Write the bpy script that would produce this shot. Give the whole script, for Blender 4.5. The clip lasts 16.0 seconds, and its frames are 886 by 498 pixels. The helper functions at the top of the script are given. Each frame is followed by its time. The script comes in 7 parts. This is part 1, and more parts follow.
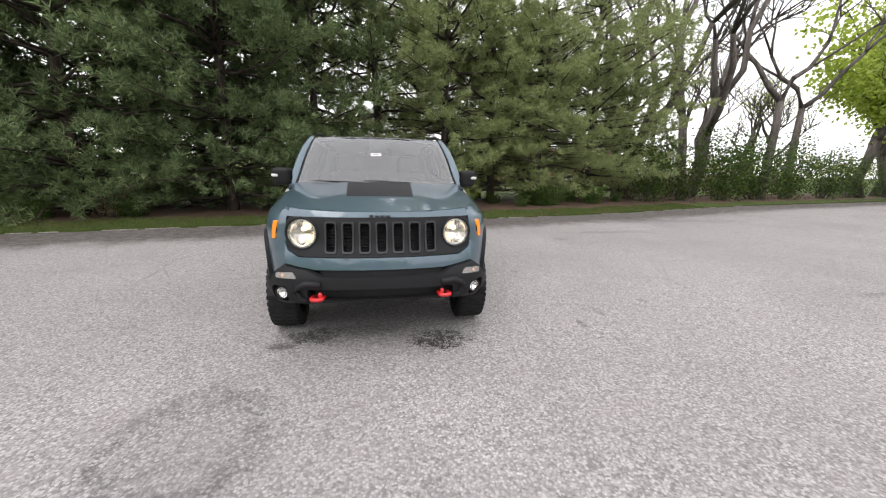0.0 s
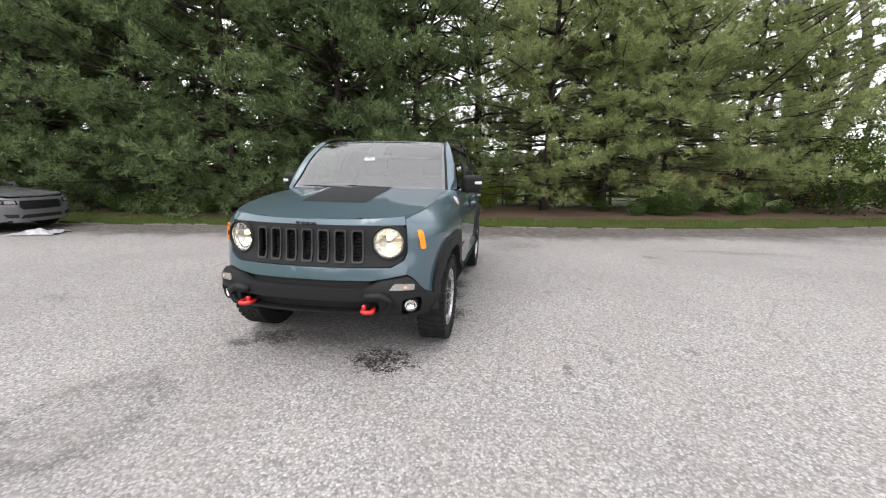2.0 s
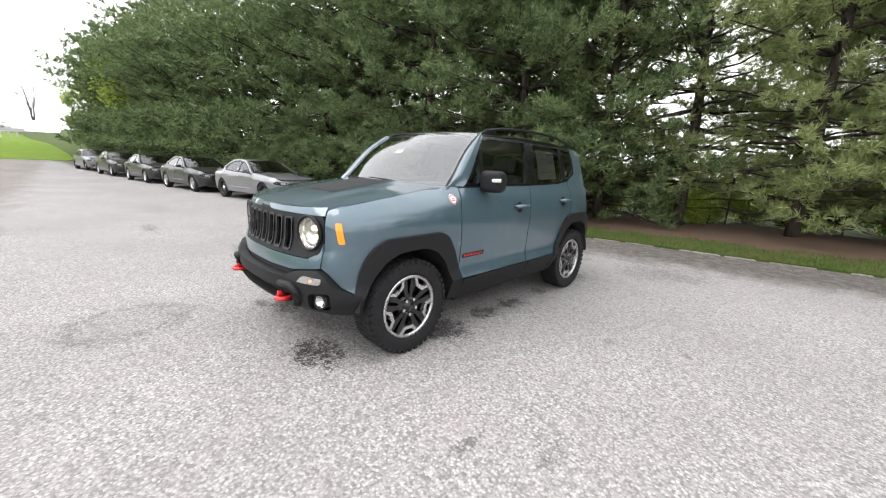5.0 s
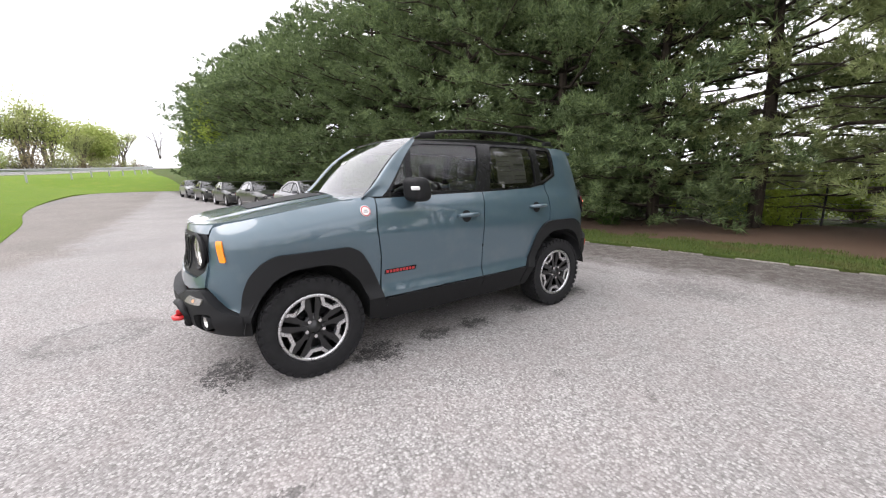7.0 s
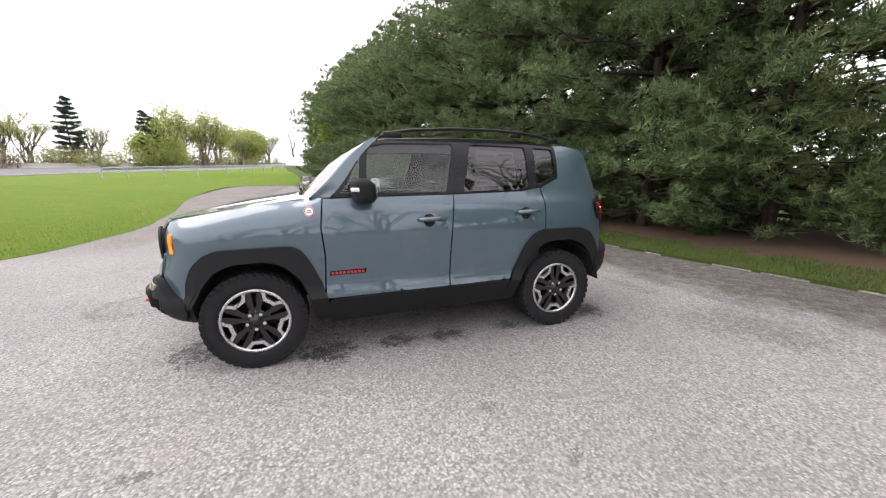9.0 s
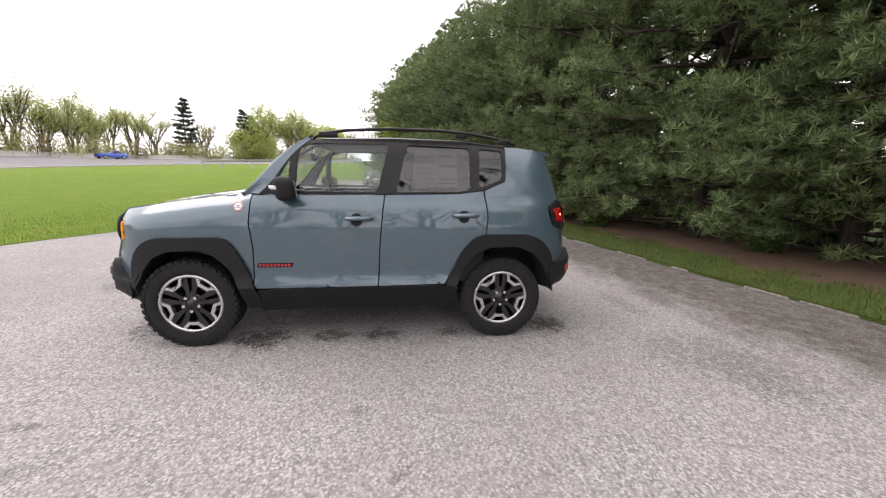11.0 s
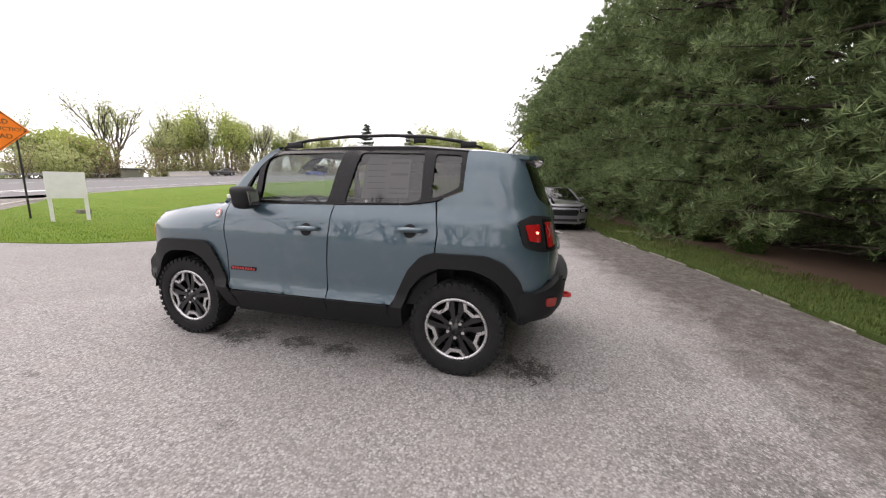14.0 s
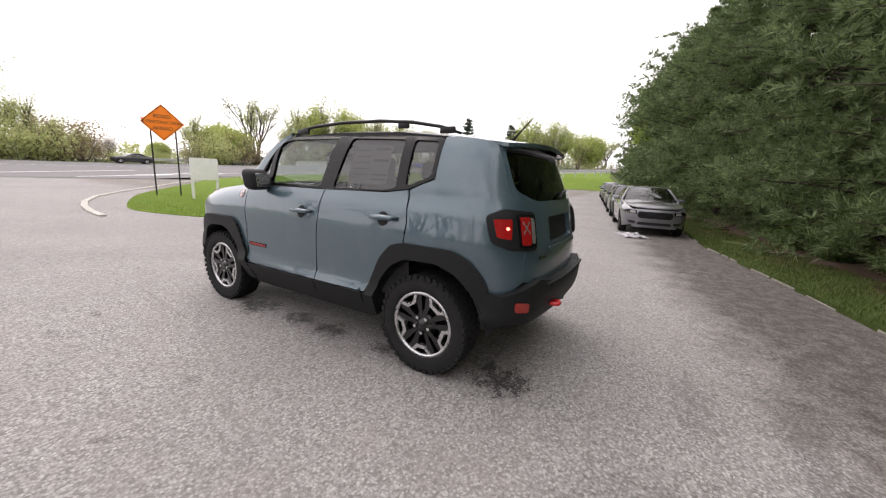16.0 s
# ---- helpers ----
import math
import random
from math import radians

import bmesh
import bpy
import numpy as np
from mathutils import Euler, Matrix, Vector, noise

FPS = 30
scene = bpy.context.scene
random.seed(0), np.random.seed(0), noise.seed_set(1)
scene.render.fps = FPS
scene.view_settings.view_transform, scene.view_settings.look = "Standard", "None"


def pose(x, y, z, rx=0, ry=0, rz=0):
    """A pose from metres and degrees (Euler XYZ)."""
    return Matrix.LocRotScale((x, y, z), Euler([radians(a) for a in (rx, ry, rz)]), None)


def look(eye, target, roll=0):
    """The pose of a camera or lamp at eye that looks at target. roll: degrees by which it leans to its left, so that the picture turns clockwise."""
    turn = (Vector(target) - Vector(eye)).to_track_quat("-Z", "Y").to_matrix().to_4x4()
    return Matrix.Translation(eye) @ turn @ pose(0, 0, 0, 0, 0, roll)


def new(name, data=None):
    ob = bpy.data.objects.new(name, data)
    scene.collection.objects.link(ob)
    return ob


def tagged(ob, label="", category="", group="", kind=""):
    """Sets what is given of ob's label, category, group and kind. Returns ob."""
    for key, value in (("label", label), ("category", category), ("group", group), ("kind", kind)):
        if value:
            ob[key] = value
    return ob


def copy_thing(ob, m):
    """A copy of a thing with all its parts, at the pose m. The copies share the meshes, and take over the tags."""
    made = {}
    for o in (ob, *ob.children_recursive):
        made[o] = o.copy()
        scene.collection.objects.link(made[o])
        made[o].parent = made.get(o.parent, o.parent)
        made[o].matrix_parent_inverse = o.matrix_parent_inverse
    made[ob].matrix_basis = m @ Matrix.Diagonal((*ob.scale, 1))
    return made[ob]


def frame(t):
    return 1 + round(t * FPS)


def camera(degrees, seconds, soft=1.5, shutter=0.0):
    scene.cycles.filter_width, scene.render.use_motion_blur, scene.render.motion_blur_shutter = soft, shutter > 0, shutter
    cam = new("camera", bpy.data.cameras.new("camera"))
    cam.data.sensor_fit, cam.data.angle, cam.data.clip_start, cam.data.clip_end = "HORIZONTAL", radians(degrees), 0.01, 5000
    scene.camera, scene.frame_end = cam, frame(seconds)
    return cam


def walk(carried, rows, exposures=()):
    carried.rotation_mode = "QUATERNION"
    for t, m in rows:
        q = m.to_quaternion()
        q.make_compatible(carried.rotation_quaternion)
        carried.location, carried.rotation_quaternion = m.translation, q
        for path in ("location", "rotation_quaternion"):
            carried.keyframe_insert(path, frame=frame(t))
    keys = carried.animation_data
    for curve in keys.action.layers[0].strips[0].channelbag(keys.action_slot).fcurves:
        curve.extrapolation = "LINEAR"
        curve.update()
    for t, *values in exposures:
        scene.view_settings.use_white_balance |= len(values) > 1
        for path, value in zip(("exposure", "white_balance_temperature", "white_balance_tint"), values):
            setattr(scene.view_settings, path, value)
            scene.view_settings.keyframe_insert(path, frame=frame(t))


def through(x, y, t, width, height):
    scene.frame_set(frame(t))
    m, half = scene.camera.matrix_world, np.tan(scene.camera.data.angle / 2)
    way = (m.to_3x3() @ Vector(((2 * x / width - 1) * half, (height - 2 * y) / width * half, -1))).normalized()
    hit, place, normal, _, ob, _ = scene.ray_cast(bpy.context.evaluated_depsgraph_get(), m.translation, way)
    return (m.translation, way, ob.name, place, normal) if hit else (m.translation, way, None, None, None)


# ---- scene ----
cam = camera(101.1, 16.0, soft=1.2)
PATH = [
    (0, (-0.037, -4.629, 1.398), (0.320, -2.708, 0.974), 1.09),
    (0.5, (0.362, -4.538, 1.432), (0.617, -2.598, 1.015), 1.02),
    (1, (0.767, -4.484, 1.402), (0.723, -2.527, 0.994), 1.90),
    (1.5, (1.079, -4.423, 1.401), (0.880, -2.474, 0.995), 0.36),
    (2, (1.371, -4.266, 1.414), (1.028, -2.338, 1.002), 0.61),
    (2.5, (1.696, -4.117, 1.396), (1.142, -2.230, 1.031), 0.82),
    (3, (1.967, -3.919, 1.388), (1.197, -2.126, 0.949), 1.31),
    (3.5, (2.163, -3.626, 1.417), (1.306, -1.870, 0.990), 1.78),
    (4, (2.408, -3.409, 1.410), (1.340, -1.764, 1.020), 2.49),
    (4.2, (2.514, -3.316, 1.411), (1.360, -1.738, 0.989), 3.03),
    (6.3, (3.240, -2.296, 1.346), (1.687, -1.102, 0.945), 0.95),
    (6.5, (3.272, -2.158, 1.352), (1.696, -1.006, 0.919), 0.96),
    (7, (3.407, -1.889, 1.372), (1.780, -0.788, 0.998), -0.85),
    (7.5, (3.553, -1.595, 1.377), (1.803, -0.727, 0.951), 0.98),
    (8, (3.630, -1.322, 1.356), (1.855, -0.505, 0.928), -0.12),
    (8.5, (3.650, -1.034, 1.400), (1.841, -0.291, 0.982), -0.05),
    (8.7, (3.681, -0.927, 1.391), (1.846, -0.239, 0.989), -0.30),
    (10.8, (3.926, 0.217, 1.421), (1.988, 0.539, 1.043), 2.68),
    (11, (3.933, 0.343, 1.429), (1.991, 0.607, 1.034), 1.39),
    (11.5, (3.896, 0.638, 1.397), (1.951, 0.868, 0.994), 1.44),
    (12, (3.851, 0.925, 1.424), (1.899, 1.104, 1.024), 0.14),
    (12.5, (3.822, 1.263, 1.428), (1.861, 1.218, 1.035), 3.65),
    (13, (3.739, 1.490, 1.414), (1.791, 1.339, 0.987), 2.10),
    (13.5, (3.547, 1.683, 1.447), (1.603, 1.393, 1.077), 3.27),
    (14, (3.419, 1.891, 1.433), (1.524, 1.354, 1.086), 1.07),
    (14.5, (3.351, 2.161, 1.437), (1.510, 1.463, 1.083), 2.21),
    (15, (3.242, 2.352, 1.407), (1.405, 1.661, 1.019), 1.16),
    (15.5, (3.058, 2.537, 1.424), (1.248, 1.791, 1.019), 2.84),
    (16, (2.938, 2.650, 1.415), (1.255, 1.645, 1.023), 2.98),
]
EXPOSURES = [(0, 0.34, 6550, 15), (1.5, 0.46, 6550, 14), (4, 0.82, 6500, 12), (8, 0.58, 6500, 18), (11, 0.50, 6800, 20), (16, 0.29, 6800, 19)]
walk(cam, [(t, look(eye, target, roll)) for t, eye, target, roll in PATH], EXPOSURES)

# ---- light: a bright overcast spring sky ----
SUN_EL, SUN_AZ = radians(54), radians(205)
world = bpy.data.worlds.new("overcast")
scene.world = world
world.use_nodes = True
wn, wl = world.node_tree.nodes, world.node_tree.links
wn.clear()
w_out, w_bg = wn.new("ShaderNodeOutputWorld"), wn.new("ShaderNodeBackground")
w_sky, w_hsv, w_mix = wn.new("ShaderNodeTexSky"), wn.new("ShaderNodeHueSaturation"), wn.new("ShaderNodeMix")
w_tc, w_noise, w_ramp = wn.new("ShaderNodeTexCoord"), wn.new("ShaderNodeTexNoise"), wn.new("ShaderNodeValToRGB")
w_sky.sky_type, w_sky.sun_disc, w_sky.sun_elevation, w_sky.sun_rotation = "NISHITA", False, SUN_EL, SUN_AZ
w_sky.dust_density, w_sky.air_density = 4.0, 1.0
w_hsv.inputs["Saturation"].default_value = 0.45
w_hsv.inputs["Value"].default_value = 2.0
w_noise.inputs["Scale"].default_value, w_noise.inputs["Detail"].default_value = 2.2, 5.0
w_ramp.color_ramp.elements[0].position, w_ramp.color_ramp.elements[1].position = 0.18, 0.44
w_mix.data_type = "RGBA"
w_mix.inputs[7].default_value = (12.5, 12.8, 13.1, 1)  # the white cloud sheet, in the sky's own units
wl.new(w_tc.outputs["Generated"], w_noise.inputs["Vector"])
wl.new(w_noise.outputs["Fac"], w_ramp.inputs["Fac"])
wl.new(w_ramp.outputs["Color"], w_mix.inputs[0])
wl.new(w_sky.outputs["Color"], w_hsv.inputs["Color"])
wl.new(w_hsv.outputs["Color"], w_mix.inputs[6])
wl.new(w_mix.outputs[2], w_bg.inputs["Color"])
w_bg.inputs["Strength"].default_value = 0.11
wl.new(w_bg.outputs["Background"], w_out.inputs["Surface"])

sun = new("sun", bpy.data.lights.new("sun", "SUN"))
sun.data.energy, sun.data.angle, sun.data.color = 1.1, radians(40), (1.0, 0.97, 0.93)
sun.matrix_world = look((0, 0, 30), Vector((0, 0, 30)) - Vector((math.sin(SUN_AZ) * math.cos(SUN_EL), math.cos(SUN_AZ) * math.cos(SUN_EL), math.sin(SUN_EL))))

# ---- materials ----
class Nodes:
    """A node material under construction."""

    def __init__(self, name):
        self.m = bpy.data.materials.new(name)
        self.m.use_nodes = True
        self.t = self.m.node_tree
        self.b = self.t.nodes["Principled BSDF"]
        self.out = self.t.nodes["Material Output"]

    def add(self, kind, **values):
        n = self.t.nodes.new("ShaderNode" + kind)
        for k, v in values.items():
            n.inputs[k.replace("_", " ")].default_value = v
        return n

    def link(self, a, b):
        self.t.links.new(a, b)

    def place(self):
        return self.add("NewGeometry").outputs["Position"]

    def local(self):
        return self.add("TexCoord").outputs["Object"]

    def noise(self, scale, detail=4.0, rough=0.55, vec=None, stretch=None):
        n = self.add("TexNoise", Scale=scale, Detail=detail, Roughness=rough)
        v = vec or self.local()
        if stretch:
            mp = self.add("Mapping", Scale=stretch)
            self.link(v, mp.inputs["Vector"])
            v = mp.outputs["Vector"]
        self.link(v, n.inputs["Vector"])
        return n.outputs["Fac"]

    def cells(self, scale, vec=None, feature="F1"):
        n = self.add("TexVoronoi", Scale=scale)
        n.feature = feature
        self.link(vec or self.local(), n.inputs["Vector"])
        return n

    def ramp(self, fac, *stops):
        n = self.add("ValToRGB")
        e = n.color_ramp.elements
        while len(e) < len(stops):
            e.new(0.5)
        for el, (p, c) in zip(e, stops):
            el.position = p
            el.color = (c, c, c, 1) if isinstance(c, (int, float)) else (*c, 1)
        self.link(fac, n.inputs["Fac"])
        return n.outputs["Color"]

    def mix(self, fac, a, b, mode="MIX"):
        n = self.add("Mix")
        n.data_type, n.blend_type = "RGBA", mode
        for i, v in ((0, fac), (6, a), (7, b)):
            if isinstance(v, (int, float)):
                n.inputs[i].default_value = v if i == 0 else (v, v, v, 1)
            elif isinstance(v, tuple):
                n.inputs[i].default_value = (*v, 1)
            else:
                self.link(v, n.inputs[i])
        return n.outputs[2]

    def math(self, op, a, b=0.0):
        n = self.add("Math")
        n.operation = op
        for i, v in ((0, a), (1, b)):
            if isinstance(v, (int, float)):
                n.inputs[i].default_value = v
            else:
                self.link(v, n.inputs[i])
        return n.outputs[0]

    def random(self):
        return self.add("ObjectInfo").outputs["Random"]

    def island(self):
        return self.add("NewGeometry").outputs["Random Per Island"]

    def bump(self, height, strength=0.4, distance=0.01):
        n = self.add("Bump", Strength=strength, Distance=distance)
        self.link(height, n.inputs["Height"])
        self.link(n.outputs["Normal"], self.b.inputs["Normal"])

    def set(self, color=None, rough=None, metal=None, coat=None, spec=None):
        for key, v in (("Base Color", color), ("Roughness", rough), ("Metallic", metal), ("Coat Weight", coat), ("Specular IOR Level", spec)):
            if v is None:
                continue
            if isinstance(v, (int, float)):
                self.b.inputs[key].default_value = v
            elif isinstance(v, tuple):
                self.b.inputs[key].default_value = (*v, 1)
            else:
                self.link(v, self.b.inputs[key])
        return self.m


def plain(name, color, rough=0.5, metal=0.0, vary=0.12, scale=30.0, coat=0.0, bump=0.0, spec=None):
    """A worn, slightly uneven surface of one colour."""
    n = Nodes(name)
    fac = n.noise(scale)
    fac2 = n.noise(scale * 0.12, 3)
    lo = tuple(c * (1 - vary) for c in color)
    hi = tuple(min(1, c * (1 + vary)) for c in color)
    col = n.mix(n.ramp(fac, (0.3, 0.0), (0.7, 1.0)), lo, hi)
    col = n.mix(n.math("MULTIPLY", fac2, 0.25), col, tuple(c * 0.8 for c in color))
    r = n.math("ADD", n.math("MULTIPLY", fac, 0.15), rough - 0.07)
    if bump:
        n.bump(fac, 0.5, bump)
    return n.set(col, r, metal, coat, spec)


def lerp_table(rows, v):
    if v <= rows[0][0]:
        return rows[0][1]
    for (a, p), (b, q) in zip(rows, rows[1:]):
        if v <= b:
            t = (v - a) / (b - a)
            return p + (q - p) * t
    return rows[-1][1]


BAND = [(-40, -1.6), (-12, 3.15), (-7, 3.9), (-1, 5.06), (3.4, 5.8), (8.6, 7.05), (16.8, 9.7), (40, 14.6)]
KERB = [(-60, -4.9), (-40, -1.6), (-12, 3.15), (-10, 3.4), (-8, 3.64), (-7, 3.9), (-6, 4.1), (-4.6, 4.42), (-3, 4.75), (-1, 5.06), (0, 5.25), (1.4, 5.5), (2.5, 5.62), (3.4, 5.8), (5.6, 6.27), (8.6, 7.05), (16.8, 9.7), (40, 14.6)]


def kerb_y(x):
    """The lot's edge below the pines: y at a given x."""
    return lerp_table(KERB, x)


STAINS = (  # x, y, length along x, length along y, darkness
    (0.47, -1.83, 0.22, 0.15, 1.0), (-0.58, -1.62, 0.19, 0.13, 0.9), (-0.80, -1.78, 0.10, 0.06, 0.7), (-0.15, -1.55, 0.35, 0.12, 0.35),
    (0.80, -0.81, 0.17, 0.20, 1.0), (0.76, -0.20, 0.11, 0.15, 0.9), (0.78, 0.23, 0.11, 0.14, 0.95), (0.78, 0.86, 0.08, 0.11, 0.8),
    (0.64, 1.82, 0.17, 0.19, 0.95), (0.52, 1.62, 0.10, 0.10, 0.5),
    (1.86, -1.70, 0.035, 0.11, 0.55), (2.20, -1.42, 0.04, 0.10, 0.4), (-6.2, -2.0, 0.5, 0.12, 0.5),
    (1.60, 3.12, 0.50, 0.36, 0.45), (0.6, 3.55, 0.9, 0.10, 0.35), (1.35, 2.75, 0.3, 0.25, 0.3), (0.1, 3.0, 0.35, 0.12, 0.3),
    (1.90, 0.12, 0.05, 0.05, 0.5), (2.4, 0.4, 0.04, 0.06, 0.5), (3.82, 2.45, 0.16, 0.10, 0.4), (6.1, -1.4, 0.45, 0.06, 0.4), (5.5, 3.2, 0.9, 0.15, 0.35), (9.0, 5.0, 2.2, 0.35, 0.35),
    (-3.5, -1.2, 0.22, 0.10, 0.3), (-9.5, -1.5, 1.0, 0.3, 0.25), (2.9, -1.2, 0.06, 0.05, 0.5),
)


def smoothstep(a, b, v):
    t = min(1, max(0, (v - a) / (b - a)))
    return t * t * (3 - 2 * t)


def clamp(v, a=0.0, b=1.0):
    return max(a, min(b, v))


def lot_z(x, y=0.0):
    """The lot is level round the SUV and rises gently towards its far end."""
    return 0.0006 * clamp(-12 - x, 0, 32) ** 2


def lawn_z(x, y):
    """The lawn climbs from the lot to the road, the more the farther off."""
    a, b = lot_z(x), 0.05 * max(0.0, -10 - x)
    return a + max(0.0, b - a) * clamp(max((-9.5 - y) / 9, (-44.5 - x) / 8)) + 0.014 + 0.012 * noise.noise((x * 0.3, y * 0.3, 0))


def make_paving():
    n = Nodes("chip_seal_paving")
    p = n.place()
    cell = n.cells(70, p)
    fine = n.noise(55, 3, 0.6, p)
    mid = n.noise(2.2, 5, 0.6, p)
    wide = n.noise(0.35, 4, 0.6, p)
    sep = n.add("SeparateColor")
    n.link(cell.outputs["Color"], sep.inputs[0])
    stone = n.ramp(sep.outputs[0], (0.0, (0.20, 0.191, 0.184)), (0.25, (0.31, 0.297, 0.288)), (0.62, (0.405, 0.389, 0.379)), (1.0, (0.56, 0.539, 0.525)))
    gap = n.ramp(cell.outputs["Distance"], (0.35, 0.0), (0.75, 1.0))
    col = n.mix(n.math("MULTIPLY", gap, 0.38), stone, (0.095, 0.09, 0.086))
    col = n.mix(n.ramp(fine, (0.35, 0.35), (0.65, 0.0)), col, (0.12, 0.113, 0.108))
    col = n.mix(n.ramp(mid, (0.42, 0.0), (0.7, 0.28)), col, (0.30, 0.255, 0.245))
    col = n.mix(n.ramp(wide, (0.35, 0.30), (0.6, 0.0)), col, (0.15, 0.145, 0.14))
    sx = n.add("SeparateXYZ")
    n.link(p, sx.inputs[0])
    x, y = sx.outputs[0], sx.outputs[1]
    # the older, darker band of paving along the edge below the pines
    k, slope = None, 0.0
    for (x0, y0), (x1, y1) in zip(BAND, BAND[1:]):
        turn = (y1 - y0) / (x1 - x0) - slope
        slope += turn
        term = n.math("MULTIPLY", n.math("SUBTRACT", x, x0) if k is None else n.math("MAXIMUM", n.math("SUBTRACT", x, x0), 0.0), turn)
        k = n.math("ADD", term, y0) if k is None else n.math("ADD", k, term)
    d = n.math("SUBTRACT", k, y)
    ragged = n.math("ADD", d, n.math("MULTIPLY", n.math("SUBTRACT", n.noise(1.6, 8, 0.8, p), 0.5), 2.2))
    band = n.math("MULTIPLY", n.ramp(n.math("MULTIPLY", ragged, 0.25), (0.30, 1.0), (0.50, 0.0)), n.ramp(n.noise(6, 6, 0.75, p), (0.36, 0.62), (0.58, 1.0)))
    col = n.mix(band, col, n.mix(1.0, col, (0.31, 0.285, 0.26), "MULTIPLY"))
    # rough, gravelly strip beside the lawn
    wander = n.math("MULTIPLY", n.math("SUBTRACT", n.noise(0.9, 6, 0.7, p), 0.5), 2.2)
    strip = n.math("MULTIPLY", n.ramp(n.math("ADD", n.math("MULTIPLY", n.math("ADD", y, wander), -0.2), 0.0), (0.80, 0.0), (0.92, 0.75)), n.ramp(n.math("MULTIPLY", x, -0.1), (0.45, 0.0), (0.62, 1.0)))
    col = n.mix(strip, col, n.mix(1.0, col, (0.66, 0.62, 0.57), "MULTIPLY"))
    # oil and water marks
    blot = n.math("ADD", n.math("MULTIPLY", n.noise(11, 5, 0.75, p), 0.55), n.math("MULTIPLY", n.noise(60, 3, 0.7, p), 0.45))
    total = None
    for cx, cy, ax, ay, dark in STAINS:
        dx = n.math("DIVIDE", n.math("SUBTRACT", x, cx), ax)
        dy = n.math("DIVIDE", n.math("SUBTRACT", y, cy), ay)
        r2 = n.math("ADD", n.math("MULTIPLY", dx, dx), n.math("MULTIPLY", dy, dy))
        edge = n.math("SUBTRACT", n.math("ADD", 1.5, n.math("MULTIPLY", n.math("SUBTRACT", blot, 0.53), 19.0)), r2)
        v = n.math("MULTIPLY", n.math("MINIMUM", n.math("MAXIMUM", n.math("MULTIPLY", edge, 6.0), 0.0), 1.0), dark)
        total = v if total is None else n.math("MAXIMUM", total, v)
    # a large faint ring where water has dried
    rx, ry = n.math("SUBTRACT", x, -1.02), n.math("SUBTRACT", y, -2.78)
    rr = n.math("POWER", n.math("ADD", n.math("MULTIPLY", rx, rx), n.math("MULTIPLY", n.math("MULTIPLY", ry, ry), 0.8)), 0.5)
    rr = n.math("ADD", rr, n.math("MULTIPLY", n.math("SUBTRACT", n.noise(5, 5, 0.7, p), 0.5), 0.35))
    ring = n.ramp(rr, (0.20, 0.18), (0.36, 0.62), (0.47, 0.0))
    total = n.math("MAXIMUM", total, n.math("MULTIPLY", ring, n.ramp(blot, (0.45, 0.0), (0.54, 0.9))))
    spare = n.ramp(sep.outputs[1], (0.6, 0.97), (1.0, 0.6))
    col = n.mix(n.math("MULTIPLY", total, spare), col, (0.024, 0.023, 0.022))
    cracks = n.cells(0.42, p, "DISTANCE_TO_EDGE")
    line = n.ramp(n.math("ADD", cracks.outputs["Distance"], n.math("MULTIPLY", fine, 0.004)), (0.002, 0.35), (0.008, 0.0))
    col = n.mix(n.math("MULTIPLY", line, n.ramp(wide, (0.5, 0.0), (0.6, 1.0))), col, (0.06, 0.055, 0.05))
    h = n.math("SUBTRACT", n.math("MULTIPLY", sep.outputs[0], 0.5), n.math("MULTIPLY", gap, 0.8))
    n.bump(h, 0.38, 0.004)
    rough = n.math("SUBTRACT", 0.92, n.math("MULTIPLY", total, 0.45))
    return n.set(col, rough, spec=0.3)


def make_grass(name, dark, light, dry):
    n = Nodes(name)
    p = n.place()
    a = n.noise(45, 3, 0.7, p)
    b = n.noise(0.9, 5, 0.6, p)
    col = n.mix(n.ramp(a, (0.35, 0.0), (0.7, 1.0)), dark, light)
    col = n.mix(n.ramp(b, (0.5, 0.0), (0.75, 0.6)), col, dry)
    n.bump(a, 0.8, 0.03)
    return n.set(col, 0.9, spec=0.2)


def make_blades(name, dark, light, dry):
    n = Nodes(name)
    col = n.mix(n.island(), dark, light)
    col = n.mix(n.ramp(n.noise(0.9, 5, 0.6, n.place()), (0.5, 0.0), (0.75, 0.7)), col, dry)
    m = n.set(col, 0.7, spec=0.25)
    n.b.inputs["Subsurface Weight"].default_value = 0.0
    return m


def leaf_mat(name, dark, light, through=0.35, rough=0.6):
    """Leaves or needles: each clump its own shade, some light passing through."""
    n = Nodes(name)
    k = n.ramp(n.math("ADD", n.math("MULTIPLY", n.island(), 0.6), n.math("MULTIPLY", n.noise(0.55, 3, 0.6, n.place()), 0.5)), (0.25, 0.0), (0.85, 1.0))
    col = n.mix(k, dark, light)
    n.set(col, rough, spec=0.3)
    tr = n.add("BsdfTranslucent")
    n.link(n.mix(0.5, col, light), tr.inputs["Color"])
    mx = n.add("MixShader")
    mx.inputs[0].default_value = through
    n.link(n.b.outputs[0], mx.inputs[1])
    n.link(tr.outputs[0], mx.inputs[2])
    n.link(mx.outputs[0], n.out.inputs["Surface"])
    return n.m


def bark_mat(name, dark, light, scale=9):
    n = Nodes(name)
    f = n.noise(scale, 6, 0.65, stretch=(1, 1, 0.18))
    n.bump(f, 0.9, 0.03)
    return n.set(n.mix(n.ramp(f, (0.35, 0.0), (0.65, 1.0)), dark, light), 0.9, spec=0.2)


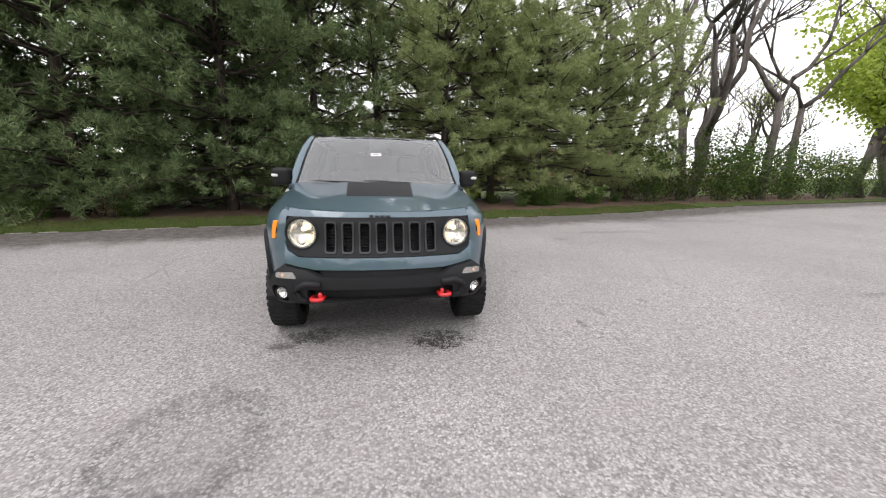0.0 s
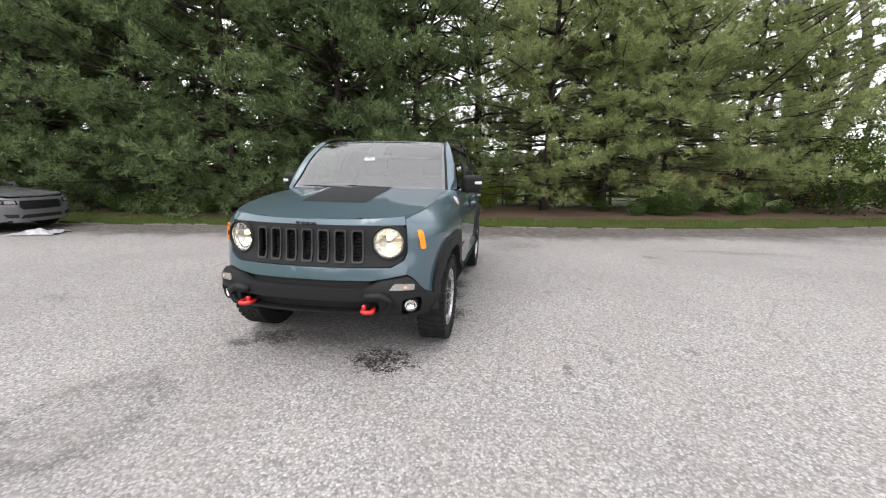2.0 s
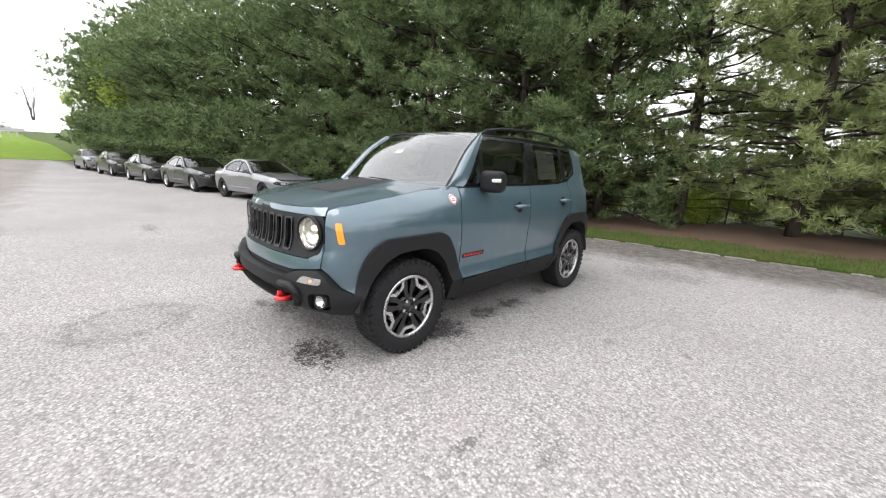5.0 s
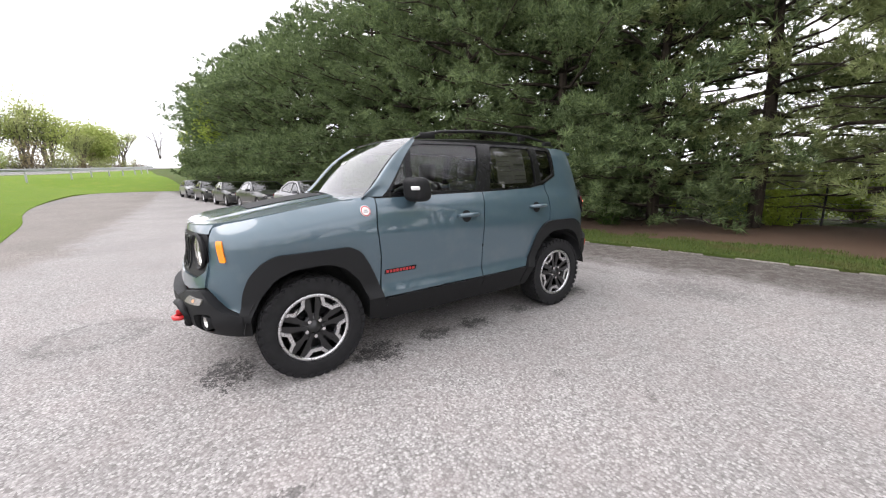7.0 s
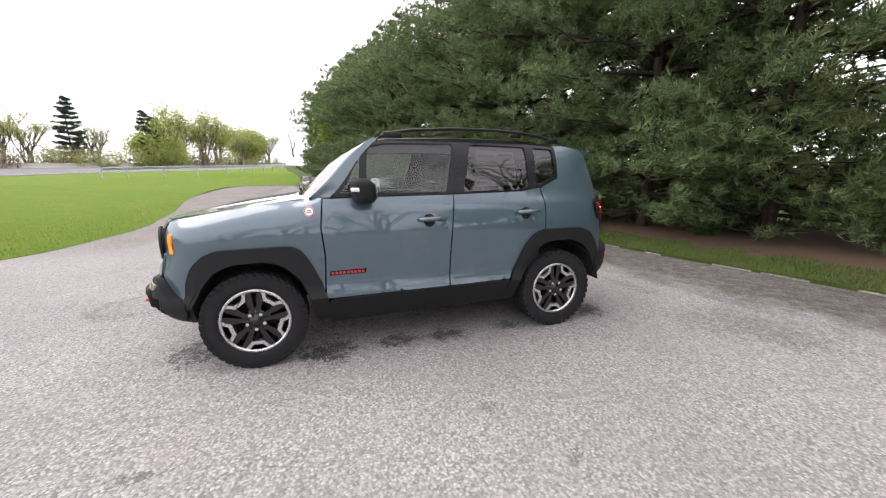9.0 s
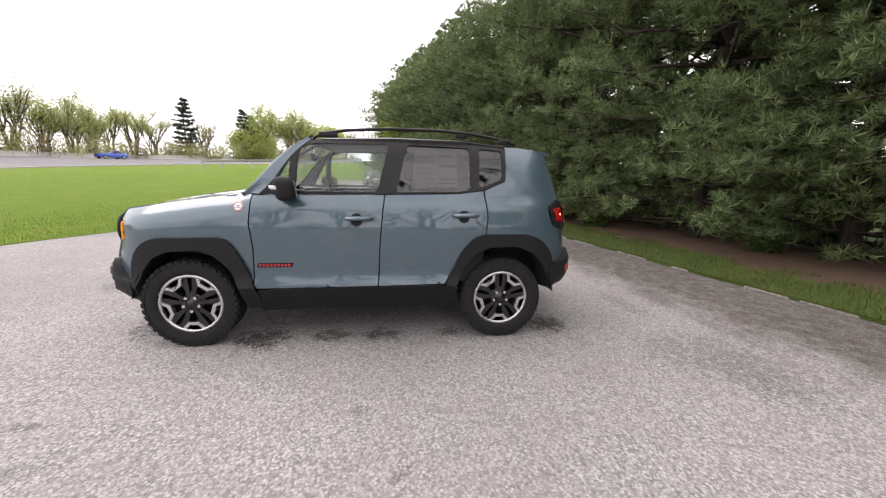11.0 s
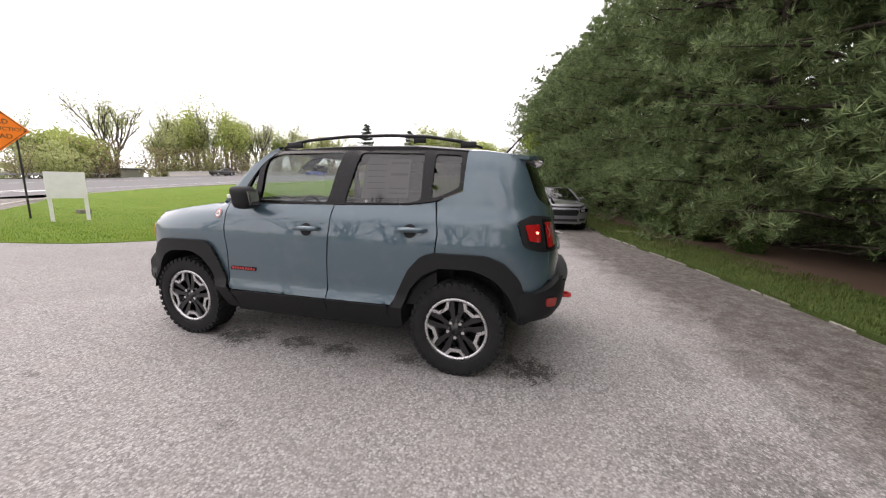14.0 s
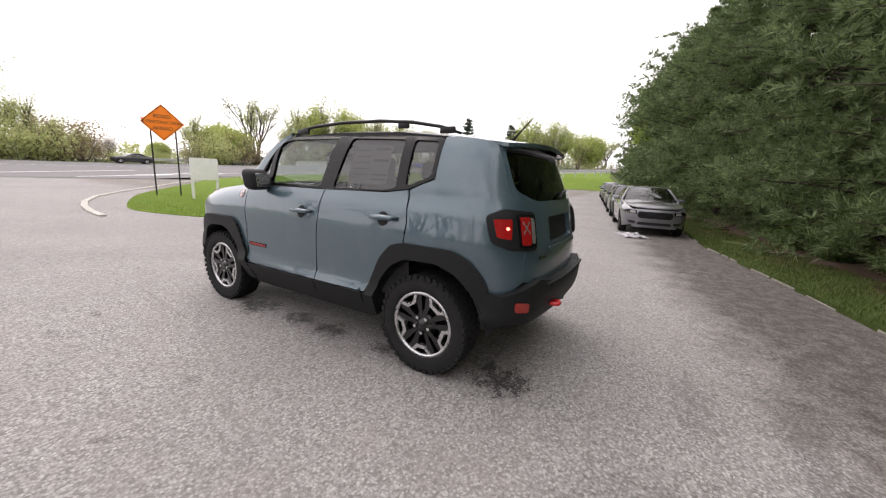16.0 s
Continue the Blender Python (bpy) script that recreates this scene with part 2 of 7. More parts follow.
M_PAVING = make_paving()
M_LAWN = make_grass("lawn_turf", (0.085, 0.150, 0.012), (0.160, 0.245, 0.022), (0.20, 0.23, 0.035))
M_VERGE = make_grass("verge_turf", (0.040, 0.065, 0.014), (0.085, 0.120, 0.026), (0.11, 0.080, 0.038))
M_LAWN_BLADE = make_blades("lawn_blades", (0.10, 0.175, 0.012), (0.19, 0.29, 0.025), (0.22, 0.26, 0.04))
M_VERGE_BLADE = make_blades("verge_blades", (0.045, 0.072, 0.013), (0.098, 0.130, 0.030), (0.14, 0.095, 0.05))
M_LITTER = plain("needle_litter", (0.085, 0.048, 0.028), 0.95, vary=0.4, scale=40, bump=0.02)
M_NEEDLE = leaf_mat("pine_needles", (0.038, 0.065, 0.028), (0.24, 0.315, 0.135), 0.24)
M_NEEDLE_PALE = leaf_mat("pale_pine_needles", (0.145, 0.19, 0.07), (0.42, 0.475, 0.22), 0.46)
M_SPRUCE = leaf_mat("spruce_needles", (0.022, 0.042, 0.028), (0.070, 0.105, 0.065), 0.2)
M_SPRING = leaf_mat("spring_leaves", (0.20, 0.28, 0.03), (0.46, 0.56, 0.10), 0.5)
M_SPRING_PALE = leaf_mat("pale_spring_leaves", (0.25, 0.31, 0.075), (0.50, 0.56, 0.20), 0.5)
M_SPRING_DULL = leaf_mat("dull_spring_leaves", (0.28, 0.32, 0.12), (0.52, 0.56, 0.26), 0.55)
M_SHRUB = leaf_mat("shrub_leaves", (0.030, 0.060, 0.014), (0.10, 0.16, 0.035), 0.3)
M_BUD = leaf_mat("brownish_buds", (0.19, 0.145, 0.08), (0.36, 0.31, 0.18), 0.4)
M_BLOSSOM = leaf_mat("white_blossom", (0.60, 0.58, 0.55), (0.85, 0.83, 0.80), 0.3)
M_BARK = bark_mat("pine_bark", (0.025, 0.020, 0.016), (0.085, 0.068, 0.055))
M_BARK_GREY = bark_mat("grey_bark", (0.060, 0.052, 0.046), (0.17, 0.15, 0.135))
M_CONCRETE = plain("weathered_concrete", (0.22, 0.205, 0.175), 0.9, vary=0.45, scale=25, bump=0.01)
M_KERB = plain("pale_concrete", (0.46, 0.44, 0.40), 0.9, vary=0.25, scale=12, bump=0.006)
M_ROAD = plain("asphalt_road", (0.175, 0.17, 0.172), 0.9, vary=0.25, scale=60, bump=0.004)
M_ROAD_PAINT = plain("worn_road_paint", (0.70, 0.70, 0.68), 0.7, vary=0.15, scale=20)
M_STEEL = plain("galvanised_steel", (0.42, 0.43, 0.44), 0.45, 0.6, vary=0.15, scale=12)
M_SIGN_ORANGE = plain("orange_sign_sheeting", (1.0, 0.235, 0.008), 0.4, vary=0.05, scale=8)
M_SIGN_BLACK = plain("sign_black", (0.012, 0.012, 0.013), 0.5)
M_BOARD_WHITE = plain("white_painted_board", (0.80, 0.80, 0.79), 0.55, vary=0.05, scale=6)
M_POST_DARK = plain("dark_steel_post", (0.030, 0.034, 0.030), 0.6, 0.4, vary=0.3)

# ---- mesh tools ----
from mathutils.geometry import delaunay_2d_cdt


def mesh_object(name, verts, faces, mat, parent=None, smooth=False, label=""):
    me = bpy.data.meshes.new(name)
    me.from_pydata(verts, [], faces)
    me.materials.append(mat)
    if smooth:
        me.shade_smooth()
    ob = new(name, me)
    if parent:
        ob.parent = parent
    if label:
        ob["label"] = label
    return ob


def part(name, bm, mat, parent=None, label="", smooth=None):
    """Link a bmesh as one mesh object under a thing or a part; smooth: the sharpest angle, in degrees, that is rounded."""
    me = bpy.data.meshes.new(name)
    if smooth:
        limit = radians(smooth)
        for f in bm.faces:
            f.smooth = True
        for e in bm.edges:
            e.smooth = e.is_manifold and e.calc_face_angle(0) < limit
    bm.to_mesh(me)
    bm.free()
    me.materials.append(mat)
    ob = new(name, me)
    if parent:
        ob.parent = parent
    if label:
        ob["label"] = label
    return ob


def box(bm, cx, cy, cz, sx, sy, sz, m=None, bevel=0.0, segments=2):
    """A box into bm, by centre and full sizes, turned by m, with rounded edges."""
    made = bmesh.ops.create_cube(bm, size=1.0)["verts"]
    t = Matrix.Translation((cx, cy, cz)) @ (m or Matrix()) @ Matrix.Diagonal((sx, sy, sz, 1))
    bmesh.ops.transform(bm, matrix=t, verts=made)
    if bevel:
        edges = list({e for v in made for e in v.link_edges})
        bmesh.ops.bevel(bm, geom=edges, offset=bevel, segments=segments, profile=0.5, affect="EDGES")
    return bm


def tube(bm, a, b, r0, r1=None, n=8, caps=True):
    """A tapered round bar from a to b."""
    a, b = Vector(a), Vector(b)
    r1 = r0 if r1 is None else r1
    q = (b - a).to_track_quat("Z", "Y")
    rings = []
    for p, r in ((a, r0), (b, r1)):
        rings.append([bm.verts.new(p + q @ Vector((r * math.cos(2 * math.pi * i / n), r * math.sin(2 * math.pi * i / n), 0))) for i in range(n)])
    for i in range(n):
        bm.faces.new((rings[0][i], rings[0][(i + 1) % n], rings[1][(i + 1) % n], rings[1][i]))
    if caps:
        bm.faces.new(rings[0][::-1])
        bm.faces.new(rings[1])
    return bm


def sweep(bm, points, radius, n=8, flat=1.0, up=(0, 0, 1)):
    """A round or flattened bar along a line of points."""
    pts = [Vector(p) for p in points]
    rings = []
    for i, p in enumerate(pts):
        d = (pts[min(i + 1, len(pts) - 1)] - pts[max(i - 1, 0)]).normalized()
        s = d.cross(Vector(up))
        s = s.normalized() if s.length > 1e-6 else Vector((1, 0, 0))
        u = s.cross(d)
        r = radius[i] if isinstance(radius, (list, tuple)) else radius
        rings.append([bm.verts.new(p + s * (r * math.cos(2 * math.pi * k / n)) + u * (r * flat * math.sin(2 * math.pi * k / n))) for k in range(n)])
    for a, b in zip(rings, rings[1:]):
        for k in range(n):
            bm.faces.new((a[k], a[(k + 1) % n], b[(k + 1) % n], b[k]))
    bm.faces.new(rings[0][::-1])
    bm.faces.new(rings[-1])
    return bm


def lathe(bm, profile, n=32, m=None):
    """A turned shape about its own x axis: profile rows of (x, radius)."""
    rings = []
    for x, r in profile:
        rings.append([bm.verts.new((m or Matrix()) @ Vector((x, r * math.cos(2 * math.pi * k / n), r * math.sin(2 * math.pi * k / n)))) for k in range(n)])
    for a, b in zip(rings, rings[1:]):
        for k in range(n):
            bm.faces.new((a[k], a[(k + 1) % n], b[(k + 1) % n], b[k]))
    return bm


def empty(name, m=None):
    ob = new(name)
    ob.matrix_world = m or Matrix()
    ob.empty_display_size = 0.2
    return ob


def inside(x, y, loop):
    hit, j = False, len(loop) - 1
    for i in range(len(loop)):
        (xi, yi), (xj, yj) = loop[i], loop[j]
        if (yi > y) != (yj > y) and x < (xj - xi) * (y - yi) / (yj - yi) + xi:
            hit = not hit
        j = i
    return hit


def sheet(name, outline, height, mat, step=2.0, thick=0.06, label="", category=""):
    """A piece of ground with an outline in plan; height: a number or a function of x and y. Its rim is turned down by thick."""
    rise = height if callable(height) else lambda x, y: height
    pts = [(float(x), float(y)) for x, y in outline]
    n = len(pts)
    xs, ys = [p[0] for p in pts], [p[1] for p in pts]
    if callable(height):
        for i, gx in enumerate(np.arange(min(xs) + step / 2, max(xs), step)):
            for gy in np.arange(min(ys) + step * (0.25 + 0.5 * (i % 2)), max(ys), step):
                if inside(gx, gy, pts[:n]):
                    pts.append((float(gx), float(gy)))
    vs, _, fs, _, _, _ = delaunay_2d_cdt([Vector(p) for p in pts], [(i, (i + 1) % n) for i in range(n)], [], 0, 1e-5)
    bm = bmesh.new()
    top = [bm.verts.new((v.x, v.y, rise(v.x, v.y))) for v in vs]
    for f in fs:
        c = sum((vs[i] for i in f), Vector((0, 0))) / len(f)
        if inside(c.x, c.y, pts[:n]):
            face = bm.faces.new([top[i] for i in f])
            face.normal_update()
            if face.normal.z < 0:
                face.normal_flip()
    low = {}
    for e in [e for e in bm.edges if len(e.link_faces) == 1]:
        l = next(q for q in e.link_faces[0].loops if q.edge == e)
        a, b = l.vert, l.link_loop_next.vert
        for v in (a, b):
            if v not in low:
                low[v] = bm.verts.new(v.co - Vector((0, 0, thick)))
        bm.faces.new((b, a, low[a], low[b]))
    for v in [v for v in bm.verts if not v.link_faces]:
        bm.verts.remove(v)
    ob = part(name, bm, mat, smooth=20)
    return tagged(ob, label, category or name.split("_")[0], kind="structure")


# ---- ground ----
rng = random.Random(7)
sheet("ground", [(-900, -900), (900, -900), (900, 900), (-900, 900)], -0.10, M_VERGE, 2.0, 0.4, "rough spring grass reaching out to the far trees", "ground")
EDGE = [(x, kerb_y(x)) for x in np.arange(-46, 38.1, 1.0)]
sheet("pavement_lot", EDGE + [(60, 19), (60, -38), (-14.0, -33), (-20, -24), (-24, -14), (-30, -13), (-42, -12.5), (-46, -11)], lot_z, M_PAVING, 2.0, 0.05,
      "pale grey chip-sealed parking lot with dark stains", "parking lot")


def smooth_loop(points, steps=6):
    """A closed curve through the points."""
    n, out = len(points), []
    for i in range(n):
        p0, p1, p2, p3 = (Vector(points[(i + k) % n]) for k in (-1, 0, 1, 2))
        for s in range(steps):
            t = s / steps
            out.append(tuple(0.5 * (2 * p1 + (p2 - p0) * t + (2 * p0 - 5 * p1 + 4 * p2 - p3) * t * t + (3 * p1 - p0 - 3 * p2 + p3) * t ** 3)))
    return out


LAWN = smooth_loop([(-1.62, -9.2), (-2.1, -7.9), (-3.05, -6.9), (-4.1, -6.45), (-5.2, -5.95), (-6.8, -5.8), (-8.8, -5.75), (-12, -6.3), (-16, -7.1), (-21.6, -8.5), (-28, -9.6), (-36, -10.2), (-42, -9.6), (-44.5, -6.0), (-45.4, -2.6), (-60, -5.5), (-91, -9.5), (-65, -17.6), (-54, -26.2), (-45, -30.4), (-34.5, -33.2), (-23, -33.8), (-15, -31.6), (-10, -25.6), (-6.2, -20.3), (-3.8, -16.6), (-2.5, -13.8), (-1.7, -11.7), (-1.42, -10.4)], 4)
sheet("lawn", LAWN, lawn_z, M_LAWN, 1.5, 0.40, "bright green mown lawn climbing from the lot to the road", "lawn")

sheet("ground_west", [(-45.6, -3.4), (-60, -6.2), (-91, -10.2), (-120, -3.6), (-200, -3.6), (-200, 60), (-45.6, 60)], lambda x, y: lot_z(x) + (0.05 * max(0.0, -10 - x) - lot_z(x)) * clamp((-45.6 - x) / 9) - 0.02, M_VERGE, 4.0, 0.9, "rough grass rising beyond the lot's end", "ground")

# grass strip and needle litter under the pines
VERGE_W = 1.45
LONG = np.arange(-46, 38.1, 1.0)
strip_a = [(x, kerb_y(x) + 0.10) for x in LONG]
strip_b = [(x, kerb_y(x) + VERGE_W + 0.25 * math.sin(x * 1.7)) for x in LONG[::-1]]
sheet("verge", strip_a + strip_b, lambda x, y: lot_z(x) + 0.03, M_VERGE, 1.0, 0.08, "narrow strip of spring grass along the lot's edge", "grass verge")
sheet("ground_litter", [(x, kerb_y(x) + VERGE_W * 0.8) for x in LONG] + [(x, kerb_y(x) + 6.5) for x in LONG[::-2]], lambda x, y: lot_z(x) + 0.022, M_LITTER, 2.0, 0.07,
      "brown pine needle litter under the trees", "ground")


def blades(name, spots, size, mat, label):
    """Grass as bent blades, in one mesh."""
    verts, faces = [], []
    for x, y, z in spots:
        a, h, w = rng.uniform(0, 6.283), size * rng.uniform(0.6, 1.4), size * 0.11
        dx, dy, lean = math.cos(a) * w, math.sin(a) * w, size * rng.uniform(0.1, 0.6)
        i = len(verts)
        verts += [(x - dx, y - dy, z), (x + dx, y + dy, z), (x - dy / w * lean, y + dx / w * lean, z + h)]
        faces.append((i, i + 1, i + 2))
    return tagged(mesh_object(name, verts, faces, mat), label, "grass", kind="stuff")


spots = []
for _ in range(46000):
    x = rng.uniform(-17, 14)
    w = rng.random()
    y = kerb_y(x) + 0.06 + w * (VERGE_W + 0.3) + 0.08 * noise.noise((x * 3, w, 0))
    if noise.noise((x * 1.3, y * 1.3, 5)) > -0.25 + 0.7 * (w - 0.75):
        spots.append((x, y, lot_z(x) + 0.025))
blades("verge_grass", spots, 0.055, M_VERGE_BLADE, "short uneven grass blades on the verge, thin towards the litter")


spots = []
while len(spots) < 56000:
    x, y = rng.uniform(-30, -1), rng.uniform(-26, -5)
    d = math.hypot(x - 3.5, y - 1)
    if rng.random() < (11.0 / max(d, 11)) ** 2 and inside(x, y, LAWN):
        spots.append((x, y, lawn_z(x, y) - 0.004))
blades("lawn_grass", spots, 0.045, M_LAWN_BLADE, "dense bright mown grass blades on the lawn")

# flush concrete edging between lot and verge, broken into lengths
edging = tagged(empty("edging"), "pale broken concrete edging strip, flush with the paving", "edging", kind="structure")
x = -15.0
while x < 17:
    ln = rng.uniform(0.25, 0.8)
    if rng.random() < 0.66:
        bm = bmesh.new()
        y0, y1 = kerb_y(x) + 0.04, kerb_y(x + ln) + 0.04
        a = math.atan2(y1 - y0, ln)
        box(bm, x + ln / 2, (y0 + y1) / 2 + rng.uniform(-0.02, 0.02), lot_z(x) - 0.010, ln * rng.uniform(0.8, 0.97), rng.uniform(0.012, 0.026), 0.045 + rng.uniform(0, 0.012), Matrix.Rotation(a + rng.uniform(-0.03, 0.03), 4, "Z"), 0.012, 1)
        part("edging_stone", bm, M_CONCRETE, edging)
    x += ln + (rng.uniform(0.0, 0.6) if rng.random() < 0.4 else 0.01)

# ---- the road, its kerb and markings ----
ROAD = [  # near edge in plan, far edge with its height
    ((60, -36), (60, -70, 0.2)), ((20, -32.5), (25, -63, 0.4)), ((0.6, -31.4), (-1.9, -60.5, 0.6)), ((-10, -32.4), (-18, -62, 0.9)), ((-23, -32.6), (-40, -64, 1.6)),
    ((-34.5, -32.0), (-60, -63, 2.7)), ((-45, -29.2), (-80, -53, 3.2)), ((-54, -25.0), (-100, -38, 4.2)), ((-65, -16.6), (-124, -24, 5.5)), ((-91, -10.4), (-150, -12, 6.5)), ((-120, -4), (-200, -4, 8))]


def road_at(s, t, up=0.0):
    """A place on the road: s along its rows, t across it from the near edge (0) to the far one (1)."""
    i = min(int(s), len(ROAD) - 2)
    f = s - i
    rows = []
    for near, far in ROAD[i:i + 2]:
        rows.append(Vector((*near, lawn_z(*near) if near[0] < -4 else 0.012)).lerp(Vector(far), t))
    return rows[0].lerp(rows[1], f) + Vector((0, 0, up))


def loft(name, fn, ss, ts, mat, label, category):
    """A sheet over a grid of s and t."""
    verts = [tuple(fn(a, b)) for a in ss for b in ts]
    n = len(ts)
    faces = [(i * n + k, i * n + k + 1, (i + 1) * n + k + 1, (i + 1) * n + k) for i in range(len(ss) - 1) for k in range(n - 1)]
    ob = mesh_object(name, verts, faces, mat, None, True)
    return tagged(ob, label, category, kind="structure")


STEPS = np.linspace(0, len(ROAD) - 1, 61)
loft("road", lambda a, b: road_at(a, b, 0.012), STEPS, np.linspace(0, 1, 9), M_ROAD, "grey asphalt highway climbing past the lot, with white markings", "road")


def far_bank(a, b):
    p = road_at(a, 1.0)
    out = Vector((p.x - 3.5, p.y - 1.0, 0)).normalized()
    return p + out * (70 * b) + Vector((0, 0, 0.15 * smoothstep(0, 0.05, b) - 0.6 * b))


loft("ground_far_bank", far_bank, STEPS, np.linspace(0, 1, 12), M_VERGE, "rough grass bank beyond the road", "ground")


def ribbon(name, pts, width, z, mat, thick, label, parent=None, base=None):
    bm = bmesh.new()
    rows = []
    for i, p in enumerate(pts):
        a, b = Vector(pts[max(i - 1, 0)]), Vector(pts[min(i + 1, len(pts) - 1)])
        d = (b - a).normalized()
        s = Vector((-d.y, d.x)) * width / 2
        p = Vector(p)
        g = base(p.x, p.y) if base else 0.0
        rows.append([bm.verts.new((q.x, q.y, g + h)) for q, h in ((p - s, z - thick), (p - s, z), (p + s, z), (p + s, z - thick))])
    for a, b in zip(rows, rows[1:]):
        for k in range(3):
            bm.faces.new((a[k], a[k + 1], b[k + 1], b[k]))
    bm.faces.new(rows[0])
    bm.faces.new(rows[-1][::-1])
    bmesh.ops.recalc_face_normals(bm, faces=bm.faces[:])
    ob = part(name, bm, mat, parent)
    return ob if parent else tagged(ob, label, name.split("_")[0], kind="structure")


ribbon("kerb", [(-0.39, -9.2), (-0.50, -10.4), (-0.74, -11.8), (-1.15, -13.3), (-2.0, -15.4), (-3.4, -17.7), (-5.2, -20.2), (-9.2, -26.0), (-14.2, -30.6), (-20, -32.6)], 0.15, 0.045, M_KERB, 0.12, "low pale concrete kerb curving round the entrance", None, lambda x, y: max(0.0, lawn_z(x, y) if x < -8 else 0.0))
ribbon("kerb_road", [(-20, -32.6), (-26, -33.0), (-34.5, -32.3), (-45, -29.6), (-54, -25.4), (-65, -17.0), (-91, -10.8)], 0.30, 0.10, M_KERB, 0.16, "pale concrete kerb along the lawn and road", None, lawn_z)


def road_line(s0, s1, t0, t1, width, label):
    """A painted line on the road, between two places in its grid."""
    bm = bmesh.new()
    n = max(2, int(abs(s1 - s0) * 6) + 2)
    rows = []
    for k in range(n):
        f = k / (n - 1)
        p = road_at(s0 + (s1 - s0) * f, t0 + (t1 - t0) * f, 0.02)
        g = min(1.0, f + 0.05)
        d = road_at(s0 + (s1 - s0) * g, t0 + (t1 - t0) * g) - road_at(s0 + (s1 - s0) * (g - 0.05), t0 + (t1 - t0) * (g - 0.05))
        q = Vector((-d.y, d.x, 0)).normalized() * width / 2
        rows.append((bm.verts.new(p - q), bm.verts.new(p + q)))
    for a, b in zip(rows, rows[1:]):
        bm.faces.new((a[0], b[0], b[1], a[1]))
    bmesh.ops.recalc_face_normals(bm, faces=bm.faces[:])
    if bm.faces[:] and bm.faces[0].normal.z < 0:
        bmesh.ops.reverse_faces(bm, faces=bm.faces[:])
    tagged(part("road_marking", bm, M_ROAD_PAINT), label, "road marking", kind="structure")


LINE = "worn white road marking line"
road_line(0, 9, 0.62, 0.62, 0.25, LINE)
road_line(2.2, 9, 0.93, 0.93, 0.25, LINE)
road_line(3.2, 8, 0.16, 0.16, 0.2, LINE)
road_line(2.6, 3.3, 0.04, 0.22, 0.35, LINE)
road_line(2.1, 3.0, 0.10, 0.40, 0.35, LINE)
for a, b in ((2.95, 0.14), (3.25, 0.15)):
    road_line(a, a + 0.22, b, b, 1.5, "worn white painted patch on the road")

# ---- car bodies: panels cut from one skin ----
M_RUBBER = plain("tyre_rubber", (0.018, 0.018, 0.019), 0.85, vary=0.25, scale=18, bump=0.002, spec=0.25)
M_CLAD = plain("black_grained_plastic", (0.011, 0.0115, 0.0125), 0.6, vary=0.12, scale=220, bump=0.0008, spec=0.3)
M_BLACK = plain("gloss_black", (0.007, 0.007, 0.008), 0.25, coat=0.0, vary=0.05, spec=0.3)
M_ROOF_BLACK = plain("black_painted_roof", (0.008, 0.008, 0.009), 0.32, vary=0.1, spec=0.3)
M_GREY_LENS = plain("grey_lamp_lens", (0.20, 0.19, 0.175), 0.2, coat=0.3, vary=0.3, scale=60)
M_DARK = plain("dark_interior", (0.018, 0.018, 0.019), 0.8, vary=0.2)
M_SEAT = plain("black_seat_cloth", (0.030, 0.030, 0.032), 0.9, vary=0.2, scale=120)
M_HEADLINER = plain("grey_headliner", (0.42, 0.41, 0.39), 0.9, vary=0.06)
M_ALLOY = plain("machined_alloy", (0.62, 0.62, 0.63), 0.28, 0.9, vary=0.05, scale=60)
M_RIM_BLACK = plain("black_painted_alloy", (0.009, 0.009, 0.010), 0.3, coat=0.2)
M_REFLECTOR = plain("satin_reflector", (0.62, 0.61, 0.58), 0.13, 0.95, vary=0.4, scale=38, bump=0.010)
M_SLOT = plain("satin_grey_plastic", (0.024, 0.0245, 0.027), 0.42)
M_CHROME = plain("chrome", (0.78, 0.78, 0.79), 0.08, 1.0, vary=0.03)
M_RED_HOOK = plain("red_painted_steel", (0.62, 0.020, 0.022), 0.35, coat=0.3, vary=0.08)
M_RED_BADGE = plain("red_badge", (0.42, 0.030, 0.035), 0.4)
M_PAPER = plain("white_paper", (0.80, 0.80, 0.78), 0.7, vary=0.04)
M_STICKER = plain("shaded_paper", (0.36, 0.36, 0.35), 0.8, vary=0.06)
M_INK = plain("grey_print", (0.16, 0.16, 0.17), 0.7)
M_RED_REFLECTOR = plain("red_reflector", (0.33, 0.030, 0.022), 0.3, coat=0.2)


def paint_mat(name, color, flake=0.25, metal=0.3, coat=1.0):
    n = Nodes(name)
    f = n.noise(900, 2)
    dust = n.noise(6, 5, 0.65)
    col = n.mix(n.math("MULTIPLY", f, flake), color, tuple(min(1, c * 1.7) for c in color))
    col = n.mix(n.ramp(dust, (0.5, 0.0), (0.8, 0.07)), col, (0.35, 0.33, 0.30))
    n.b.inputs["Coat Roughness"].default_value = 0.012
    n.b.inputs["Coat IOR"].default_value = 1.62
    return n.set(col, n.math("ADD", 0.30, n.math("MULTIPLY", dust, 0.06)), metal, coat)


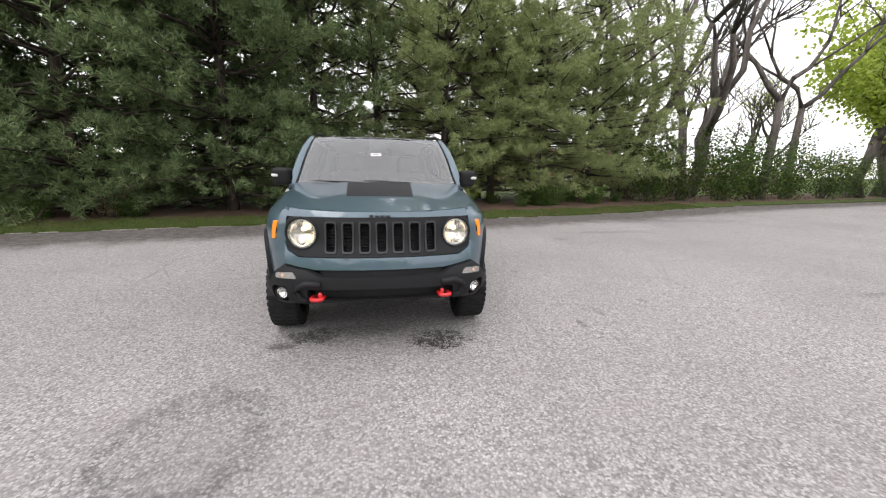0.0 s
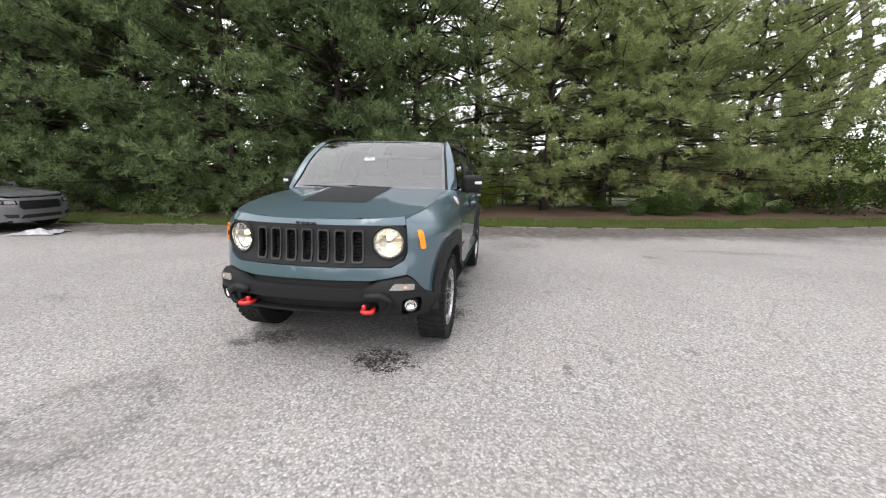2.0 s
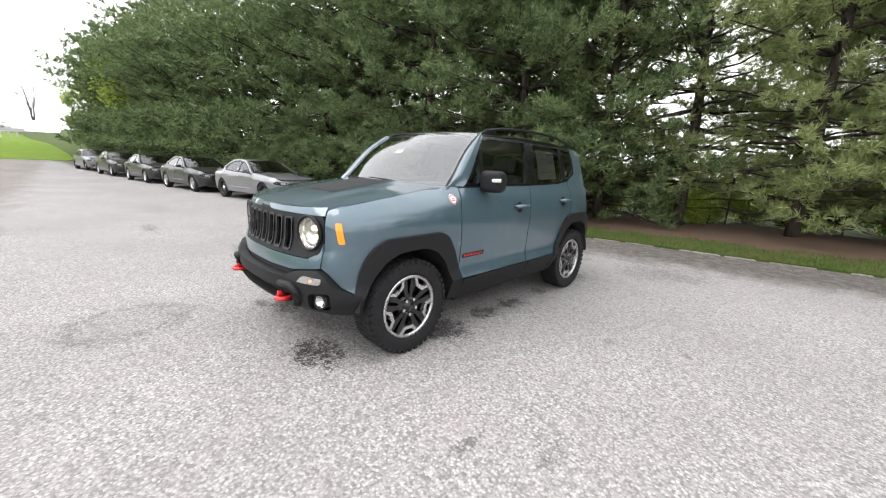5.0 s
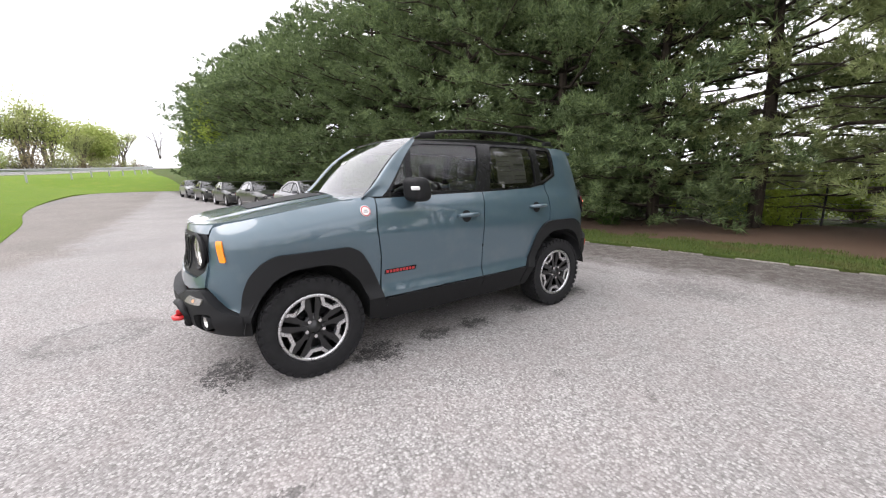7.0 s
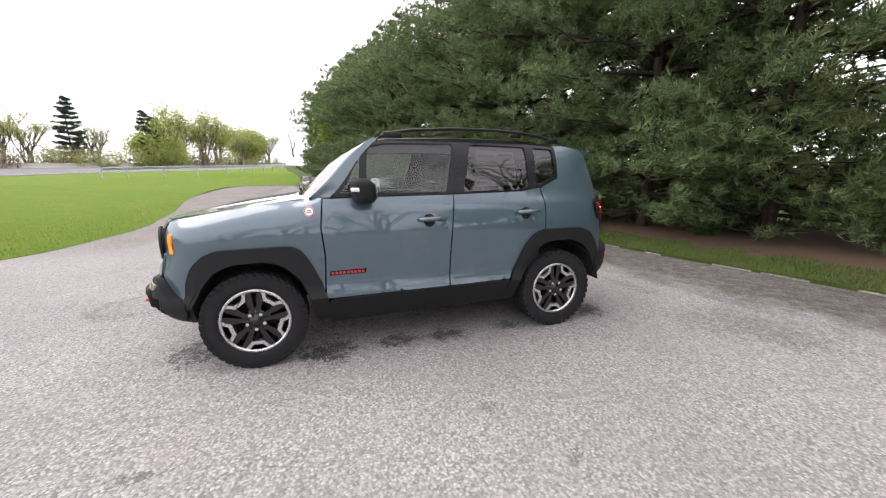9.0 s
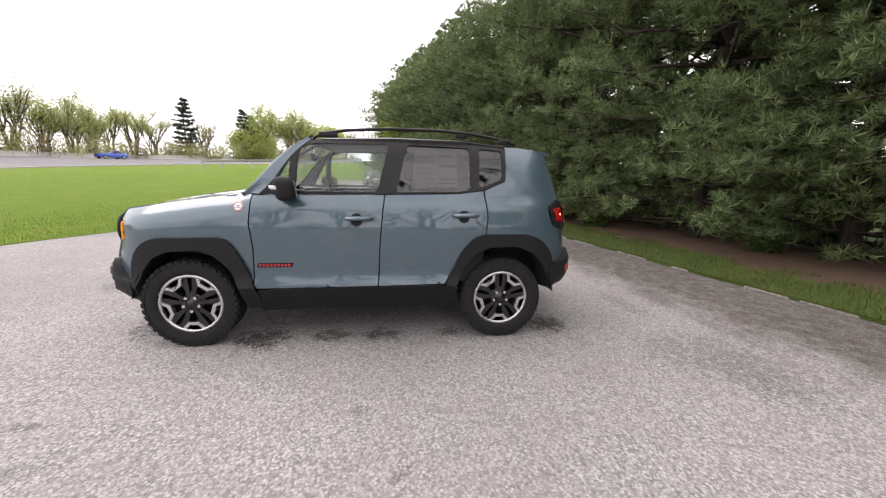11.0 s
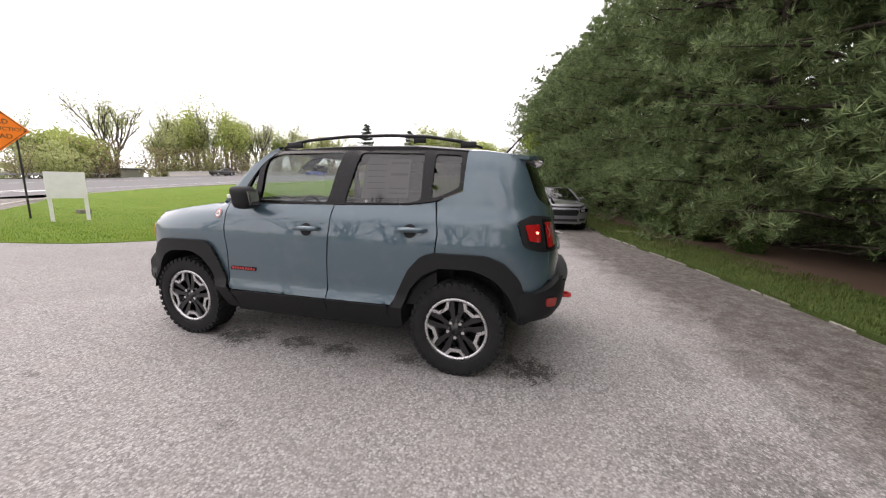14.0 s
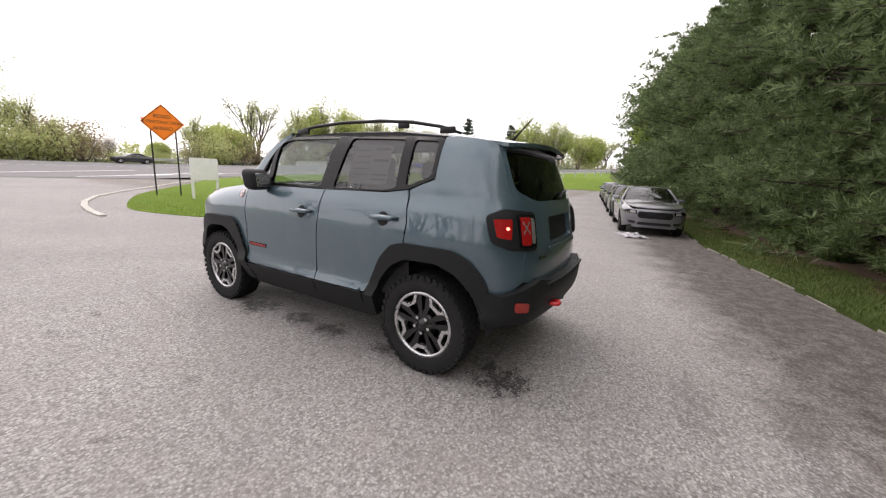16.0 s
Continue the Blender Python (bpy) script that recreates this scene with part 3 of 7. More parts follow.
def glass_mat(name, tint, gloss=1.0, base=0.05, edge=0.9):
    """Thin glass: tinted see-through with a mirror-like reflection that grows at a glancing angle."""
    n = Nodes(name)
    t, g, mx, fr = n.add("BsdfTransparent"), n.add("BsdfGlossy", Roughness=0.01), n.add("MixShader"), n.add("LayerWeight", Blend=0.5)
    t.inputs["Color"].default_value = (*tint, 1)
    rim = n.math("ADD", base, n.math("MULTIPLY", n.math("POWER", fr.outputs["Facing"], 5.0), edge))
    n.link(n.math("MINIMUM", n.math("MULTIPLY", rim, gloss), 1.0), mx.inputs[0])
    n.link(t.outputs[0], mx.inputs[1])
    n.link(g.outputs[0], mx.inputs[2])
    n.link(mx.outputs[0], n.out.inputs["Surface"])
    return n.m


def glow_mat(name, color, strength):
    n = Nodes(name)
    n.b.inputs["Emission Color"].default_value = (*color, 1)
    n.b.inputs["Emission Strength"].default_value = strength
    return n.set(color, 0.3)


def lens_mat(name, color, glow=0.0):
    """Coloured lamp plastic with fine moulded ribs."""
    n = Nodes(name)
    w = n.add("TexWave", Scale=60.0, Distortion=0.0)
    n.link(n.local(), w.inputs["Vector"])
    n.bump(w.outputs["Fac"], 0.25, 0.002)
    n.b.inputs["Emission Color"].default_value = (*color, 1)
    n.b.inputs["Emission Strength"].default_value = glow
    return n.set(color, 0.15, coat=0.8)


M_PAINT = paint_mat("blue_grey_paint", (0.056, 0.097, 0.123), 0.25, 0.25)
M_GLASS = glass_mat("clear_car_glass", (0.80, 0.87, 0.84), 1.35)
M_SCREEN = glass_mat("windscreen_glass", (0.74, 0.80, 0.79), 2.2, 0.10, 0.4)
M_TINT = glass_mat("tinted_car_glass", (0.27, 0.27, 0.265), 1.8)
M_DARK_GLASS = glass_mat("dark_rear_glass", (0.07, 0.07, 0.08), 1.0)
M_AMBER = lens_mat("amber_lens", (0.95, 0.27, 0.01), 0.12)
M_RED_LENS = lens_mat("red_lens", (0.36, 0.008, 0.010), 0.03)
M_CLEAR_LENS = glass_mat("clear_lamp_lens", (0.95, 0.95, 0.93), 0.9)
M_BULB = glow_mat("lit_halogen_bulb", (1.0, 0.84, 0.58), 1.8)
M_TAIL_GLOW = glow_mat("lit_tail_bulb", (1.0, 0.18, 0.12), 5.0)


class Skin:
    """A car's outer skin: a half plan from front centre to rear centre, and offsets by height for front, side and rear."""

    def __init__(self, half_plan, side, front, rear, roll=None):
        pts = [Vector(p) for p in half_plan]
        fine = []
        for i in range(len(pts) - 1):
            p0 = pts[i - 1] if i else Vector((-pts[1].x, pts[1].y))
            p3 = pts[i + 2] if i + 2 < len(pts) else Vector((-pts[-2].x, pts[-2].y))
            p1, p2 = pts[i], pts[i + 1]
            for s in range(12):
                t = s / 12
                fine.append(0.5 * (2 * p1 + (p2 - p0) * t + (2 * p0 - 5 * p1 + 4 * p2 - p3) * t * t + (3 * p1 - p0 - 3 * p2 + p3) * t ** 3))
        fine.append(pts[-1])
        self.p = np.array([tuple(q) for q in fine])
        seg = np.hypot(*np.diff(self.p, axis=0).T)
        self.u = np.concatenate([[0], np.cumsum(seg)])
        d = np.gradient(self.p, axis=0)
        n = np.stack([-d[:, 1], d[:, 0]], 1) * -1
        n /= np.linalg.norm(n, axis=1)[:, None]
        n[0], n[-1] = (0, -1), (0, 1)
        self.n = n
        self.end = float(self.u[-1])
        self.side, self.front, self.rear, self.roll = side, front, rear, roll

    def at_y(self, y):
        """u on the flank at a given y."""
        ys, us = self.p[:, 1], self.u
        return float(np.interp(y, np.maximum.accumulate(ys), us))

    def at_x_front(self, x):
        k = int(np.argmax(self.p[:, 0]))
        return float(np.interp(abs(x), self.p[:k, 0], self.u[:k])) * (1 if x >= 0 else -1)

    def at_x_rear(self, x):
        k = int(len(self.p) - 1 - np.argmax(self.p[::-1, 0]))
        return (float(np.interp(-abs(x), -self.p[k:, 0], self.u[k:]))) * (1 if x >= 0 else -1)

    def __call__(self, u, z, o=0.0):
        a = abs(u)
        s = -1 if u < 0 else 1
        px, py = np.interp(a, self.u, self.p[:, 0]), np.interp(a, self.u, self.p[:, 1])
        nx, ny = np.interp(a, self.u, self.n[:, 0]), np.interp(a, self.u, self.n[:, 1])
        ln = math.hypot(nx, ny)
        nx, ny = nx / ln, ny / ln
        w = ny * ny
        d = lerp_table(self.side, z) * (1 - w) + (lerp_table(self.front, z) if ny < 0 else lerp_table(self.rear, z)) * w
        if self.roll:
            d += self.roll(py, z, w if ny < 0 else 0)
        d += o
        return Vector((s * (px + nx * d), py + ny * d, z))


def densify(loop, step):
    out = []
    for (a, b), (c, d) in zip(loop, loop[1:] + loop[:1]):
        n = max(1, int(math.hypot(c - a, d - b) / step))
        out += [(a + (c - a) * i / n, b + (d - b) * i / n) for i in range(n)]
    return out


def rounded(loop, r, n=4):
    """The loop with its corners rounded."""
    out = []
    m = len(loop)
    for i in range(m):
        p0, p, p1 = (Vector(loop[(i + k) % m]) for k in (-1, 0, 1))
        a, b = p0 - p, p1 - p
        k = min(r, a.length * 0.45, b.length * 0.45)
        a, b = p + a.normalized() * k, p + b.normalized() * k
        for j in range(n + 1):
            t = j / n
            q = a * (1 - t) ** 2 + p * 2 * t * (1 - t) + b * t * t
            out.append((q.x, q.y))
    return out


def circle(cx, cz, r, n=24, sx=1.0):
    return [(cx + sx * r * math.cos(2 * math.pi * i / n), cz + r * math.sin(2 * math.pi * i / n)) for i in range(n)]


def panel(outline, fn, holes=(), step=0.05, depth=-0.02, lift=0.0, dense=0.025):
    """A sheet cut to an outline with holes in a surface fn(a, b, offset), its rim folded inwards by depth. Returns a bmesh."""
    loops = [densify(list(outline), dense)] + [densify(list(h), dense) for h in holes]
    pts, edges = [], []
    for lp in loops:
        k = len(pts)
        pts += lp
        edges += [(k + i, k + (i + 1) % len(lp)) for i in range(len(lp))]
    xs, ys = [p[0] for p in loops[0]], [p[1] for p in loops[0]]
    nx, ny = int((max(xs) - min(xs)) / step), int((max(ys) - min(ys)) / step)
    near = np.array(pts)
    for i in range(1, nx + 1):
        for j in range(1, ny + 1):
            q = (min(xs) + (i - 0.25 - 0.5 * (j % 2)) * (max(xs) - min(xs)) / (nx + 0.5), min(ys) + (j - 0.25) * (max(ys) - min(ys)) / (ny + 0.5))
            if np.min(np.abs(near - q).sum(1)) > step * 0.4 and inside(*q, loops[0]) and not any(inside(*q, h) for h in loops[1:]):
                pts.append(q)
    vs, _, fs, _, _, _ = delaunay_2d_cdt([Vector(p) for p in pts], edges, [], 0, 1e-6)
    bm = bmesh.new()
    bv = [bm.verts.new(fn(v.x, v.y, lift)) for v in vs]
    for f in fs:
        c = sum((vs[i] for i in f), Vector((0, 0))) / len(f)
        if inside(c.x, c.y, loops[0]) and not any(inside(c.x, c.y, h) for h in loops[1:]):
            face = bm.faces.new([bv[i] for i in f])
            face.normal_update()
            if face.normal.dot(fn(c.x, c.y, lift + 0.02) - fn(c.x, c.y, lift)) < 0:
                face.normal_flip()
    if depth:
        for e in [e for e in bm.edges if len(e.link_faces) == 1]:
            e.tag = True
        low = {}
        inv = {bv[i]: (vs[i].x, vs[i].y) for i in range(len(bv))}
        for e in [e for e in bm.edges if e.tag]:
            f = e.link_faces[0]
            l = next(l for l in f.loops if l.edge == e)
            a, b = l.vert, l.link_loop_next.vert
            for v in (a, b):
                if v not in low:
                    low[v] = bm.verts.new(fn(*inv[v], lift + depth))
            bm.faces.new((b, a, low[a], low[b]))
    for v in [v for v in bm.verts if not v.link_faces]:
        bm.verts.remove(v)
    return bm


def car_wheel(parent, centre, side, radius, width, rim, look_like):
    """A road wheel: tyre with tread blocks, and a rim. side: +1 faces +x, -1 faces -x."""
    w = empty("wheel")
    w.parent = parent
    w.matrix_parent_inverse = Matrix()
    w.matrix_basis = pose(*centre) @ (Matrix() if side > 0 else Matrix.Rotation(math.pi, 4, "Z"))
    h = width / 2
    bm = bmesh.new()
    lathe(bm, [(-h * 0.8, rim * 0.98), (-h, rim * 1.07), (-h * 1.03, (rim + radius) / 2), (-h * 0.95, radius * 0.955), (-h * 0.72, radius * 0.985), (0, radius * 0.988), (h * 0.72, radius * 0.985), (h * 0.95, radius * 0.955),
               (h * 1.03, (rim + radius) / 2), (h * 1.0, rim * 1.10), (h * 0.97, rim * 1.05), (h * 0.86, rim * 1.0)], 48)
    if look_like == "suv":
        for k in range(40):
            a = 2 * math.pi * k / 40
            for x, sk, ww in ((-0.075, 0.35, 0.045), (-0.025, -0.3, 0.04), (0.025, 0.3, 0.04), (0.075, -0.35, 0.045)):
                rot = Matrix.Rotation(a + x * 0.4, 4, "X") @ Matrix.Translation((x, 0, radius * 0.980)) @ Matrix.Rotation(sk, 4, "Z")
                box(bm, 0, 0, 0, 1, 1, 1)
                made = bm.verts[-8:]
                bmesh.ops.transform(bm, matrix=rot @ Matrix.Diagonal((ww, 0.042, 0.014, 1)), verts=made)
            rot = Matrix.Rotation(a, 4, "X") @ Matrix.Translation((h * 0.985, 0, radius * 0.952))
            box(bm, 0, 0, 0, 1, 1, 1)
            bmesh.ops.transform(bm, matrix=rot @ Matrix.Diagonal((0.012, 0.034, 0.026, 1)), verts=bm.verts[-8:])
    part("tyre", bm, M_RUBBER, w, smooth=35)
    if look_like == "suv":
        suv_rim(w, h, rim)
    else:
        sedan_rim(w, h, rim, look_like)
    return w


def flat_shape(bm, loop, x0, x1, bevel=0.0):
    """A plate with an outline in the wheel's plane (y, z), from depth x0 to the face x1."""
    top = [bm.verts.new((x1, a, b)) for a, b in loop]
    low = [bm.verts.new((x0, a, b)) for a, b in loop]
    bm.faces.new(top)
    for i in range(len(loop)):
        j = (i + 1) % len(loop)
        bm.faces.new((top[i], low[i], low[j], top[j]))
    return bm


def ring(bm, r0, r1, x0, x1, n=48):
    lathe(bm, [(x0, r0), (x1, r0), (x1, r1), (x0, r1)], n)
    return bm


def polar(r, a):
    return (r * math.sin(a), r * math.cos(a))


def suv_rim(w, h, rim):
    """Five black twin spokes with machined silver rim flange and a silver clip between each pair."""
    bm = lathe(bmesh.new(), [(-h * 0.8, rim), (-h * 0.6, rim * 0.9), (h * 0.2, rim * 0.9), (h * 0.75, rim * 0.96), (h * 0.86, rim * 1.0)], 48)
    r = part("rim", bm, M_RIM_BLACK, w, smooth=40)
    bm = lathe(bmesh.new(), [(-0.02, 0.0001), (-0.02, rim * 0.93)], 32)
    part("brake_backing", bm, M_DARK, r)
    bm = ring(bmesh.new(), rim * 0.915, rim * 1.005, h * 0.70, h * 0.90, 60)
    part("rim_flange", bm, M_ALLOY, r, "machined silver rim flange", smooth=30)
    for k in range(5):
        a0 = 2 * math.pi * k / 5
        bm = bmesh.new()
        hub, out = rim * 0.20, rim * 0.93
        for sg in (-1, 1):
            lp = [polar(hub, a0 + sg * 0.55), polar(rim * 0.50, a0 + sg * 0.36), polar(rim * 0.70, a0 + sg * 0.40), polar(out, a0 + sg * 0.30), polar(out, a0 + sg * 0.09), polar(rim * 0.40, a0 + sg * 0.085), polar(hub, a0 + sg * 0.04)]
            flat_shape(bm, lp if sg < 0 else lp[::-1], h * 0.25, h * 0.72)
        flat_shape(bm, [polar(hub, a0 - 0.2), polar(rim * 0.42, a0 - 0.09), polar(rim * 0.42, a0 + 0.09), polar(hub, a0 + 0.2)], h * 0.25, h * 0.68)
        bmesh.ops.recalc_face_normals(bm, faces=bm.faces[:])
        part("spoke", bm, M_RIM_BLACK, r)
        a1 = a0 + math.pi / 5
        bm = bmesh.new()
        lp = [polar(rim * 0.95, a1 - 0.42), polar(rim * 0.80, a1 - 0.33), polar(rim * 0.665, a1 - 0.26), polar(rim * 0.665, a1 + 0.26), polar(rim * 0.80, a1 + 0.33), polar(rim * 0.95, a1 + 0.42),
              polar(rim * 0.95, a1 + 0.30), polar(rim * 0.84, a1 + 0.225), polar(rim * 0.765, a1 + 0.175), polar(rim * 0.765, a1 - 0.175), polar(rim * 0.84, a1 - 0.225), polar(rim * 0.95, a1 - 0.30)]
        flat_shape(bm, lp, h * 0.45, h * 0.82)
        bmesh.ops.triangulate(bm, faces=bm.faces[:])
        bmesh.ops.recalc_face_normals(bm, faces=bm.faces[:])
        part("silver_clip", bm, M_ALLOY, r, "machined silver rim clip")
        bm = lathe(bmesh.new(), [(h * 0.92, 0.0002), (h * 0.92, 0.013), (h * 0.60, 0.014)], 6, Matrix.Translation((0, rim * 0.25 * math.sin(a1), rim * 0.25 * math.cos(a1))))
        part("lug_nut", bm, M_CHROME, r)
    bm = lathe(bmesh.new(), [(h * 0.30, rim * 0.36), (h * 0.68, rim * 0.33), (h * 0.72, rim * 0.16), (h * 0.88, rim * 0.13), (h * 0.90, 0.0005)], 24)
    part("hub", bm, M_RIM_BLACK, r, smooth=30)


def sedan_rim(w, h, rim, kind):
    if kind == "steel":
        bm = lathe(bmesh.new(), [(-h * 0.8, rim), (h * 0.2, rim * 0.92), (h * 0.80, rim * 0.97), (h * 0.86, rim)], 32)
        r = part("rim", bm, M_RIM_BLACK, w, smooth=40)
        bm = lathe(bmesh.new(), [(h * 0.20, rim * 0.94), (h * 0.35, rim * 0.72), (h * 0.62, rim * 0.45), (h * 0.5, rim * 0.30)], 32)
        part("steel_disc", bm, M_RIM_BLACK, r, smooth=40)
        bm = lathe(bmesh.new(), [(h * 0.4, rim * 0.30), (h * 0.80, rim * 0.26), (h * 0.88, rim * 0.12), (h * 0.88, 0.0005)], 20)
        part("hub_cap", bm, M_CHROME, r, "chrome centre cap", smooth=40)
        for k in range(10):
            a = 2 * math.pi * k / 10
            bm = flat_shape(bmesh.new(), [polar(rim * 0.62, a - 0.09), polar(rim * 0.84, a - 0.10), polar(rim * 0.84, a + 0.10), polar(rim * 0.62, a + 0.09)], h * 0.2, h * 0.46)
            part("vent_hole", bm, M_DARK, r)
    else:
        bm = lathe(bmesh.new(), [(-h * 0.8, rim), (h * 0.2, rim * 0.92), (h * 0.80, rim * 0.96), (h * 0.86, rim)], 32)
        r = part("rim", bm, M_ALLOY, w, smooth=40)
        bm = lathe(bmesh.new(), [(h * 0.1, 0.0005), (h * 0.1, rim * 0.95)], 24)
        part("brake_backing", bm, M_DARK, r)
        for k in range(5):
            a = 2 * math.pi * k / 5
            bm = flat_shape(bmesh.new(), [polar(rim * 0.12, a - 0.9), polar(rim * 0.97, a - 0.17), polar(rim * 0.97, a + 0.17), polar(rim * 0.12, a + 0.9)], h * 0.4, h * 0.75)
            part("spoke", bm, M_ALLOY, r)
        bm = lathe(bmesh.new(), [(h * 0.5, rim * 0.22), (h * 0.85, rim * 0.18), (h * 0.85, 0.0005)], 16)
        part("hub_cap", bm, M_ALLOY, r)


def bars(parent, name, fn, rects, mat, lift):
    """Print that cannot be read, as plain bars on a surface."""
    bm = bmesh.new()
    for a0, b0, a1, b1 in rects:
        bm.faces.new([bm.verts.new(fn(a, b, lift)) for a, b in ((a0, b0), (a1, b0), (a1, b1), (a0, b1))])
    return part(name, bm, mat, parent)


# ---- the blue-grey SUV; its nose points to -y, its middle between the axles at the origin ----
def suv_edge(y):
    """Height of the seam between wing and bonnet."""
    return lerp_table([(-2.1, 1.035), (-1.95, 1.05), (-1.80, 1.075), (-1.60, 1.105), (-1.30, 1.15), (-1.0, 1.19), (-0.80, 1.215)], y)


def suv_roll(y, z, front):
    w = 1 - smoothstep(-0.98, -0.70, y)
    e = max(0.0, (z - (suv_edge(y) - 0.17)) / 0.17)
    return -0.105 * w * (1 - 0.88 * front) * min(e, 1.2) ** 2.4


SUV = Skin([(0, -1.965), (0.25, -1.955), (0.50, -1.905), (0.66, -1.845), (0.76, -1.765), (0.825, -1.65), (0.86, -1.50), (0.876, -1.30), (0.884, -0.9), (0.89, 0), (0.886, 0.8), (0.88, 1.2), (0.862, 1.5), (0.81, 1.67), (0.72, 1.78), (0.58, 1.84), (0.3, 1.875), (0, 1.885)],
           [(0.2, -0.13), (0.32, -0.065), (0.44, -0.004), (0.495, 0.024), (0.57, -0.006), (0.62, -0.002), (0.75, 0.004), (0.93, 0.010), (1.0, 0.004), (1.1, -0.012), (1.14, -0.018), (1.17, -0.032), (1.21, -0.056), (1.225, -0.058), (1.26, -0.066), (1.4, -0.118), (1.5, -0.162), (1.58, -0.208), (1.62, -0.245), (1.66, -0.295)],
           [(0.3, -0.03), (0.6, 0.01), (0.75, 0.015), (0.9, 0.0), (1.0, -0.004), (1.05, -0.012), (1.1, -0.05)],
           [(0.3, 0.0), (0.7, 0.03), (0.85, 0.02), (1.0, -0.002), (1.2, -0.035), (1.3, -0.07), (1.4, -0.105), (1.5, -0.145), (1.58, -0.18), (1.62, -0.20)], suv_roll)


def suv_screen(a, b, o=0.0):
    """The windscreen: a across (-1..1), b up (0..1)."""
    x = a * (0.775 - 0.138 * b - 0.008 * b * b)
    y = -0.965 + 0.66 * b + 0.115 * a * a * (1 - 0.35 * b) - 0.02 * math.sin(math.pi * b)
    z = 1.195 + 0.435 * (b if b < 0.02 else b ** 0.96) + 0.012 * (1 - a * a)
    n = Vector((0.25 * a, -0.52, 0.85)).normalized()
    return Vector((x, y, z)) + n * o


def suv_shape(p):
    x, y, z = p
    up = smoothstep(1.2, 1.6, z)
    ny = y - 0.09 * smoothstep(1.22, 1.55, z) * (1 - smoothstep(-0.3, 0.35, y))
    ny += 0.10 * smoothstep(1.3, 1.95, y) * (1 - 0.4 * smoothstep(1.0, 1.6, z)) - 0.04 * smoothstep(1.6, 1.95, -y) * (1 - smoothstep(0.65, 0.85, z))
    return Vector((x * (1.04 + 0.045 * up), ny, z * (1.034 + 0.019 * up)))


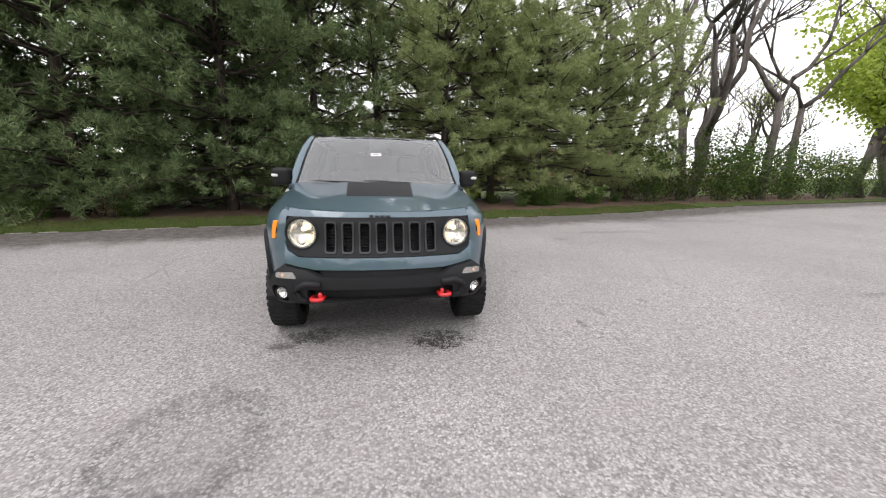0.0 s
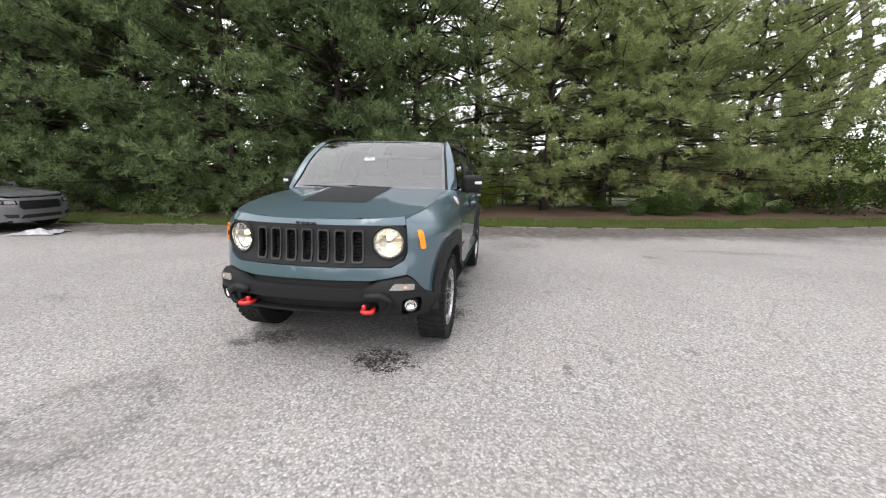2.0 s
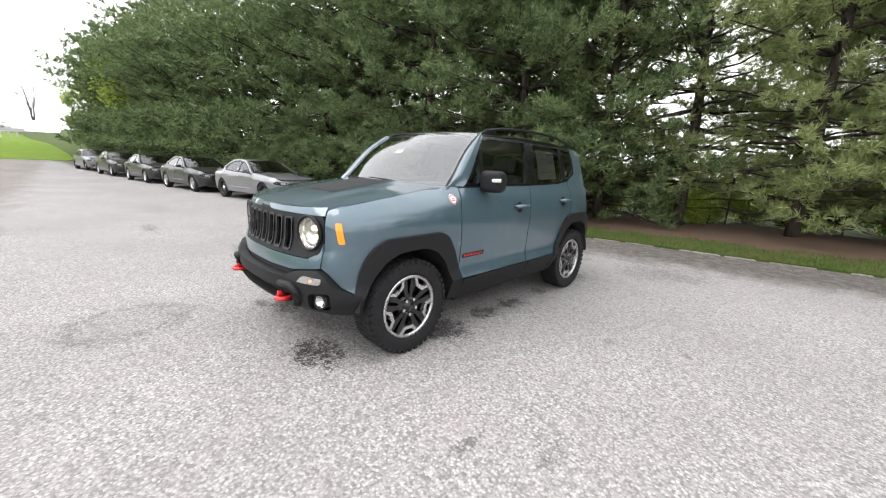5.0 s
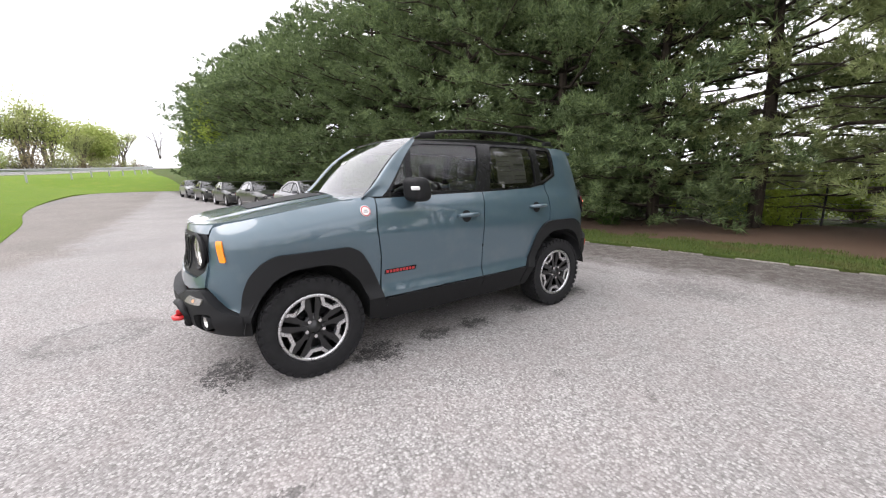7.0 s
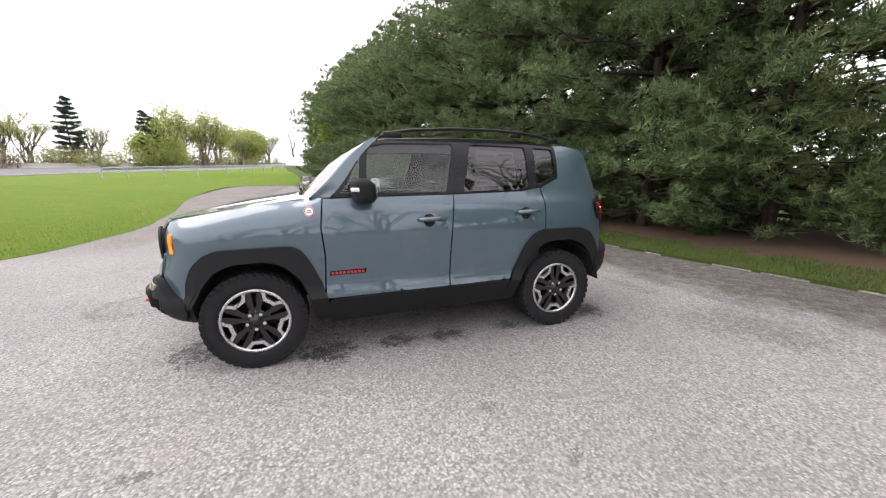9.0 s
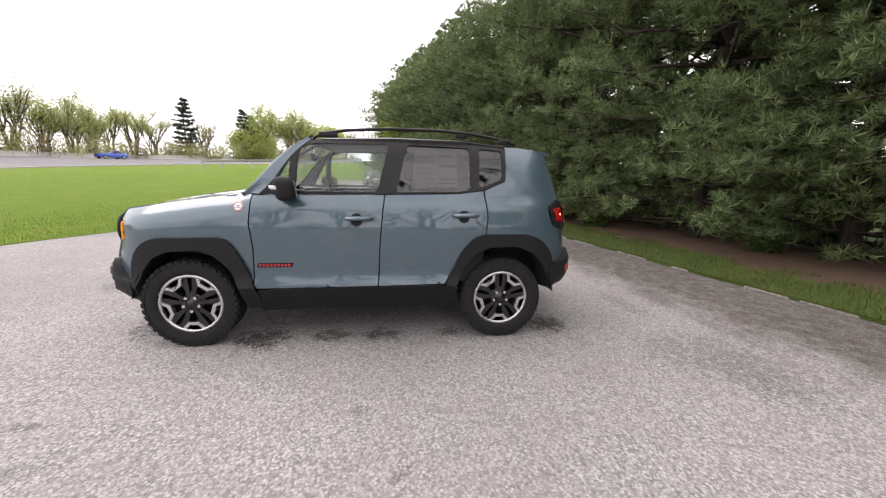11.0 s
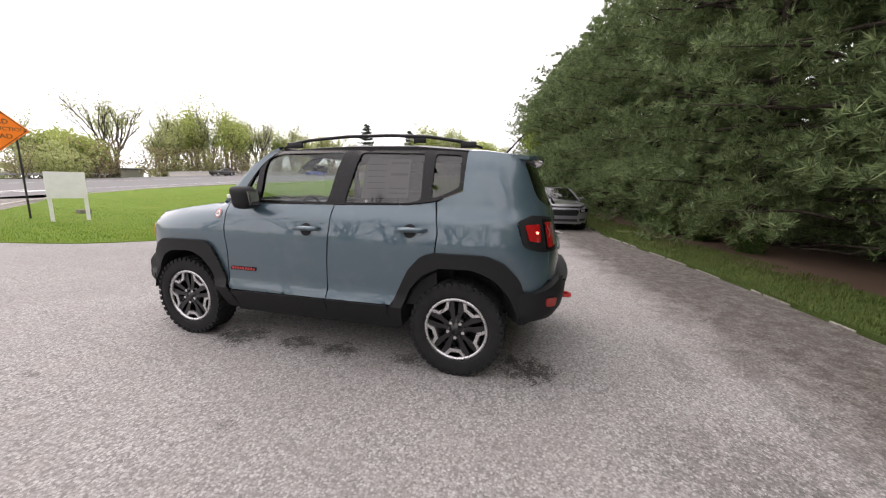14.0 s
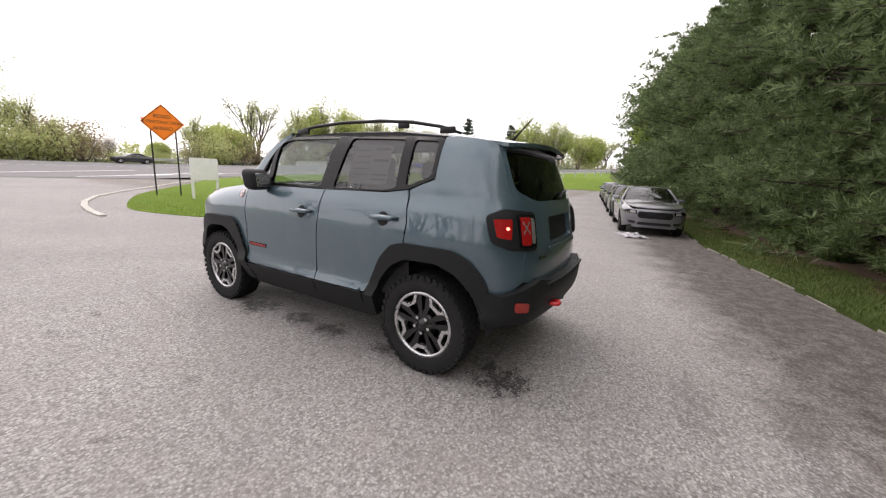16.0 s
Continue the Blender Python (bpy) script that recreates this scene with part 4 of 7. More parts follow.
def build_suv():
    car = tagged(empty("suv_car"), "blue-grey compact SUV with black cladding and red tow hooks", "car")
    uy, uf, ur = SUV.at_y, SUV.at_x_front, SUV.at_x_rear

    def put(name, bm, mat, parent=car, label="", smooth=32):
        return part(name, bm, mat, parent, label, smooth)

    front_arch = [(-1.668, 0.36), (-1.655, 0.50), (-1.60, 0.62), (-1.51, 0.725), (-1.40, 0.775), (-1.18, 0.785), (-1.06, 0.745), (-0.955, 0.64), (-0.895, 0.50), (-0.865, 0.30)]
    rear_arch = [(0.845, 0.30), (0.87, 0.48), (0.93, 0.63), (1.03, 0.745), (1.15, 0.805), (1.40, 0.81), (1.52, 0.755), (1.61, 0.64), (1.655, 0.50), (1.66, 0.42)]
    for s in (1, -1):
        def skin(y, z, o=0.0, s=s):
            return SUV(s * uy(y), z, o)

        def raw(u, z, o=0.0, s=s):
            return SUV(s * u, z, o)

        # wing, from the headlamp panel round to the door
        wing = [(uf(0.660), 0.69), (uf(0.660), 1.052)] + [(uy(y), suv_edge(y) + 0.0) for y in (-1.80, -1.7, -1.6, -1.45, -1.3, -1.15, -1.0, -0.9, -0.82)]
        wing += [(uy(-0.775), 1.205), (uy(-0.795), 1.0), (uy(-0.775), 0.80), (uy(-0.79), 0.50), (uy(-0.80), 0.40), (uy(-0.87), 0.45), (uy(-0.93), 0.66), (uy(-1.04), 0.77), (uy(-1.2), 0.81), (uy(-1.42), 0.80), (uy(-1.53), 0.745), (uy(-1.62), 0.645), (uy(-1.66), 0.53), (uy(-1.71), 0.525), (uy(-1.77), 0.565), (uf(0.70), 0.655)]
        put("wing", panel(wing, raw, step=0.045), M_PAINT)
        # doors
        fd = [(-0.765, 1.20), (-0.785, 1.0), (-0.765, 0.80), (-0.78, 0.478), (0.205, 0.492), (0.218, 0.8), (0.245, 1.10), (0.262, 1.218), (-0.3, 1.210)]
        rd = [(0.272, 1.218), (0.255, 1.10), (0.228, 0.8), (0.215, 0.492), (0.77, 0.50), (0.86, 0.64), (0.94, 0.80), (1.03, 0.885), (1.115, 0.912), (1.13, 1.05), (1.10, 1.262), (0.90, 1.235)]
        for nm, lp, hy in (("front_door", fd, 0.05), ("rear_door", rd, 0.935)):
            d = put(nm, panel(lp, skin, step=0.05), M_PAINT)
            hz = 1.03 if nm == "front_door" else 1.06
            # the hollow's shade behind the handle, as a black disc on the flush skin
            bm = panel(circle(hy - 0.01, hz - 0.004, 0.050, 20), skin, step=0.03, depth=0.0, lift=0.0035, dense=0.02)
            put("handle_recess", bm, M_CLAD, d, "flat black disc giving the handle recess its shade")
            bm = bmesh.new()
            sweep(bm, [skin(hy - 0.10, hz + 0.004, 0.006), skin(hy - 0.085, hz + 0.006, 0.034), skin(hy, hz + 0.01, 0.044), skin(hy + 0.085, hz + 0.008, 0.036), skin(hy + 0.115, hz + 0.008, 0.004)], [0.016, 0.024, 0.026, 0.024, 0.016], 10, 0.75, (0, 0, 1))
            put("door_handle", bm, M_PAINT, d, "body-coloured door handle", 60)
            if nm == "front_door":
                bm = lathe(bmesh.new(), [(0.0, 0.011), (0.004, 0.010), (0.004, 0.0005)], 12, Matrix.Translation(skin(hy + 0.10, hz + 0.008, 0.020)) @ (Matrix() if s > 0 else Matrix.Rotation(math.pi, 4, "Z")))
                put("keyhole", bm, M_CHROME, d)
        # rear quarter, from the rear door up to the roof and round to the tailgate
        q = [(uy(1.14), 1.05), (uy(1.112), 1.262), (uy(1.20), 1.30), (uy(1.30), 1.335), (uy(1.315), 1.595), (uy(1.40), 1.60), (uy(1.58), 1.585), (ur(0.80), 1.575), (ur(0.72), 1.56), (ur(0.70), 1.42), (ur(0.70), 1.30), (ur(0.66), 1.22), (ur(0.625), 1.18), (ur(0.625), 0.96), (ur(0.66), 0.86), (ur(0.66), 0.735), (ur(0.74), 0.665), (uy(1.70), 0.645), (uy(1.66), 0.60), (uy(1.62), 0.70), (uy(1.53), 0.79), (uy(1.40), 0.845), (uy(1.18), 0.85), (uy(1.13), 0.86), (uy(1.126), 0.915)]
        put("rear_quarter", panel(q, raw, step=0.045), M_PAINT)
        # flares, sills
        fl = front_arch + [(-0.735, 0.30), (-0.745, 0.40), (-0.80, 0.58), (-0.87, 0.74), (-0.935, 0.845), (-1.01, 0.883), (-1.49, 0.875), (-1.58, 0.835), (-1.65, 0.76), (-1.685, 0.66), (-1.70, 0.56), (-1.715, 0.50), (-1.72, 0.375)]
        put("front_flare", panel(rounded(fl, 0.035, 3), skin, step=0.04, depth=-0.16, lift=0.026), M_CLAD, car, "black plastic wheel arch flare")
        rl = rear_arch[::-1] + [(0.76, 0.30), (0.755, 0.44), (0.83, 0.60), (0.92, 0.78), (1.02, 0.885), (1.11, 0.912), (1.48, 0.912), (1.58, 0.865), (1.66, 0.755), (1.70, 0.62), (1.72, 0.50), (1.72, 0.435)][::1]
        put("rear_flare", panel(rounded(rl, 0.035, 3), skin, step=0.04, depth=-0.16, lift=0.026), M_CLAD, car, "black plastic wheel arch flare")
        put("sill", panel([(-0.76, 0.27), (-0.75, 0.468), (0.78, 0.486), (0.775, 0.29)], skin, step=0.06, depth=-0.12, lift=0.020), M_CLAD, car, "black plastic sill cladding")
        for nm, lp in (("front_door_cladding", [(-0.735, 0.40), (-0.74, 0.474), (0.205, 0.489), (0.20, 0.40)]), ("rear_door_cladding", [(0.215, 0.40), (0.215, 0.489), (0.755, 0.497), (0.745, 0.40)])):
            put(nm, panel(lp, skin, step=0.06, depth=-0.02, lift=0.026), M_CLAD)
        # side windows: black surround with openings, glass behind
        dlo = [(-0.72, 1.212), (-0.50, 1.405), (-0.30, 1.588), (-0.24, 1.605), (0.4, 1.618), (1.0, 1.606), (1.25, 1.592), (1.312, 1.585), (1.298, 1.345), (1.20, 1.308), (1.10, 1.27), (0.90, 1.243), (0.265, 1.226), (-0.35, 1.218)]
        g1 = rounded([(-0.455, 1.238), (-0.31, 1.555), (-0.20, 1.583), (0.305, 1.590), (0.205, 1.238)], 0.03)
        g0 = rounded([(-0.645, 1.238), (-0.515, 1.238), (-0.395, 1.485)], 0.015)
        g2 = rounded([(0.355, 1.240), (0.455, 1.590), (0.985, 1.580), (0.985, 1.272), (0.88, 1.250)], 0.03)
        g3 = rounded([(1.065, 1.283), (1.070, 1.577), (1.275, 1.567), (1.272, 1.36), (1.19, 1.325)], 0.03)
        sur = put("window_surround", panel(dlo, skin, (g0, g1, g2, g3), step=0.07, depth=-0.03, lift=0.004), M_BLACK, car, "gloss black window surround")
        for nm, lp, mt in (("quarter_light", g0, M_GLASS), ("front_side_glass", g1, M_GLASS), ("rear_side_glass", g2, M_TINT), ("rear_quarter_glass", g3, M_TINT)):
            g = put(nm, panel(lp, skin, step=0.09, depth=0.0, lift=-0.008), mt, sur)
            g.visible_shadow = False
        if s > 0:
            put("window_sticker", panel(rounded([(0.485, 1.275), (0.515, 1.545), (0.875, 1.54), (0.875, 1.285)], 0.01), skin, step=0.1, depth=0.0, lift=-0.016), M_STICKER, sur, "pale printed window sticker")
            bars(sur, "sticker_print", skin, [(0.72, 1.505, 0.86, 1.52), (0.72, 1.43, 0.86, 1.447), (0.72, 1.34, 0.86, 1.35), (0.72, 1.31, 0.86, 1.318), (0.53, 1.50, 0.68, 1.508), (0.53, 1.46, 0.68, 1.465), (0.53, 1.42, 0.68, 1.425), (0.53, 1.38, 0.68, 1.385), (0.53, 1.34, 0.68, 1.345)], M_INK, -0.0145)
        # pillars beside the windscreen
        bm = bmesh.new()
        rows = []
        for i in range(15):
            t = i / 14
            lo_, cr_ = skin(-0.715 + 0.475 * t, 1.214 + 0.400 * t, 0.006), skin(-0.835 + 0.575 * t, 1.214 + 0.404 * t, 0.006)
            sc_ = suv_screen(s * 1.0, -0.015 + 1.03 * t, 0.002)
            row = [lo_, lo_.lerp(cr_, 0.5), cr_, cr_.lerp(sc_, 0.33) + Vector((s * 0.016, -0.010, 0.010)), cr_.lerp(sc_, 0.66) + Vector((s * 0.012, -0.010, 0.010)), sc_]
            rows.append([bm.verts.new(p) for p in row])
        for ra, rb_ in zip(rows, rows[1:]):
            for k in range(5):
                f = (ra[k], ra[k + 1], rb_[k + 1], rb_[k])
                bm.faces.new(f if s < 0 else f[::-1])
        put("a_pillar", bm, M_PAINT, car, "", 60)
        # badges
        bm = panel(circle(-0.865, 1.118, 0.037, 20), skin, step=0.03, depth=-0.004, lift=0.006, dense=0.01)
        bd = put("round_badge", bm, M_PAPER, car, "round white wing badge with a red ring")
        put("badge_ring", panel(circle(-0.865, 1.118, 0.035, 20), skin, (circle(-0.865, 1.118, 0.028, 20),), step=0.03, depth=0, lift=0.0072, dense=0.01), M_RED_BADGE, bd)
        bars(bd, "badge_mark", skin, [(-0.883, 1.108, -0.847, 1.115), (-0.878, 1.120, -0.852, 1.128)], M_INK, 0.0072)
        dbd = put("door_badge", panel(rounded([(-0.75, 0.648), (-0.74, 0.680), (-0.47, 0.683), (-0.48, 0.651)], 0.006), skin, step=0.05, depth=-0.004, lift=0.005), M_BLACK, car, "flat door badge with red bars")
        bars(dbd, "badge_bars", skin, [(-0.735 + 0.028 * k, 0.655, -0.735 + 0.028 * k + 0.021, 0.676) for k in range(9)], M_RED_BADGE, 0.0062)
        # orange marker lamp on the corner
        put("side_marker", panel(rounded([(uy(-1.790), 0.850), (uy(-1.806), 0.982), (uy(-1.776), 0.982), (uy(-1.758), 0.850)], 0.014), raw, step=0.03, depth=-0.01, lift=0.008), M_AMBER, car, "orange side marker lamp")
        # mirror
        mir = put("wing_mirror", box(bmesh.new(), s * 0.945, -0.475, 1.255, 0.200, 0.155, 0.168, Matrix.Rotation(radians(12 * s), 4, "Z"), 0.052, 4), M_CLAD, car, "black door mirror", 60)
        put("mirror_foot", sweep(bmesh.new(), [(s * 0.85, -0.50, 1.205), (s * 0.91, -0.49, 1.195), (s * 0.94, -0.48, 1.205)], [0.03, 0.035, 0.035], 8, 0.8), M_CLAD, mir, "", 60)
        put("mirror_indicator", box(bmesh.new(), s * 1.018, -0.532, 1.268, 0.050, 0.065, 0.026, Matrix.Rotation(radians(-30 * s), 4, "Z"), 0.008, 2), M_PAPER, mir, "clear indicator strip")
        put("mirror_glass", box(bmesh.new(), s * 0.933, -0.398, 1.255, 0.135, 0.006, 0.105, Matrix.Rotation(radians(12 * s), 4, "Z"), 0.002, 1), M_CHROME, mir)
        # tail lamp
        lamp_h = rounded([(ur(0.790) - 0.065, 1.145), (ur(0.790) - 0.03, 0.980), (ur(0.745), 0.942), (ur(0.545), 0.932), (ur(0.535), 1.170), (ur(0.760), 1.192)], 0.03)
        tl = put("tail_lamp", panel(lamp_h, raw, step=0.03, depth=-0.02, lift=0.014), M_CLAD, car, "black-framed square tail lamp")
        put("red_lens", panel(rounded([(ur(0.790) - 0.022, 1.128), (ur(0.790) - 0.002, 1.020), (ur(0.740), 1.008), (ur(0.733), 1.132)], 0.012), raw, step=0.03, depth=-0.006, lift=0.021), M_RED_LENS, tl, "lit red outer lens")
        put("bulb", panel(circle(ur(0.755), 1.075, 0.010, 10), raw, step=0.03, depth=0, lift=0.0225, dense=0.01), M_TAIL_GLOW, tl)
        put("inner_frame", panel(rounded([(ur(0.705), 1.165), (ur(0.695), 0.955), (ur(0.550), 0.955), (ur(0.545), 1.155)], 0.015), raw, step=0.03, depth=-0.006, lift=0.019), M_BLACK, tl)
        put("inner_lens", panel(rounded([(ur(0.693), 1.145), (ur(0.683), 0.975), (ur(0.615), 0.970), (ur(0.610), 1.145)], 0.012), raw, step=0.03, depth=-0.004, lift=0.024), M_RED_LENS, tl, "red lens with a pale cross")
        put("clear_lens", panel(rounded([(ur(0.600), 1.140), (ur(0.603), 0.980), (ur(0.572), 0.980), (ur(0.570), 1.135)], 0.012), raw, step=0.03, depth=-0.004, lift=0.0235), M_GREY_LENS, tl)
        for a, b in ((1, 1), (1, -1)):
            u0, u1 = ur(0.678), ur(0.625)
            put("cross_bar", panel([(u0, 1.08 - 0.045 * b), (u0, 1.08 - 0.030 * b), (u1, 1.08 + 0.045 * b), (u1, 1.08 + 0.030 * b)], raw, step=0.03, depth=0, lift=0.0255 + 0.0006 * b), M_GREY_LENS, tl)
        # wheels and their wells
        for wy in (-1.285, 1.285):
            car_wheel(car, (s * 0.772, wy, 0.352), s, 0.352, 0.215, 0.236, "suv")
            bm = bmesh.new()
            prof = [(0.43 * math.cos(a), 0.46 * math.sin(a)) for a in np.linspace(0.12, math.pi - 0.12, 20)]
            rows = [[bm.verts.new((s * x, wy + a, 0.34 + b)) for a, b in prof] for x in (0.50, 0.855)]
            for k in range(len(prof) - 1):
                bm.faces.new((rows[0][k], rows[0][k + 1], rows[1][k + 1], rows[1][k]))
            bm.faces.new(rows[0])
            part("wheel_well", bm, M_DARK, car)
        # roof rail
        ry = [(-0.22, 1.628), (-0.16, 1.660), (0.0, 1.688), (0.3, 1.710), (0.7, 1.712), (1.0, 1.697), (1.25, 1.662), (1.40, 1.618)]
        rail = put("roof_rail", sweep(bmesh.new(), [(s * (0.648 - 0.015 * abs(y - 0.6)), y, z) for y, z in ry], [0.010, 0.013, 0.014, 0.014, 0.014, 0.014, 0.013, 0.010], 8, 0.9), M_ROOF_BLACK, car, "black roof rail", 50)
        for y0, y1, zz in ((-0.19, -0.06, 1.650), (0.87, 0.97, 1.678), (1.24, 1.36, 1.640)):
            put("rail_foot", box(bmesh.new(), s * 0.642, (y0 + y1) / 2, zz, 0.020, y1 - y0, 0.045, None, 0.009, 2), M_ROOF_BLACK, rail)

    # bonnet
    def bonnet_z(x, y, o=0.0):
        t = min(1, abs(x) / 0.76)
        crown = 0.024 * (1 - t ** 2.2) * smoothstep(-2.2, -1.25, y)
        ridge = 0.009 * (smoothstep(0.40, 0.33, abs(x))) * smoothstep(-2.1, -1.4, y)
        return Vector((x, y, suv_edge(y) + crown + ridge + o))

    us = [uf(0.0), uf(0.15), uf(0.3), uf(0.45), uf(0.58), uf(0.66), uy(-1.80), uy(-1.7), uy(-1.6), uy(-1.45), uy(-1.3), uy(-1.15), uy(-1.0), uy(-0.9), uy(-0.83)]
    rim = []
    for u in us:
        y = float(np.interp(u, SUV.u, SUV.p[:, 1]))
        p = SUV(u, suv_edge(y), -0.003)
        rim.append((p.x, p.y))
    back = [(0.60, -0.90), (0.35, -0.955), (0.0, -0.975)]
    half = rim + back
    outline = half + [(-x, y) for x, y in half[::-1] if x > 0.001]
    hood = put("bonnet", panel(outline, bonnet_z, step=0.05, depth=-0.035), M_PAINT)
    lip_u = [-0.655 + 1.31 * k / 20 for k in range(21)]
    lip_top = [(uf(x), suv_edge(float(np.interp(abs(uf(x)), SUV.u, SUV.p[:, 1]))) + 0.004) for x in lip_u]
    put("bonnet_lip", panel([(uf(-0.655), 1.017), *lip_top, (uf(0.655), 1.017)], SUV, step=0.05, depth=-0.03, lift=0.006), M_PAINT, hood)
    put("bonnet_decal", panel(rounded([(-0.285, -0.985), (0.285, -0.985), (0.262, -1.56), (-0.262, -1.56)], 0.02), bonnet_z, step=0.05, depth=0, lift=0.003), M_CLAD, hood, "matt black bonnet decal")
    bars(car, "bonnet_badge", lambda a, b, o: SUV(a, b, o), [(-0.083, 1.019, -0.055, 1.035), (-0.045, 1.019, -0.015, 1.032), (-0.008, 1.019, 0.022, 1.032), (0.030, 1.018, 0.062, 1.032)], M_CLAD, 0.010)
    # dark band behind the nose, closing the front
    band = panel([(-uf(0.70), 0.40), (uf(0.70), 0.40), (uf(0.70), 1.03), (-uf(0.70), 1.03)], SUV, step=0.08, depth=0, lift=-0.10)
    put("grille_backing", band, M_DARK)

    # grille panel with seven openings and the lamps' openings
    slots = [rounded([(x - 0.040, 0.768), (x - 0.043, 0.988), (x + 0.043, 0.988), (x + 0.040, 0.768)], 0.022) for x in (0.116 * k for k in range(-3, 4))]
    lamps = [circle(uf(s * 0.545), 0.902, 0.108, 32) for s in (1, -1)]
    face = rounded([(-uf(0.655), 0.85), (-uf(0.655), 1.014), (uf(0.655), 1.014), (uf(0.655), 0.85), (uf(0.635), 0.785), (uf(0.56), 0.742), (-uf(0.56), 0.742), (-uf(0.635), 0.785)], 0.04)
    grille = put("grille_panel", panel(face, SUV, slots + lamps, step=0.05, depth=-0.04, lift=0.002), M_CLAD, car, "black seven-slot grille panel")
    for sl in slots:
        cx = sum(p[0] for p in sl) / len(sl)
        inner = [(cx + (a - cx) * 0.74, 0.893 + (b - 0.893) * 0.90 - 0.001) for a, b in sl]
        sr = put("grille_slot", panel(sl, SUV, (inner,), step=0.05, depth=-0.02, lift=0.012, dense=0.03), M_SLOT, grille, "dark satin slot frame")
        bm = bmesh.new()
        for k in range(9):
            z = 0.785 + 0.0225 * k
            p0, p1 = SUV(cx - 0.034, z, -0.03), SUV(cx + 0.034, z, -0.03)
            tube(bm, p0, p1, 0.004, None, 5)
        put("slot_mesh", bm, M_CLAD, sr)
    # painted strip under the grille
    put("nose_panel", panel([(-uf(0.66), 0.690), (-uf(0.66), 0.845), (-uf(0.640), 0.782), (-uf(0.562), 0.738), (uf(0.562), 0.738), (uf(0.640), 0.782), (uf(0.66), 0.845), (uf(0.66), 0.690), (uf(0.45), 0.655), (-uf(0.45), 0.655)], SUV, step=0.05, depth=-0.03, lift=0.012), M_PAINT)
    # headlamps
    for s in (1, -1):
        c = SUV(uf(s * 0.545), 0.902, 0.0)
        yaw = -math.pi / 2 + s * 0.22
        m = Matrix.Translation(c) @ Matrix.Rotation(yaw, 4, "Z")
        hl = put("headlamp", lathe(bmesh.new(), [(0.004, 0.118), (0.018, 0.115), (0.020, 0.106), (0.0, 0.102), (-0.03, 0.098)], 36, m), M_CLAD, car, "round lit headlamp", 50)
        put("reflector", lathe(bmesh.new(), [(0.004, 0.101), (-0.025, 0.098), (-0.05, 0.080), (-0.068, 0.050), (-0.075, 0.020), (-0.075, 0.0005)], 36, m), M_REFLECTOR, hl, "chrome reflector bowl", 70)
        put("light_ring", lathe(bmesh.new(), [(-0.012, 0.099), (-0.006, 0.094), (-0.006, 0.088), (-0.016, 0.086)], 36, m), M_CHROME, hl, "bright ring in the lamp", 40)
        for dz, r in ((0.026, 0.019), (-0.034, 0.017)):
            mm = m @ Matrix.Translation((0.0, 0.0, dz))
            put("bulb", lathe(bmesh.new(), [(-0.055, r), (-0.030, r * 0.9), (-0.022, r * 0.45), (-0.022, 0.0005)], 16, mm), M_BULB, hl, "lit warm bulb", 60)
        g = put("lamp_glass", lathe(bmesh.new(), [(0.004, 0.104), (0.012, 0.085), (0.019, 0.050), (0.022, 0.0005)], 36, m), M_CLEAR_LENS, hl, "", 70)
        g.visible_shadow = False

    # front bumper
    fb = [(-uy(-1.70), 0.365), (-uy(-1.69), 0.515), (-uy(-1.77), 0.555), (-uf(0.70), 0.645), (-uf(0.66), 0.68), (-uf(0.50), 0.655), (-uf(0.40), 0.612), (uf(0.40), 0.612), (uf(0.50), 0.655), (uf(0.66), 0.68), (uf(0.70), 0.645), (uy(-1.77), 0.555), (uy(-1.69), 0.515), (uy(-1.70), 0.365), (uy(-1.76), 0.372), (uf(0.58), 0.405), (uf(0.3), 0.43), (-uf(0.3), 0.43), (-uf(0.58), 0.405), (-uy(-1.76), 0.372)]

    def bumper(u, z, o=0.0):
        bulge = 0.055 * smoothstep(0.36, 0.46, z) * (1 - 0.75 * smoothstep(0.58, 0.70, z)) * (1 - smoothstep(0.62, 1.0, abs(u)))
        return SUV(u, z, o + 0.022 + bulge)

    lower = rounded([(-0.50, 0.452), (-0.50, 0.528), (0.50, 0.528), (0.50, 0.452)], 0.03)
    fogs = [rounded([(s * uf(0.675) - 0.062, 0.415), (s * uf(0.675) - 0.062, 0.535), (s * uf(0.675) + 0.062, 0.545), (s * uf(0.675) + 0.062, 0.425)], 0.03) for s in (1, -1)]
    fbm = put("front_bumper", panel(fb, bumper, [lower] + fogs, step=0.045, depth=-0.07), M_CLAD, car, "black plastic front bumper")
    put("upper_intake", panel(rounded([(-0.43, 0.59), (-0.43, 0.66), (0.43, 0.66), (0.43, 0.59)], 0.02), SUV, step=0.06, depth=0, lift=-0.012), M_DARK, fbm, "dark upper intake slot")
    put("lower_intake", panel([(-0.60, 0.41), (-0.60, 0.55), (0.60, 0.55), (0.60, 0.41)], SUV, step=0.06, depth=0, lift=-0.015), M_DARK, fbm, "dark lower intake")
